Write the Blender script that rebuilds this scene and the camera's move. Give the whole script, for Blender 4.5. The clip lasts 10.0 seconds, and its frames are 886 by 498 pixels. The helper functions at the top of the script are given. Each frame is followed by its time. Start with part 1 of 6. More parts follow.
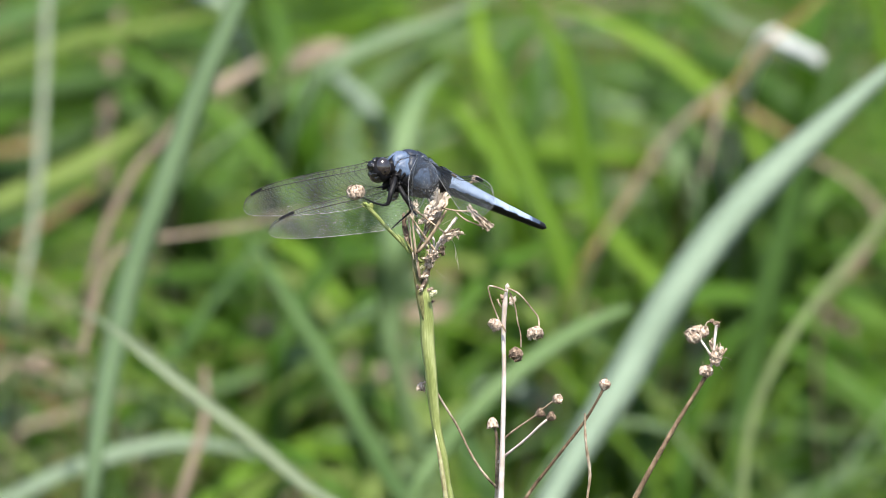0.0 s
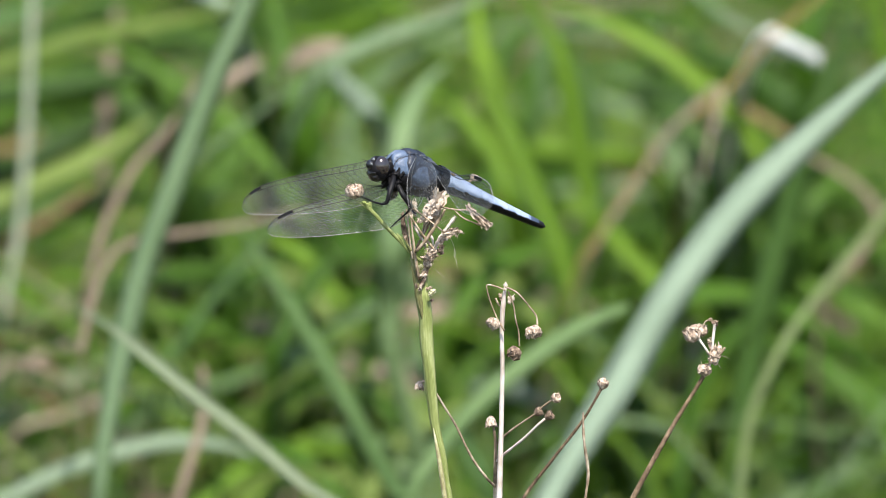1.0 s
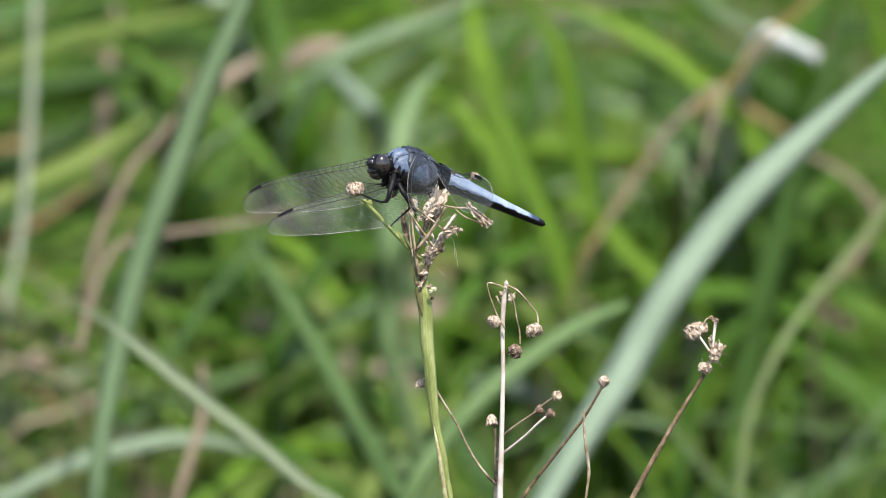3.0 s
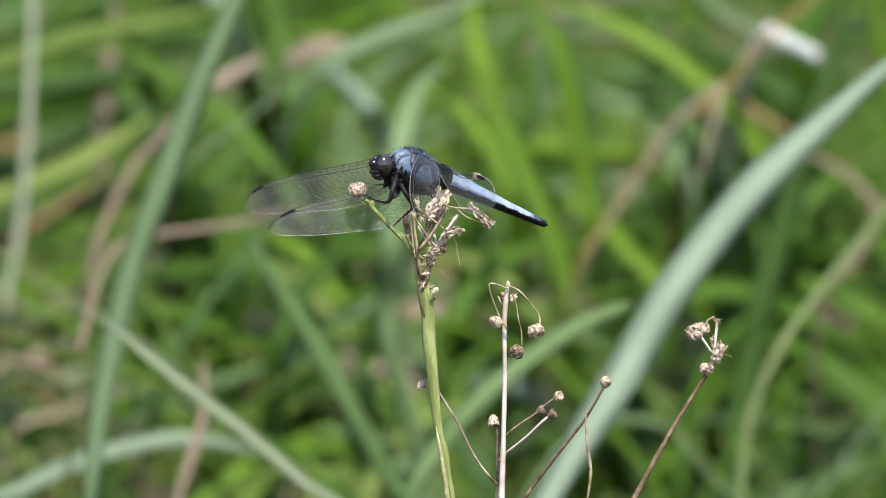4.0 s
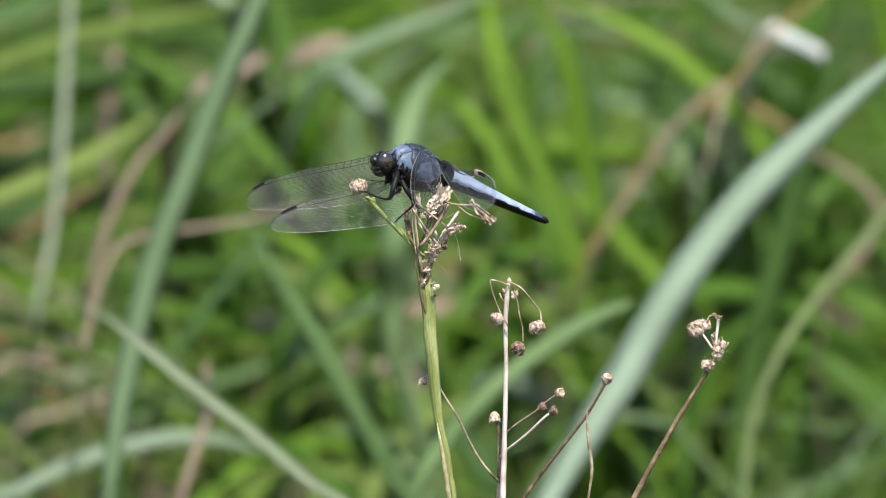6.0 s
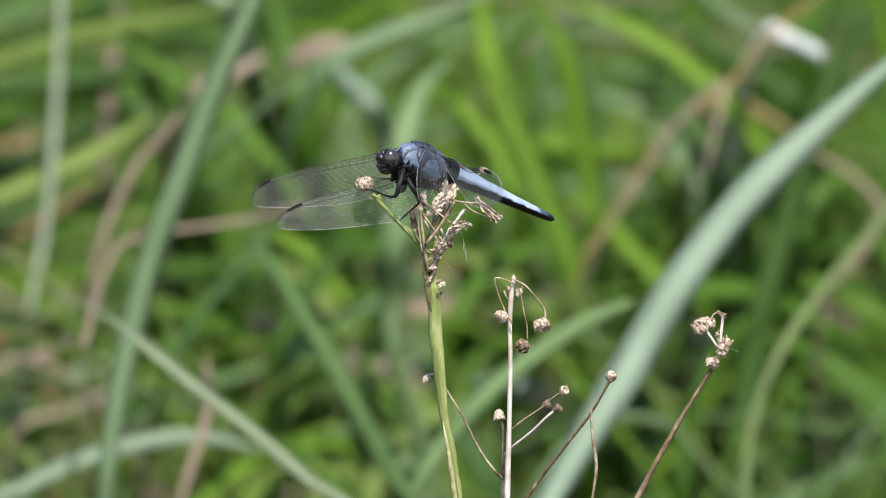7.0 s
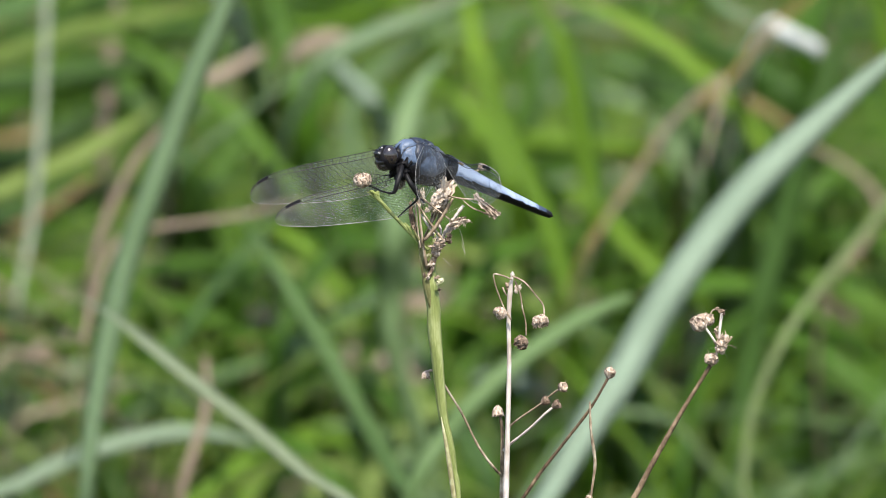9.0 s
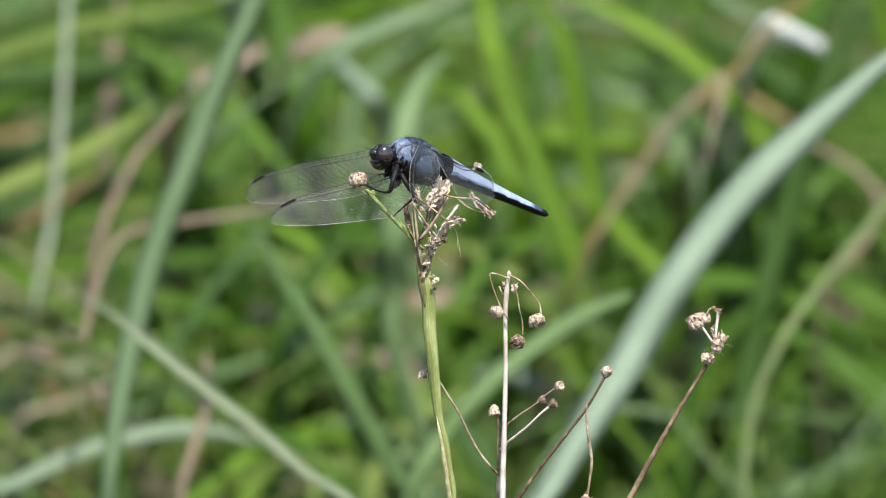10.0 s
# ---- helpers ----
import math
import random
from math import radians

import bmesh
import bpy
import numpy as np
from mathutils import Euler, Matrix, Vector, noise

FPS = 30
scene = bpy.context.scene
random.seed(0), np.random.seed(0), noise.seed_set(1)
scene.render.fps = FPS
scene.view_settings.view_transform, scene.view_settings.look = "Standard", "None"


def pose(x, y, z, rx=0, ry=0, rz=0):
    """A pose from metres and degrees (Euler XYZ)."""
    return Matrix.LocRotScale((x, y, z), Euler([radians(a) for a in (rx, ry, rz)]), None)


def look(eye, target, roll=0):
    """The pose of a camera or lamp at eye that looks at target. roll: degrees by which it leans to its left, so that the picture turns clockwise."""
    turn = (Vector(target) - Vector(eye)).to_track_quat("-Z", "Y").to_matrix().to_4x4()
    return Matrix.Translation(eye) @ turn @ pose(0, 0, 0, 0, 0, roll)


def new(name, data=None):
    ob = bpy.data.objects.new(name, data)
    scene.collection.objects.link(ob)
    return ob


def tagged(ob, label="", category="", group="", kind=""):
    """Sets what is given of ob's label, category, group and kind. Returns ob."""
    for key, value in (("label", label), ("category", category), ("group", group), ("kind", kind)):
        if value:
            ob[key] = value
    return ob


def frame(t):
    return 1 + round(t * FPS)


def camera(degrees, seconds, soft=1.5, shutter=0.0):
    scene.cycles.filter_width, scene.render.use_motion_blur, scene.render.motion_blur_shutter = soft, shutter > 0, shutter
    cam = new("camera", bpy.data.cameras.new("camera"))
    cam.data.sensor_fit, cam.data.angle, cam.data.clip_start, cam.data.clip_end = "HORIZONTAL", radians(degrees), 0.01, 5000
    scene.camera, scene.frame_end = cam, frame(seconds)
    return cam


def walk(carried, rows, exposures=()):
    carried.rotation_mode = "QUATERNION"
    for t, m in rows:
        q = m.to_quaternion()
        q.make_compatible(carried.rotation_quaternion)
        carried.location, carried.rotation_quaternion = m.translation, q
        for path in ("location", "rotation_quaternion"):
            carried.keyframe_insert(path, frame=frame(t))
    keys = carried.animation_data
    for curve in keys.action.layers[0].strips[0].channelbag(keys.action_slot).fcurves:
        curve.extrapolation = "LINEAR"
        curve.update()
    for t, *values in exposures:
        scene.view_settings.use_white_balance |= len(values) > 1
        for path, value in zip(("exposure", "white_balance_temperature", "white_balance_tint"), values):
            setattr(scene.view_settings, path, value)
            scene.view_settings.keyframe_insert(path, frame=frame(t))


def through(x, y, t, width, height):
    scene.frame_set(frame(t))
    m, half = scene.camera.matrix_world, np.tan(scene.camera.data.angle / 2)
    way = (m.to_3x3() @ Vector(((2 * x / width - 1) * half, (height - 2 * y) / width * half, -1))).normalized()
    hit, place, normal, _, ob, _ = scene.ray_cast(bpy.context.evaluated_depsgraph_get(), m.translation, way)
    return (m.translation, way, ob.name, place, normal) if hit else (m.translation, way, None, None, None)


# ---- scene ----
cam = camera(4.676, 10.0, soft=0.75)
cam.data.dof.use_dof = True
cam.data.dof.focus_distance = 2.632
cam.data.dof.aperture_fstop = 18.5
walk(cam, [
    (0, look((0.00000, -2.60000, 1.15000), (0.00000, 0.00000, 0.75000))),
    (0.5, look((-0.00096, -2.60000, 1.14959), (0.00000, -0.00001, 0.74991))),
    (1, look((-0.00005, -2.60000, 1.15021), (0.00041, -0.00004, 0.74974))),
    (1.5, look((-0.00225, -2.60000, 1.15088), (0.00003, -0.00008, 0.74947))),
    (2, look((-0.00251, -2.60000, 1.15033), (0.00018, -0.00010, 0.74935))),
    (2.5, look((-0.00162, -2.60000, 1.15033), (0.00006, -0.00007, 0.74956))),
    (2.7, look((-0.00162, -2.60000, 1.15033), (0.00029, -0.00007, 0.74943))),
    (3.8, look((-0.00329, -2.60000, 1.15142), (-0.00058, -0.00010, 0.74938))),
    (4, look((-0.00329, -2.60000, 1.15142), (-0.00021, -0.00010, 0.74938))),
    (4.5, look((0.00055, -2.60000, 1.15164), (0.00044, -0.00011, 0.74932))),
    (5, look((-0.00122, -2.60000, 1.14764), (0.00015, -0.00016, 0.74897))),
    (5.5, look((0.00096, -2.60000, 1.14982), (0.00000, -0.00018, 0.74882))),
    (5.7, look((0.00096, -2.60000, 1.14982), (-0.00037, -0.00018, 0.74864))),
    (6.8, look((-0.00562, -2.60000, 1.14706), (-0.00101, -0.00031, 0.74832))),
    (7, look((-0.00562, -2.60000, 1.14706), (-0.00156, -0.00031, 0.74802))),
    (7.5, look((-0.00191, -2.60000, 1.14697), (-0.00063, -0.00037, 0.74757))),
    (8, look((-0.00521, -2.60000, 1.14746), (-0.00105, -0.00037, 0.74757))),
    (8.5, look((-0.00258, -2.60000, 1.14719), (-0.00078, -0.00040, 0.74742))),
    (9, look((-0.00568, -2.60000, 1.14887), (-0.00126, -0.00044, 0.74716))),
    (9.5, look((-0.00419, -2.60000, 1.14834), (-0.00093, -0.00046, 0.74704))),
    (10, look((-0.00049, -2.60000, 1.15076), (-0.00042, -0.00047, 0.74695))),
], exposures=[(0.0, 0.99), (1.0, 0.91), (2.5, 0.82), (7.0, 0.74), (10.0, 0.80)])

# ---- sky and sun ----
SUN_ELEVATION, SUN_TURN = 57, 12     # degrees; the sun stands behind the camera's shoulder
world = bpy.data.worlds.new("sky")
scene.world = world
world.use_nodes = True
sky = world.node_tree.nodes.new("ShaderNodeTexSky")
sky.sky_type, sky.sun_disc = "NISHITA", False
sky.sun_elevation, sky.sun_rotation = radians(SUN_ELEVATION), radians(180 - SUN_TURN)
world.node_tree.links.new(sky.outputs[0], world.node_tree.nodes["Background"].inputs[0])
world.node_tree.nodes["Background"].inputs[1].default_value = 0.15
sun = new("sun", bpy.data.lights.new("sun", "SUN"))
sun.data.energy, sun.data.angle, sun.data.color = 4.7, radians(0.5), (1.0, 0.95, 0.86)
sun_from = Vector((math.sin(radians(SUN_TURN)) * math.cos(radians(SUN_ELEVATION)),
                   -math.cos(radians(SUN_TURN)) * math.cos(radians(SUN_ELEVATION)), math.sin(radians(SUN_ELEVATION))))
sun.matrix_world = look(sun_from * 20, (0, 0, 0))


# ---- materials ----
class Nodes:
    """A small writer of node materials."""

    def __init__(self, name):
        self.mat = bpy.data.materials.new(name)
        self.mat.use_nodes = True
        self.tree = self.mat.node_tree
        self.bsdf = self.tree.nodes["Principled BSDF"]
        self.out = self.tree.nodes["Material Output"]

    def add(self, kind, **values):
        n = self.tree.nodes.new(kind)
        for k, v in values.items():
            if k in ("operation", "data_type", "blend_type", "feature", "wave_type", "bands_direction", "noise_dimensions"):
                setattr(n, k, v)
            else:
                n.inputs[k].default_value = v
        return n

    def link(self, a, b):
        self.tree.links.new(a, b)

    def coords(self, which="Object", scale=(1, 1, 1)):
        c = self.add("ShaderNodeTexCoord")
        m = self.add("ShaderNodeMapping", Scale=scale)
        self.link(c.outputs[which], m.inputs[0])
        return m.outputs[0]

    def noise(self, vec, scale, detail=3.0, rough=0.6):
        n = self.add("ShaderNodeTexNoise", Scale=scale, Detail=detail, Roughness=rough)
        self.link(vec, n.inputs["Vector"])
        return n.outputs["Fac"]

    def ramp(self, fac, stops):
        r = self.add("ShaderNodeValToRGB")
        e = r.color_ramp.elements
        while len(e) < len(stops):
            e.new(0.5)
        for k, (p, c) in zip(e, stops):
            k.position, k.color = p, (*c, 1) if len(c) == 3 else c
        self.link(fac, r.inputs[0])
        return r.outputs[0]

    def math(self, op, a, b):
        n = self.add("ShaderNodeMath", operation=op)
        for i, v in enumerate((a, b)):
            if isinstance(v, (int, float)):
                n.inputs[i].default_value = v
            else:
                self.link(v, n.inputs[i])
        return n.outputs[0]

    def mix(self, fac, a, b, blend="MIX"):
        n = self.add("ShaderNodeMix", data_type="RGBA", blend_type=blend)
        for i, v in ((0, fac), (6, a), (7, b)):
            if isinstance(v, (int, float)):
                n.inputs[i].default_value = v
            elif isinstance(v, tuple):
                n.inputs[i].default_value = (*v, 1)
            else:
                self.link(v, n.inputs[i])
        return n.outputs[2]

    def bump(self, height, strength, distance):
        b = self.add("ShaderNodeBump", Strength=strength, Distance=distance)
        self.link(height, b.inputs["Height"])
        self.link(b.outputs[0], self.bsdf.inputs["Normal"])


def leaf_material(name, dark, light, tip, rough=0.45, through=0.35, gloss=0.22):
    """A grass blade: lengthwise ribs, blotches, a paler midrib, and light that comes through."""
    n = Nodes(name)
    uv = n.coords("UV")
    ribs = n.noise(n.coords("UV", (60, 1.5, 1)), 1.0, 2.0)
    blot = n.noise(n.coords("Object"), 14.0, 4.0)
    fine = n.noise(n.coords("Object"), 160.0, 2.0)
    island = n.add("ShaderNodeNewGeometry").outputs["Random Per Island"]
    who = n.add("ShaderNodeObjectInfo").outputs["Random"]
    f = n.math("ADD", n.math("MULTIPLY", ribs, 0.35), n.math("ADD", n.math("MULTIPLY", blot, 0.35), 0.15))
    f = n.math("ADD", f, n.math("MULTIPLY", n.math("SUBTRACT", n.math("FRACT", n.math("ADD", island, who), 0.0), 0.5), 0.38))
    c = n.ramp(f, [(0.25, dark), (0.55, light), (0.85, tip)])
    c = n.mix(n.math("MULTIPLY", fine, 0.25), c, tuple(0.6 * v for v in dark))
    n.link(c, n.bsdf.inputs["Base Color"])
    n.bsdf.inputs["Roughness"].default_value = rough
    n.bsdf.inputs["Specular IOR Level"].default_value = gloss
    n.bump(ribs, 0.5, 0.0006)
    tr = n.add("ShaderNodeBsdfTranslucent")
    n.link(n.mix(1.0, c, (1.0, 1.0, 0.55), "MULTIPLY"), tr.inputs["Color"])
    m = n.add("ShaderNodeMixShader", Fac=through)
    n.link(n.bsdf.outputs[0], m.inputs[1])
    n.link(tr.outputs[0], m.inputs[2])
    n.link(m.outputs[0], n.out.inputs[0])
    return n.mat


def dry_material(name, dark, light, pale, scale=900.0, rough=0.75, along=0.25, ringed=False):
    """Dead plant tissue: fibrous, mottled and matt."""
    n = Nodes(name)
    o = n.coords("Object")
    big = n.noise(n.coords("Object", (1, 1, min(1.0, 4 * along))), scale * 0.25, 4.0)
    fine = n.noise(n.coords("Object", (1, 1, along)), scale, 4.0, 0.7)
    if ringed:
        fine = n.noise(n.coords("UV", (64, 3, 1)), 1.0, 3.0, 0.6)
        big = n.noise(n.coords("UV", (5, 8, 1)), 1.0, 3.0, 0.6)
    f = n.math("ADD", n.math("MULTIPLY", big, 0.6), n.math("MULTIPLY", fine, 0.4))
    n.link(n.ramp(f, [(0.38, dark), (0.5, light), (0.61, pale)]), n.bsdf.inputs["Base Color"])
    n.bsdf.inputs["Roughness"].default_value = rough
    n.bsdf.inputs["Specular IOR Level"].default_value = 0.3
    n.bump(fine, 0.6, 0.0003)
    return n.mat


def shell_material(name, dark, light, rough, scale, spec=0.5, bump=0.3):
    """Insect cuticle: dark or with a waxy bloom that is worn in spots."""
    n = Nodes(name)
    o = n.coords("Object")
    big = n.noise(o, scale, 4.0)
    fine = n.noise(o, scale * 6, 3.0)
    f = n.math("ADD", n.math("MULTIPLY", big, 0.6), n.math("MULTIPLY", fine, 0.4))
    n.link(n.ramp(f, [(0.36, dark), (0.58, light)]), n.bsdf.inputs["Base Color"])
    n.bsdf.inputs["Roughness"].default_value = rough
    n.bsdf.inputs["Specular IOR Level"].default_value = spec
    n.bump(fine, bump, 0.0001)
    return n.mat


def wing_material(name, veil, net_strength, vein_colour, dirt, cell=(74, 22), count=46.0):
    """A clear membrane with a net of dark veins and pale specks of dirt and wear along the outer edge."""
    n = Nodes(name)
    uv = n.coords("UV", (1, 1, 1))
    warp = n.add("ShaderNodeTexNoise", Scale=5.0)
    n.link(uv, warp.inputs["Vector"])
    vec = n.add("ShaderNodeMapping", Scale=(*cell, 1))
    n.link(n.mix(0.035, uv, warp.outputs["Color"], "ADD"), vec.inputs[0])
    cells = n.add("ShaderNodeTexVoronoi", feature="DISTANCE_TO_EDGE", Scale=1.0, Randomness=0.55)
    n.link(vec.outputs[0], cells.inputs["Vector"])
    net = n.ramp(cells.outputs["Distance"], [(0.03, (1, 1, 1)), (0.085, (0, 0, 0))])
    split = n.add("ShaderNodeSeparateXYZ")
    n.link(n.mix(0.05, uv, warp.outputs["Color"], "ADD"), split.inputs[0])
    bend = n.math("MULTIPLY", n.math("MULTIPLY", split.outputs[1], split.outputs[1]), 9.0)
    stripe = n.math("ABSOLUTE", n.math("SUBTRACT", n.math("FRACT", n.math("ADD", n.math("MULTIPLY", split.outputs[0], count), bend), 0.0), 0.5), 0.0)
    rays = n.ramp(stripe, [(0.02, (1, 1, 1)), (0.10, (0, 0, 0))])
    net = n.math("MAXIMUM", n.math("MULTIPLY", net, 0.62), n.math("MULTIPLY", rays, 0.9))
    speck = n.noise(n.coords("UV", (1, 1, 1)), 90.0, 2.0, 0.7)
    patch = n.noise(n.coords("UV", (1, 1, 1)), 7.0, 2.0, 0.6)
    edge = n.add("ShaderNodeSeparateXYZ")
    n.link(uv, edge.inputs[0])
    where = n.math("ADD", n.math("MULTIPLY", patch, 0.6), n.math("MULTIPLY", edge.outputs[1], 0.4))
    worn = n.math("MULTIPLY", n.ramp(speck, [(0.62, (0, 0, 0)), (0.68, (1, 1, 1))]), n.ramp(where, [(0.40, (0, 0, 0)), (0.62, (1, 1, 1))]))
    clear = n.add("ShaderNodeBsdfTransparent")
    clear.inputs[0].default_value = (0.97, 0.98, 0.97, 1)
    film = n.add("ShaderNodeBsdfPrincipled")
    film.inputs["Base Color"].default_value = (0.62, 0.65, 0.64, 1)
    film.inputs["Roughness"].default_value = 0.35
    film.inputs["Specular IOR Level"].default_value = 0.8
    vein = n.bsdf
    vein.inputs["Base Color"].default_value = (*vein_colour, 1)
    vein.inputs["Roughness"].default_value = 0.45
    vein.inputs["Specular IOR Level"].default_value = 0.35
    white = n.add("ShaderNodeBsdfDiffuse")
    white.inputs[0].default_value = (0.8, 0.8, 0.78, 1)
    a = n.add("ShaderNodeMixShader", Fac=veil)
    n.link(clear.outputs[0], a.inputs[1]), n.link(film.outputs[0], a.inputs[2])
    b = n.add("ShaderNodeMixShader")
    n.link(n.math("MULTIPLY", net, net_strength), b.inputs[0]), n.link(a.outputs[0], b.inputs[1]), n.link(vein.outputs[0], b.inputs[2])
    c = n.add("ShaderNodeMixShader")
    n.link(n.math("MULTIPLY", worn, dirt), c.inputs[0]), n.link(b.outputs[0], c.inputs[1]), n.link(white.outputs[0], c.inputs[2])
    n.link(c.outputs[0], n.out.inputs[0])
    return n.mat


GLAUCOUS = leaf_material("glaucous grass", (0.188, 0.258, 0.172), (0.243, 0.325, 0.230), (0.295, 0.38, 0.285), 0.55, 0.2, 0.45)
GREEN = leaf_material("green grass", (0.042, 0.108, 0.009), (0.090, 0.20, 0.016), (0.155, 0.285, 0.036), 0.4, 0.4)
BLUEGREEN = leaf_material("blue-green grass", (0.055, 0.12, 0.030), (0.095, 0.18, 0.050), (0.15, 0.24, 0.08), 0.4, 0.35)
LIME = leaf_material("yellow-green grass", (0.090, 0.180, 0.010), (0.150, 0.280, 0.019), (0.230, 0.360, 0.055), 0.4, 0.4)
SAGE = leaf_material("sage green grass", (0.138, 0.215, 0.098), (0.195, 0.285, 0.138), (0.26, 0.35, 0.185), 0.4, 0.25, 0.5)
FRESH_SAGE = leaf_material("fresh sage green grass", (0.085, 0.160, 0.045), (0.135, 0.228, 0.072), (0.20, 0.29, 0.115), 0.45, 0.3, 0.45)
DRY_SAGE = leaf_material("drying sage green grass", (0.132, 0.175, 0.090), (0.186, 0.236, 0.128), (0.25, 0.295, 0.178), 0.5, 0.25, 0.4)
# Near-white base colour that paints a sun glint on one blade.
GLINT_WHITE = leaf_material("grass coloured near white as a sun glint", (0.62, 0.64, 0.60), (0.74, 0.76, 0.72), (0.80, 0.81, 0.78), 0.4, 0.1, 0.6)
OLIVE = leaf_material("yellowing grass", (0.115, 0.160, 0.048), (0.165, 0.208, 0.070), (0.225, 0.250, 0.105), 0.5, 0.3, 0.4)
PALE_STEM = leaf_material("pale drying grass stem", (0.30, 0.35, 0.23), (0.38, 0.43, 0.30), (0.46, 0.50, 0.38), 0.5, 0.2, 0.4)
PALE_GREEN = leaf_material("pale green grass", (0.16, 0.25, 0.095), (0.22, 0.325, 0.14), (0.29, 0.40, 0.20), 0.45, 0.3, 0.4)
FADING = leaf_material("fading green grass", (0.115, 0.165, 0.052), (0.168, 0.228, 0.080), (0.23, 0.285, 0.12), 0.5, 0.3, 0.25)
# LIME made brighter, so part of the sunlight is in the colour.
BRIGHT = leaf_material("yellow-green grass with sunlight in its colour", (0.12, 0.22, 0.014), (0.19, 0.32, 0.028), (0.27, 0.40, 0.065), 0.45, 0.35, 0.25)
# For deep green blades, and for shade put into the colour of others.
DEEP = leaf_material("deep green and shade-dark grass", (0.028, 0.070, 0.010), (0.055, 0.125, 0.018), (0.10, 0.19, 0.035), 0.45, 0.4, 0.3)
OCHRE = leaf_material("ochre dead grass", (0.20, 0.13, 0.025), (0.28, 0.19, 0.045), (0.36, 0.26, 0.09), 0.6, 0.25, 0.3)
PALE_SAGE = leaf_material("pale sage green grass", (0.165, 0.235, 0.135), (0.225, 0.30, 0.185), (0.285, 0.365, 0.24), 0.45, 0.25, 0.5)
OLIVE_LIME = leaf_material("olive green grass", (0.11, 0.18, 0.025), (0.17, 0.25, 0.04), (0.24, 0.31, 0.08), 0.45, 0.35, 0.4)
TAN = leaf_material("dead grass", (0.24, 0.18, 0.125), (0.35, 0.275, 0.20), (0.45, 0.37, 0.285), 0.7, 0.2, 0.3)
RUST = leaf_material("brown grass", (0.15, 0.095, 0.040), (0.23, 0.155, 0.066), (0.32, 0.23, 0.115), 0.7, 0.2, 0.3)
STEM_GREEN = dry_material("ribbed green stem", (0.140, 0.170, 0.046), (0.225, 0.26, 0.080), (0.345, 0.375, 0.16), 900, 0.7, 0.25, True)
STEM_BROWN = dry_material("browning stem", (0.085, 0.085, 0.028), (0.17, 0.165, 0.060), (0.30, 0.285, 0.13), 900, 0.7, 0.25, True)
STEM_STRAW = dry_material("half-dry stem", (0.24, 0.21, 0.10), (0.42, 0.40, 0.22), (0.66, 0.62, 0.45), 900)
STRAW = dry_material("bleached straw", (0.40, 0.32, 0.27), (0.54, 0.46, 0.41), (0.68, 0.60, 0.55), 800)
TWIG_DARK = dry_material("dark brown dry stalk", (0.045, 0.027, 0.015), (0.12, 0.078, 0.045), (0.26, 0.185, 0.115), 900)
TWIG = dry_material("brown dry stalk", (0.10, 0.07, 0.043), (0.26, 0.19, 0.125), (0.50, 0.41, 0.31), 900)
HUSK = dry_material("dried flower husk", (0.125, 0.085, 0.062), (0.37, 0.28, 0.21), (0.71, 0.585, 0.48), 4200)
HUSK_PALE = dry_material("bleached dried floret", (0.27, 0.20, 0.145), (0.50, 0.405, 0.325), (0.75, 0.655, 0.565), 3000)
DARK_HUSK = dry_material("dark dried husk", (0.055, 0.034, 0.024), (0.17, 0.115, 0.080), (0.38, 0.28, 0.205), 4200)
BLOOM = shell_material("blue waxy bloom", (0.052, 0.076, 0.128), (0.10, 0.140, 0.215), 0.5, 500)
BLOOM_MID = shell_material("dull blue waxy bloom", (0.013, 0.018, 0.031), (0.046, 0.068, 0.118), 0.5, 700)
BLOOM_PALE = shell_material("pale blue waxy bloom", (0.19, 0.24, 0.345), (0.32, 0.38, 0.505), 0.42, 400)
# Duller than BLOOM_PALE: real seams, and slope shading put into the colour.
BLOOM_SEAM_SHADE = shell_material("blue bloom of seams and shaded slopes", (0.095, 0.135, 0.22), (0.165, 0.215, 0.335), 0.45, 400)
BLOOM_DARK = shell_material("thin bloom on black cuticle", (0.005, 0.006, 0.010), (0.019, 0.027, 0.048), 0.5, 800)
BLACK = shell_material("black cuticle", (0.004, 0.004, 0.005), (0.010, 0.009, 0.010), 0.45, 900, 0.12)
LEG = shell_material("black leg", (0.006, 0.006, 0.007), (0.011, 0.010, 0.011), 0.42, 1800, 0.18, 0.6)
EYE = shell_material("compound eye", (0.011, 0.008, 0.008), (0.028, 0.020, 0.019), 0.2, 1200, 0.9, 0.05)
FACE = shell_material("glossy black face", (0.004, 0.004, 0.005), (0.012, 0.010, 0.011), 0.22, 1500, 0.6, 0.25)
# Pale colour paints the reflection along the wing rims.
VEIN_GLEAM = shell_material("wing edge with a gleam in its colour", (0.12, 0.115, 0.105), (0.32, 0.31, 0.29), 0.3, 900)
VEIN_DARK = shell_material("brown-black wing vein", (0.012, 0.010, 0.008), (0.035, 0.030, 0.022), 0.4, 900)
AMBER = shell_material("amber cuticle", (0.10, 0.055, 0.015), (0.22, 0.13, 0.03), 0.4, 900)
WING_FRONT = wing_material("front wing membrane", 0.055, 0.85, (0.035, 0.030, 0.020), 0.6, (84, 26))
WING_REAR = wing_material("rear wing membrane", 0.085, 0.85, (0.045, 0.040, 0.026), 1.0, (84, 26))
WING_NEAR = wing_material("near wing membrane", 0.012, 0.38, (0.020, 0.019, 0.018), 0.7, (40, 20), 26.0)
WING_NEAR_REAR = wing_material("near rear wing membrane", 0.05, 0.95, (0.012, 0.011, 0.010), 0.7, (44, 22), 30.0)
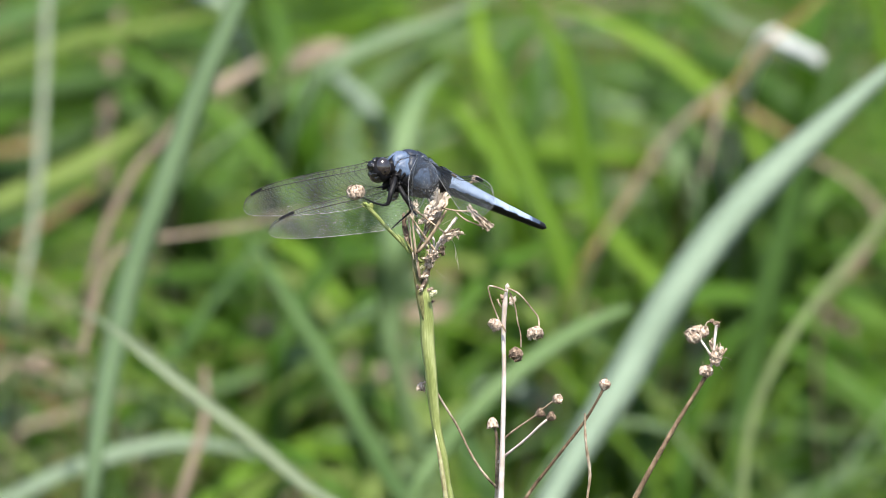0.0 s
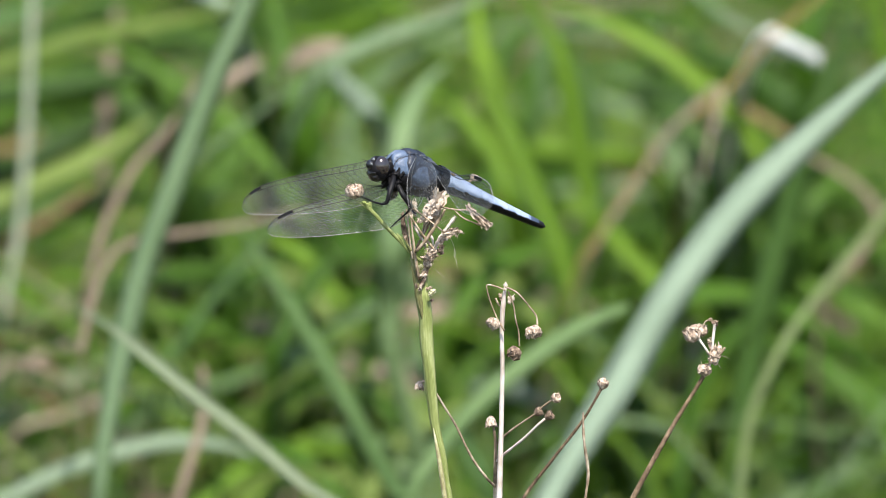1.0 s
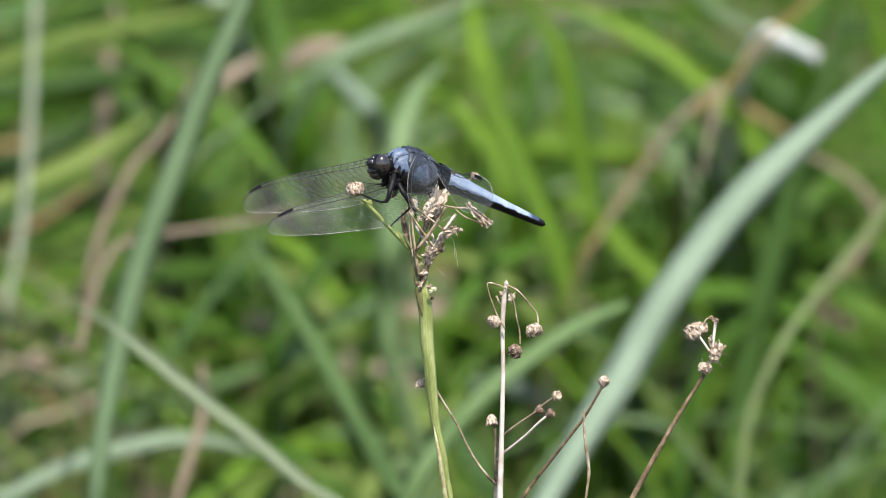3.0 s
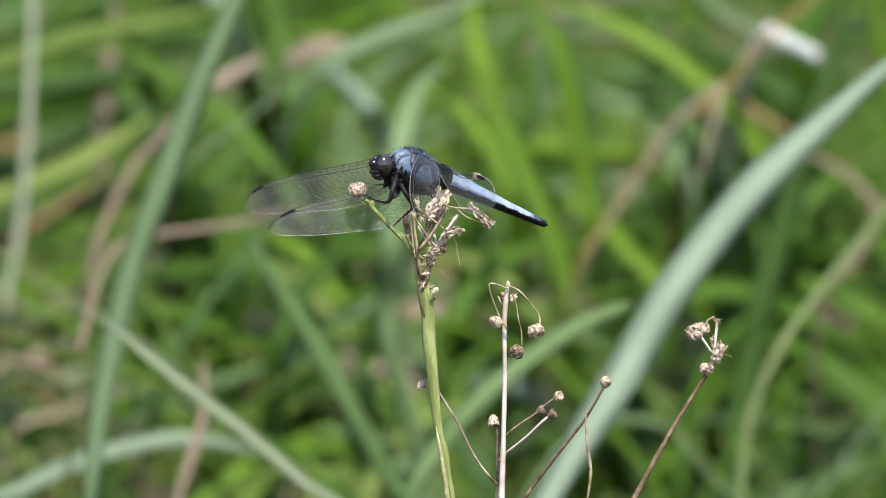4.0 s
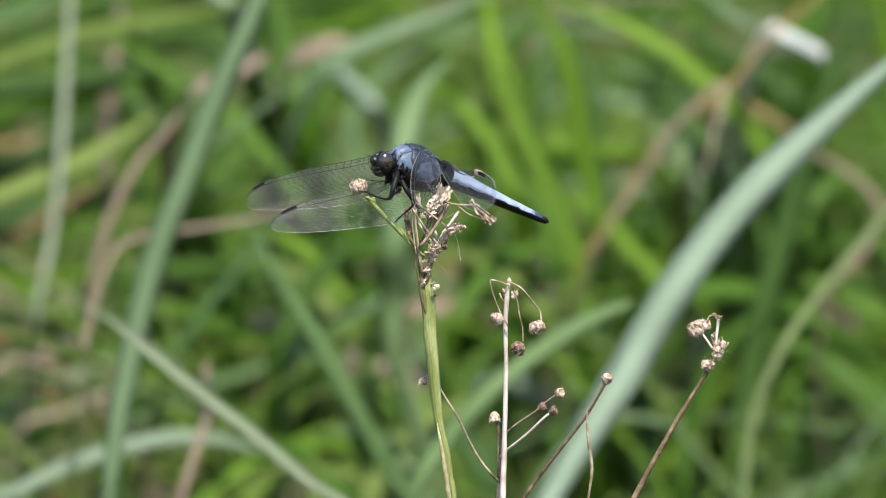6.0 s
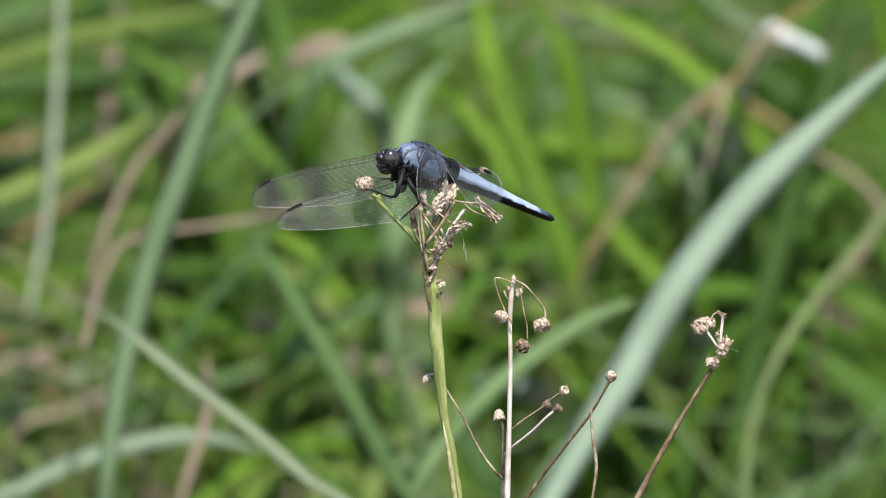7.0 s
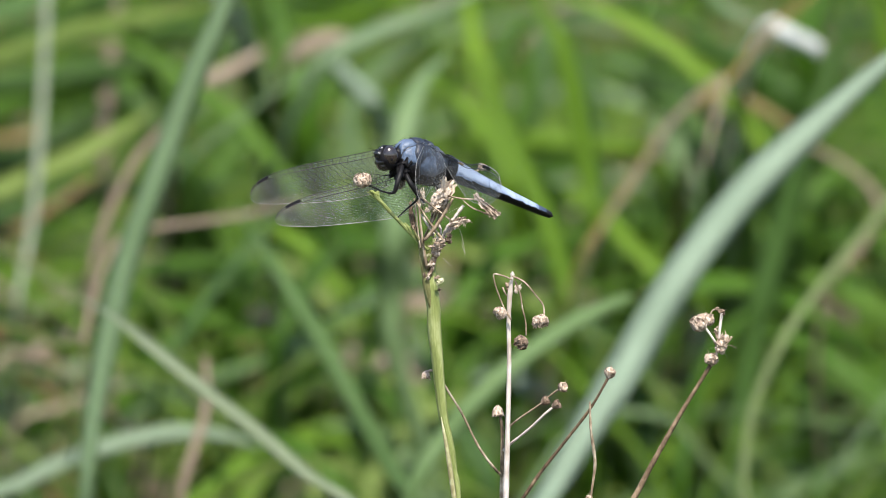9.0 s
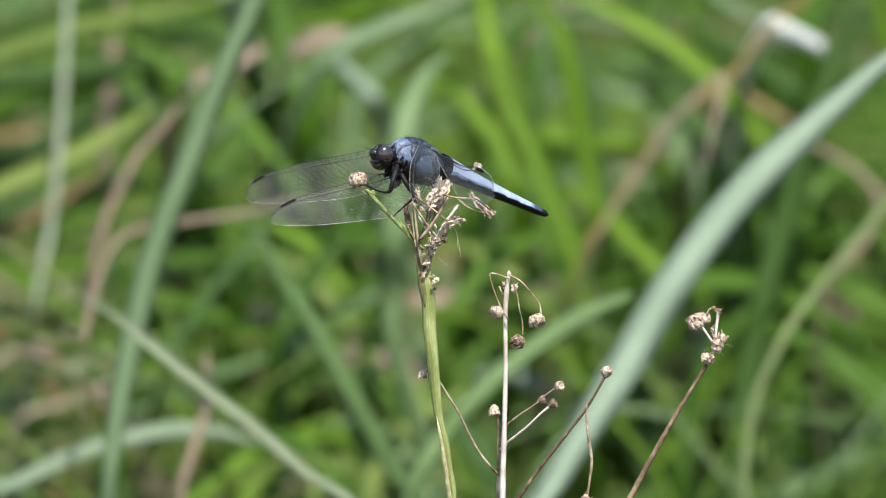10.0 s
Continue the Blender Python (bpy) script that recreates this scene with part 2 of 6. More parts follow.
# The pale grey mottling paints small highlights on the wing joints.
JOINT = shell_material("glossy joint with highlights in its colour", (0.008, 0.009, 0.012), (0.075, 0.09, 0.12), 0.3, 2600, 0.6, 0.3)


def soil_material():
    n = Nodes("litter and soil")
    o = n.coords("Object")
    f = n.math("ADD", n.math("MULTIPLY", n.noise(o, 3.0, 5.0), 0.5), n.math("MULTIPLY", n.noise(o, 70.0, 4.0), 0.5))
    n.link(n.ramp(f, [(0.35, (0.025, 0.022, 0.012)), (0.55, (0.06, 0.065, 0.025)), (0.7, (0.13, 0.11, 0.06))]), n.bsdf.inputs["Base Color"])
    n.bsdf.inputs["Roughness"].default_value = 0.95
    n.bump(f, 0.8, 0.02)
    return n.mat


SOIL = soil_material()

# ---- making meshes ----
ORIGIN = {}
rng = random.Random(7)


def thing(name, base, label, category, group="", kind=""):
    ob = new(name)
    ob.location = base
    ob.empty_display_size = 0.01
    ORIGIN[ob.name] = Vector(base)
    return tagged(ob, label, category, group, kind)


def part(name, bm, material, parent, label=""):
    """Links a bmesh, given in the world's metres, as one mesh under a thing or a part."""
    base = ORIGIN[parent.name]
    bm.verts.ensure_lookup_table()
    for v in bm.verts:
        v.co -= base
    me = bpy.data.meshes.new(name)
    bm.to_mesh(me)
    bm.free()
    for m in material if isinstance(material, (list, tuple)) else [material]:
        me.materials.append(m)
    for p in me.polygons:
        p.use_smooth = True
    ob = new(name, me)
    ob.parent = parent
    ORIGIN[ob.name] = base
    return tagged(ob, label)


def curve(points, steps):
    """A smooth line through the points, without overshoot where they lie unevenly."""
    p = [Vector(q) for q in points]
    p = [p[0] + (p[0] - p[1]) * 0.5, *p, p[-1] + (p[-1] - p[-2]) * 0.5]
    out = []
    for i in range(1, len(p) - 2):
        a, b, c, d = p[i - 1:i + 3]
        t1 = max((b - a).length, 1e-7) ** 0.5
        t2 = t1 + max((c - b).length, 1e-7) ** 0.5
        t3 = t2 + max((d - c).length, 1e-7) ** 0.5
        for k in range(steps):
            t = t1 + (t2 - t1) * k / steps
            a1 = a.lerp(b, t / t1)
            a2 = b.lerp(c, (t - t1) / (t2 - t1))
            a3 = c.lerp(d, (t - t2) / (t3 - t2))
            b1 = a1.lerp(a2, t / t2)
            b2 = a2.lerp(a3, (t - t1) / (t3 - t1))
            out.append(b1.lerp(b2, (t - t1) / (t2 - t1)))
    return out + [p[-2]]


def spread(values, n):
    """n values read evenly along a short list."""
    return [float(v) for v in np.interp(np.linspace(0, 1, n), np.linspace(0, 1, len(values)), values)]


def tube(bm, points, radii, steps=6, sides=8, ribs=0.0, knots=0.0, slot=0):
    """A tapered round stalk along the points; ribs: grooves round it; knots: uneven thickness."""
    line = curve(points, steps)
    rad = spread(radii, len(line))
    side = Vector((0.31, 0.87, 0.37))
    rings = []
    for i, c in enumerate(line):
        ahead = (line[min(i + 1, len(line) - 1)] - line[max(i - 1, 0)]).normalized()
        side = (side - ahead * side.dot(ahead)).normalized()
        other = ahead.cross(side)
        r = rad[i] * (1 + knots * (rng.random() - 0.5))
        ring = []
        for k in range(sides):
            a = 2 * math.pi * k / sides
            q = r * (1 + (ribs if k % 2 else -ribs))
            ring.append(bm.verts.new(c + q * (math.cos(a) * side + math.sin(a) * other)))
        rings.append(ring)
    uv = bm.loops.layers.uv.verify()
    for i, (a, b) in enumerate(zip(rings, rings[1:])):
        for k in range(sides):
            f = bm.faces.new((a[k], a[(k + 1) % sides], b[(k + 1) % sides], b[k]))
            f.material_index = slot
            for loop, q in zip(f.loops, ((k, i), (k + 1, i), (k + 1, i + 1), (k, i + 1))):
                loop[uv].uv = (q[0] / sides, q[1] / len(rings))
    bm.faces.new(rings[0][::-1]).material_index = slot
    bm.faces.new(rings[-1]).material_index = slot
    return line


def blob(bm, centre, radii, turn=None, rough=0.0, grain=1.0, level=3, slot=0, shape=None):
    """An ellipsoid, roughened by noise; shape: changes its unit points first."""
    made = bmesh.ops.create_icosphere(bm, subdivisions=level, radius=1.0)["verts"]
    shift = Vector((rng.random(), rng.random(), rng.random())) * 50
    for v in made:
        u = v.co.normalized()
        k = 1 + rough * noise.fractal(u * grain + shift, 1.0, 2.0, 3)
        if shape:
            u = shape(u)
        q = Vector((u.x * radii[0], u.y * radii[1], u.z * radii[2])) * k
        v.co = Vector(centre) + (turn @ q if turn else q)
    for v in made:
        for f in v.link_faces:
            f.material_index = slot
    return made


def flake(bm, root, way, length, width, curl, slot=0):
    """A shrivelled bract: a thin curled scale with two faces."""
    way = Vector(way).normalized()
    across = way.orthogonal().normalized()
    across.rotate(Matrix.Rotation(rng.uniform(0, 6.28), 3, way))
    lift = way.cross(across)
    rows = []
    for i in range(5):
        s = i / 4
        mid = Vector(root) + way * (length * s) + lift * (curl * length * s * s)
        w = (width * (0.5 + 0.9 * s - 1.25 * s * s) + width * 0.06) * rng.uniform(0.65, 1.25)
        mid += across * (length * 0.06 * rng.uniform(-1, 1))
        t = 0.00008
        rows.append([bm.verts.new(mid - across * w + lift * w * 0.5), bm.verts.new(mid + lift * t), bm.verts.new(mid + across * w + lift * w * 0.5), bm.verts.new(mid - lift * t)])
    for a, b in zip(rows, rows[1:]):
        for k in range(4):
            bm.faces.new((a[k], a[(k + 1) % 4], b[(k + 1) % 4], b[k])).material_index = slot


def crumple(u, shift, grain):
    """Sharp folds, as in dry crushed petals."""
    total, size = 0.0, 1.0
    for k in range(3):
        total += size * (0.5 - abs(noise.noise(u * grain * 2 ** k + shift)) * 1.6)
        size *= 0.55
    return total


def seed_head(parent, centre, size, material, way=(0, 0, 1), flakes=16, name="seed_head", label="", long=1.0, splay=0.0):
    """A dried flower head: a closed ball of folded petals; with splay, a torn clump with wisps."""
    way = Vector(way).normalized()
    turn = way.to_track_quat("Z", "Y").to_matrix()
    c = Vector(centre)
    shift = Vector((rng.random(), rng.random(), rng.random())) * 40
    bm = bmesh.new()
    for v in bmesh.ops.create_icosphere(bm, subdivisions=5, radius=1.0)["verts"]:
        u = v.co.normalized()
        folds = 0.10 * abs(math.cos(5 * math.atan2(u.y, u.x) + 1.5 * u.z)) * (1 - u.z * u.z)
        k = size * (0.84 + folds + (0.17 + splay * 0.32) * crumple(u, shift, 1.0))
        v.co = c + turn @ Vector((u.x * k, u.y * k, u.z * k * (0.95 if u.z < 0.4 else 0.8) * long))
    for i in range(flakes):
        a = 2.4 * i + rng.uniform(-0.3, 0.3)
        h = rng.uniform(-0.9, 0.5)
        r = math.sqrt(max(0.05, 1 - h * h))
        out = Vector((math.cos(a) * r, math.sin(a) * r, h))
        root = c + turn @ Vector((out.x * size * 0.86, out.y * size * 0.86, h * size * 0.84 * long))
        aim = turn @ (Vector((-out.x * h, -out.y * h, 1.0 * long)) + out * rng.uniform(-0.55, splay * 1.2 - 0.2) + Vector((-out.y, out.x, 0)) * rng.uniform(-0.5, 0.5))
        if splay and i % 2:
            flake(bm, root, aim, size * rng.uniform(0.8, 1.7), size * rng.uniform(0.06, 0.16), rng.uniform(-1, 1))
        else:
            flake(bm, root, aim, size * rng.uniform(0.6, 0.95), size * rng.uniform(0.28, 0.46), rng.uniform(-0.6, -0.1))
    return part(name, bm, material, parent, label)


def bud(parent, centre, size, material, way, label="", open_top=0.7):
    """A small dry seed cup: ribbed, narrow below, with a torn rim."""
    way = Vector(way).normalized()
    turn = way.to_track_quat("Z", "Y").to_matrix()
    c = Vector(centre)
    bm = bmesh.new()
    profile = [(-1.15, 0.20), (-0.9, 0.50), (-0.5, 0.78), (0.0, 0.93), (0.45, 0.98), (0.80, 0.88 * (0.6 + 0.5 * open_top)), (0.66, 0.66), (0.1, 0.55), (0.0, 0.05)]
    rings = []
    for z, r in profile:
        ring = []
        for k in range(20):
            a = 2 * math.pi * k / 20
            q = r * (1 + 0.09 * math.cos(a * 6 + z)) * (1 + 0.10 * (rng.random() - 0.5))
            ring.append(bm.verts.new(c + turn @ (Vector((math.cos(a) * q, math.sin(a) * q, z + 0.22 * (rng.random() - 0.5) * (z > 0.4))) * size)))
        rings.append(ring)
    for a, b in zip(rings, rings[1:]):
        for k in range(20):
            bm.faces.new((a[k], a[(k + 1) % 20], b[(k + 1) % 20], b[k]))
    bm.faces.new(rings[0][::-1]), bm.faces.new(rings[-1])
    for i in range(13):
        a = 6.28 * i / 13 + rng.uniform(-0.3, 0.3)
        root = c + turn @ (Vector((math.cos(a) * 0.9, math.sin(a) * 0.93, rng.uniform(-0.5, 0.3))) * size)
        flake(bm, root, turn @ Vector((math.cos(a) * 0.2, math.sin(a) * 0.2, 1)), size * rng.uniform(0.6, 1.1), size * rng.uniform(0.14, 0.26), rng.uniform(-0.5, 0.4))
    return part("bud", bm, material, parent, label)


def papery(bm, top, low, wide, narrow, folds):
    """A torn, crumpled dry bract: a thin folded sheet with a ragged edge."""
    top, low = Vector(top), Vector(low)
    across = (low - top).cross(Vector((0, 1, 0))).normalized()
    shift = Vector((rng.random(), rng.random(), rng.random())) * 60
    n, m = 28, 14
    left = [0.95 + 0.55 * noise.noise(shift + Vector((i * 0.35, 0, 0))) + rng.uniform(-0.06, 0.06) for i in range(n + 1)]
    right = [0.95 + 0.55 * noise.noise(shift + Vector((i * 0.35, 7, 0))) + rng.uniform(-0.06, 0.06) for i in range(n + 1)]
    ends = [rng.uniform(-0.09, 0.06) for _ in range(m + 1)]
    grid = []
    for i in range(n + 1):
        row = []
        for j in range(m + 1):
            s, q = i / n, j / m - 0.5
            if i == 0:
                s = ends[j]
            elif i == n:
                s = 1 + ends[j]
            w = (wide + (narrow - wide) * s) * (left[i] if q < 0 else right[i])
            u = Vector((q * 3.4, s * 1.8, 0)) + shift
            lift = folds * (crumple(u, Vector((0, 0, 0)), 1.0) * 1.3 + 0.5 * math.cos(q * 9 + shift.x))
            row.append(top.lerp(low, s) + across * (w * q) - Vector((0, 1, 0)) * lift + across * (0.3 * folds * noise.noise(u * 3)))
        grid.append(row)
    for back in (0.0, 0.00008):
        vs = [[bm.verts.new(p + Vector((0, back, 0))) for p in row] for row in grid]
        for a, b in zip(vs, vs[1:]):
            for j in range(m):
                bm.faces.new((a[j], a[j + 1], b[j + 1], b[j]))


def crumb(parent, centre, size, material, way, flakes=20, stretch=1.6):
    """A torn, crumpled clump of old florets: shrunken lumps along a line, with loose scales and wisps."""
    way = Vector(way).normalized()
    c = Vector(centre)
    bm = bmesh.new()
    lumps = 5
    for k in range(lumps):
        s = 2 * k / (lumps - 1) - 1
        at = c + way * (size * stretch * 0.62 * s) + Vector((rng.uniform(-1, 1), rng.uniform(-1, 1), rng.uniform(-1, 1))) * (size * 0.38)
        shift = Vector((rng.random(), rng.random(), rng.random())) * 40
        turn = Matrix.Rotation(rng.uniform(0, 3.1), 3, Vector((rng.uniform(-1, 1), rng.uniform(-1, 1), 0.3)).normalized())
        r = size * rng.uniform(0.36, 0.60) * (1 - 0.25 * abs(s))
        for v in bmesh.ops.create_icosphere(bm, subdivisions=4, radius=1.0)["verts"]:
            u = v.co.normalized()
            q = r * (0.95 + 0.5 * crumple(u, shift, 0.9))
            v.co = at + turn @ Vector((u.x * q * 1.3, u.y * q * 0.75, u.z * q))
    for i in range(int(flakes * 1.5)):
        out = Vector((rng.gauss(0, 1), rng.gauss(0, 1), rng.gauss(0, 1))).normalized()
        root = c + way * (size * stretch * rng.uniform(-0.8, 0.7)) + out * (size * 0.5)
        aim = way * rng.uniform(-0.4, 1.2) + out * rng.uniform(-0.1, 0.5) + out.orthogonal() * rng.uniform(-0.7, 0.7)
        thin = i % 5 == 0
        flake(bm, root, aim, size * (rng.uniform(0.7, 1.3) if thin else rng.uniform(0.4, 0.85)), size * (rng.uniform(0.04, 0.09) if thin else rng.uniform(0.16, 0.34)), rng.uniform(-0.9, 0.9))
    return part("seed_head", bm, material, parent, "crumpled torn dried floret clump")


# ---- ground ----
def ground():
    bm = bmesh.new()
    edges = [-400, -60, -12, *np.linspace(-6, 9, 46), 14, 60, 400]
    grid = [[bm.verts.new((x, y, 0.03 * noise.noise(Vector((x * 0.9, y * 0.9, 0))) if -6 < x < 6 and -6 < y < 9 else 0.0)) for x in edges] for y in edges]
    for a, b in zip(grid, grid[1:]):
        for k in range(len(edges) - 1):
            bm.faces.new((a[k], a[k + 1], b[k + 1], b[k]))
    me = bpy.data.meshes.new("ground")
    bm.to_mesh(me)
    bm.free()
    me.materials.append(SOIL)
    tagged(new("ground", me), "dark soil under dead grass litter", "ground", kind="structure")


ground()


# ---- grass ----
def ribbon(bm, uv, line, widths, side, fold=0.22, slot=0, twist=0.0, face=None):
    """A grass blade along a line: a folded lens-shaped section, tapered; face: the way its upper side looks, in place of side."""
    rows = []
    n = len(line)
    for i, c in enumerate(line):
        ahead = (line[min(i + 1, n - 1)] - line[max(i - 1, 0)]).normalized()
        s = ahead.cross(face) if face else side - ahead * side.dot(ahead)
        s = s.normalized() if s.length > 1e-6 else ahead.orthogonal().normalized()
        if twist:
            s = Matrix.Rotation(twist * i / n, 3, ahead) @ s
        up = s.cross(ahead)
        w = widths[i] / 2
        rows.append([bm.verts.new(c - s * w + up * w * fold), bm.verts.new(c + up * 0.0002), bm.verts.new(c + s * w + up * w * fold), bm.verts.new(c - up * (0.0003 + w * 0.08))])
    for i, (a, b) in enumerate(zip(rows, rows[1:])):
        for k in range(4):
            f = bm.faces.new((a[k], a[(k + 1) % 4], b[(k + 1) % 4], b[k]))
            f.material_index = slot
            f.smooth = True
            u0, u1 = (k / 2, (k + 1) / 2) if k < 2 else (1 - (k - 2) / 2, 1 - (k - 1) / 2)
            for loop, (u, v) in zip(f.loops, ((u0, i / n), (u1, i / n), (u1, (i + 1) / n), (u0, (i + 1) / n))):
                loop[uv].uv = (u, v)


def grass_blade(points, width, material, label, root=(0.0, 0.1), side=(1, 0, 0), tip=0.25, name="grass_blade", group="long grass blades", twist=0.0, face=None, fold=0.22):
    """One long blade that grows from the ground through the given places; root: how far its foot lies from its first place."""
    first = Vector(points[0])
    foot = Vector((first.x + root[0], first.y + root[1], 0.0))
    low = foot.lerp(first, 0.5) + Vector((root[0] * 0.15, root[1] * 0.2, 0.0))
    line = curve([foot, low, *points], 7)
    n = len(line)
    widths = [width * (0.2 + 0.8 * min(1.0, 2.4 * i / n)) * min(1.0, tip + (1 - tip) * 4.0 * (1 - i / (n - 1))) for i in range(n)]
    bm = bmesh.new()
    uv = bm.loops.layers.uv.new("UVMap")
    facing = (Vector(side) if isinstance(side, (tuple, list)) else side)
    ribbon(bm, uv, [p - foot for p in line], widths, facing, twist=twist, face=face, fold=fold)
    me = bpy.data.meshes.new(name)
    bm.to_mesh(me)
    bm.free()
    me.materials.append(material)
    ob = new(name, me)
    ob.location = foot
    return tagged(ob, label, "grass", group)


PALE_LABEL = "broad pale glaucous grass blade arching over the meadow"
GREEN_LABEL = "long green grass blade among tangled grass"
LIME_LABEL = "sunlit yellow-green grass blade bending over"
DEAD_LABEL = "dead tan grass blade caught in green grass"
TO_SUN, TO_PATH = Vector((0.15, -0.65, 0.85)), Vector((0.1, -0.8, 0.6))     # the ways that the blades' upper sides look

wide_blade = grass_blade([(0.0233, 0.3500, 0.6173), (0.0293, 0.3580, 0.6243), (0.0379, 0.3660, 0.6375), (0.0467, 0.3740, 0.6505), (0.0531, 0.3820, 0.6598), (0.0646, 0.3900, 0.6777), (0.0748, 0.3980, 0.6903), (0.0905, 0.4060, 0.7069), (0.1062, 0.4140, 0.7203), (0.1221, 0.4220, 0.7331), (0.1494, 0.4300, 0.7521)], 0.0110, GLAUCOUS, PALE_LABEL, (-0.10, 0.05), fold=0.12)
grass_blade([(-0.0100, 0.4560, 0.6040), (0.0010, 0.4620, 0.6226), (0.0155, 0.4670, 0.6374), (0.0351, 0.4760, 0.6507), (0.0497, 0.4800, 0.6574), (0.0543, 0.4810, 0.6589)], 0.0062, FRESH_SAGE, "green grass blade with a bent tip", (-0.06, 0.1), face=TO_PATH)
thin_blade = grass_blade([(-0.1329, 0.7400, 0.6140), (-0.1309, 0.7429, 0.6260), (-0.1290, 0.7457, 0.6345), (-0.1267, 0.7486, 0.6537), (-0.1253, 0.7514, 0.6729), (-0.1242, 0.7543, 0.6938), (-0.1235, 0.7571, 0.7112), (-0.1232, 0.7600, 0.7197)], 0.0028, PALE_STEM, "thin pale grass stem swaying in the wind", (-0.05, 0.4), tip=0.8, face=TO_SUN)
swaying_blade = grass_blade([(-0.1001, 0.4340, 0.6087), (-0.0982, 0.4380, 0.6276), (-0.0946, 0.4430, 0.6479), (-0.0882, 0.4490, 0.6746), (-0.0802, 0.4520, 0.6961), (-0.0743, 0.4550, 0.7119), (-0.0678, 0.4570, 0.7286), (-0.0617, 0.4590, 0.7421), (-0.0553, 0.4620, 0.7588)], 0.0072, SAGE, "sage-green grass blade swaying in the wind", (-0.05, 0.05), tip=0.8)
grass_blade([(-0.0210, 0.3500, 0.6158), (-0.0395, 0.3583, 0.6294), (-0.0549, 0.3667, 0.6413), (-0.0692, 0.3750, 0.6510), (-0.0819, 0.3833, 0.6601), (-0.0924, 0.3917, 0.6671), (-0.1013, 0.4000, 0.6710)], 0.0045, DRY_SAGE, "pale dry-edged grass blade lying across", (0.12, 0.1), tip=0.3, twist=0.3)
grass_blade([(-0.1414, 0.5700, 0.5798), (-0.1249, 0.5733, 0.5884), (-0.1116, 0.5767, 0.5943), (-0.0947, 0.5800, 0.5994), (-0.0789, 0.5833, 0.6017), (-0.0639, 0.5867, 0.5997), (-0.0555, 0.5900, 0.5963)], 0.0060, PALE_SAGE, "pale arched grass blade low in the meadow", (-0.12, 0.1), face=TO_PATH)
grass_blade([(-0.0065, 0.5630, 0.5806), (-0.0157, 0.5670, 0.5935), (-0.0292, 0.5750, 0.6168), (-0.0410, 0.5870, 0.6361), (-0.0530, 0.6000, 0.6527), (-0.0615, 0.6100, 0.6649)], 0.0056, BLUEGREEN, GREEN_LABEL, (0.04, 0.15))
grass_blade([(-0.1519, 0.7600, 0.6413), (-0.1381, 0.7680, 0.6472), (-0.1241, 0.7760, 0.6523), (-0.1119, 0.7840, 0.6569), (-0.0996, 0.7920, 0.6630), (-0.0909, 0.8000, 0.6687)], 0.0078, OLIVE_LIME, LIME_LABEL, (-0.08, 0.15), tip=0.15, face=TO_PATH)
grass_blade([(-0.0152, 0.6740, 0.6115), (-0.0159, 0.6740, 0.6290), (-0.0153, 0.6670, 0.6458), (-0.0141, 0.6730, 0.6658), (-0.0114, 0.6820, 0.6819), (-0.0062, 0.6950, 0.6923), (0.0010, 0.7080, 0.6979)], 0.0088, PALE_GREEN, PALE_LABEL, (0.16, 0.08))
grass_blade([(-0.0088, 0.8000, 0.6032), (0.0020, 0.8000, 0.6071), (0.0100, 0.8000, 0.6117), (0.0158, 0.8000, 0.6162)], 0.0046, TAN, DEAD_LABEL, (-0.1, 0.5), tip=0.8, face=Vector((0.1, -0.8, 0.6)))
grass_blade([(-0.0789, 0.7000, 0.6653), (-0.0632, 0.7030, 0.6786), (-0.0494, 0.7060, 0.6882), (-0.0372, 0.7100, 0.6946)], 0.0014, SAGE, "thin pale grass stem leaning over", (-0.2, 0.6), tip=0.8)
grass_blade([(-0.0396, 0.7600, 0.6851), (-0.0307, 0.7600, 0.6931), (-0.0184, 0.7650, 0.6983), (-0.0025, 0.7700, 0.7033), (0.0170, 0.7800, 0.7119)], 0.0058, SAGE, PALE_LABEL, (-0.1, 0.6), face=Vector((0.1, -0.8, 0.6)))
arched_blade = grass_blade([(0.0400, 0.8280, 0.6008), (0.0362, 0.8230, 0.6254), (0.0263, 0.8170, 0.6500), (0.0182, 0.8270, 0.6667), (0.0120, 0.8480, 0.6875), (0.0098, 0.8670, 0.7033)], 0.0095, BRIGHT, LIME_LABEL, (0.02, 0.5), face=TO_PATH)
grass_blade([(0.0137, 0.8360, 0.6545), (0.0159, 0.8370, 0.6717), (0.0201, 0.8430, 0.6827), (0.0273, 0.8470, 0.6891), (0.0392, 0.8570, 0.6904)], 0.0060, GREEN, GREEN_LABEL, (0.0, 0.6))
grass_blade([(0.1346, 0.9690, 0.6125), (0.1195, 0.9710, 0.6341), (0.1044, 0.9710, 0.6521), (0.0874, 0.9700, 0.6683), (0.0669, 0.9770, 0.6806)], 0.0070, GREEN, GREEN_LABEL, (0.15, 0.5))
grass_blade([(0.0883, 0.5270, 0.5871), (0.0881, 0.5340, 0.6027), (0.0919, 0.5410, 0.6196), (0.1007, 0.5480, 0.6370), (0.1119, 0.5620, 0.6502), (0.1248, 0.5760, 0.6636), (0.1370, 0.5900, 0.6764)], 0.0031, FADING, "yellowing grass blade leaning aside", (0.02, 0.05), tip=0.8)
# The glint is in this blade's colour, not only in its gloss.
grass_blade([(0.1017, 0.7500, 0.7017), (0.1058, 0.7500, 0.6996), (0.1119, 0.7600, 0.6954), (0.1183, 0.7700, 0.6908)], 0.0056, GLINT_WHITE, "short grass blade with a sun glint in its near-white colour", (-0.05, 0.6), tip=0.9, face=Vector((0.1, -0.95, 0.3)))
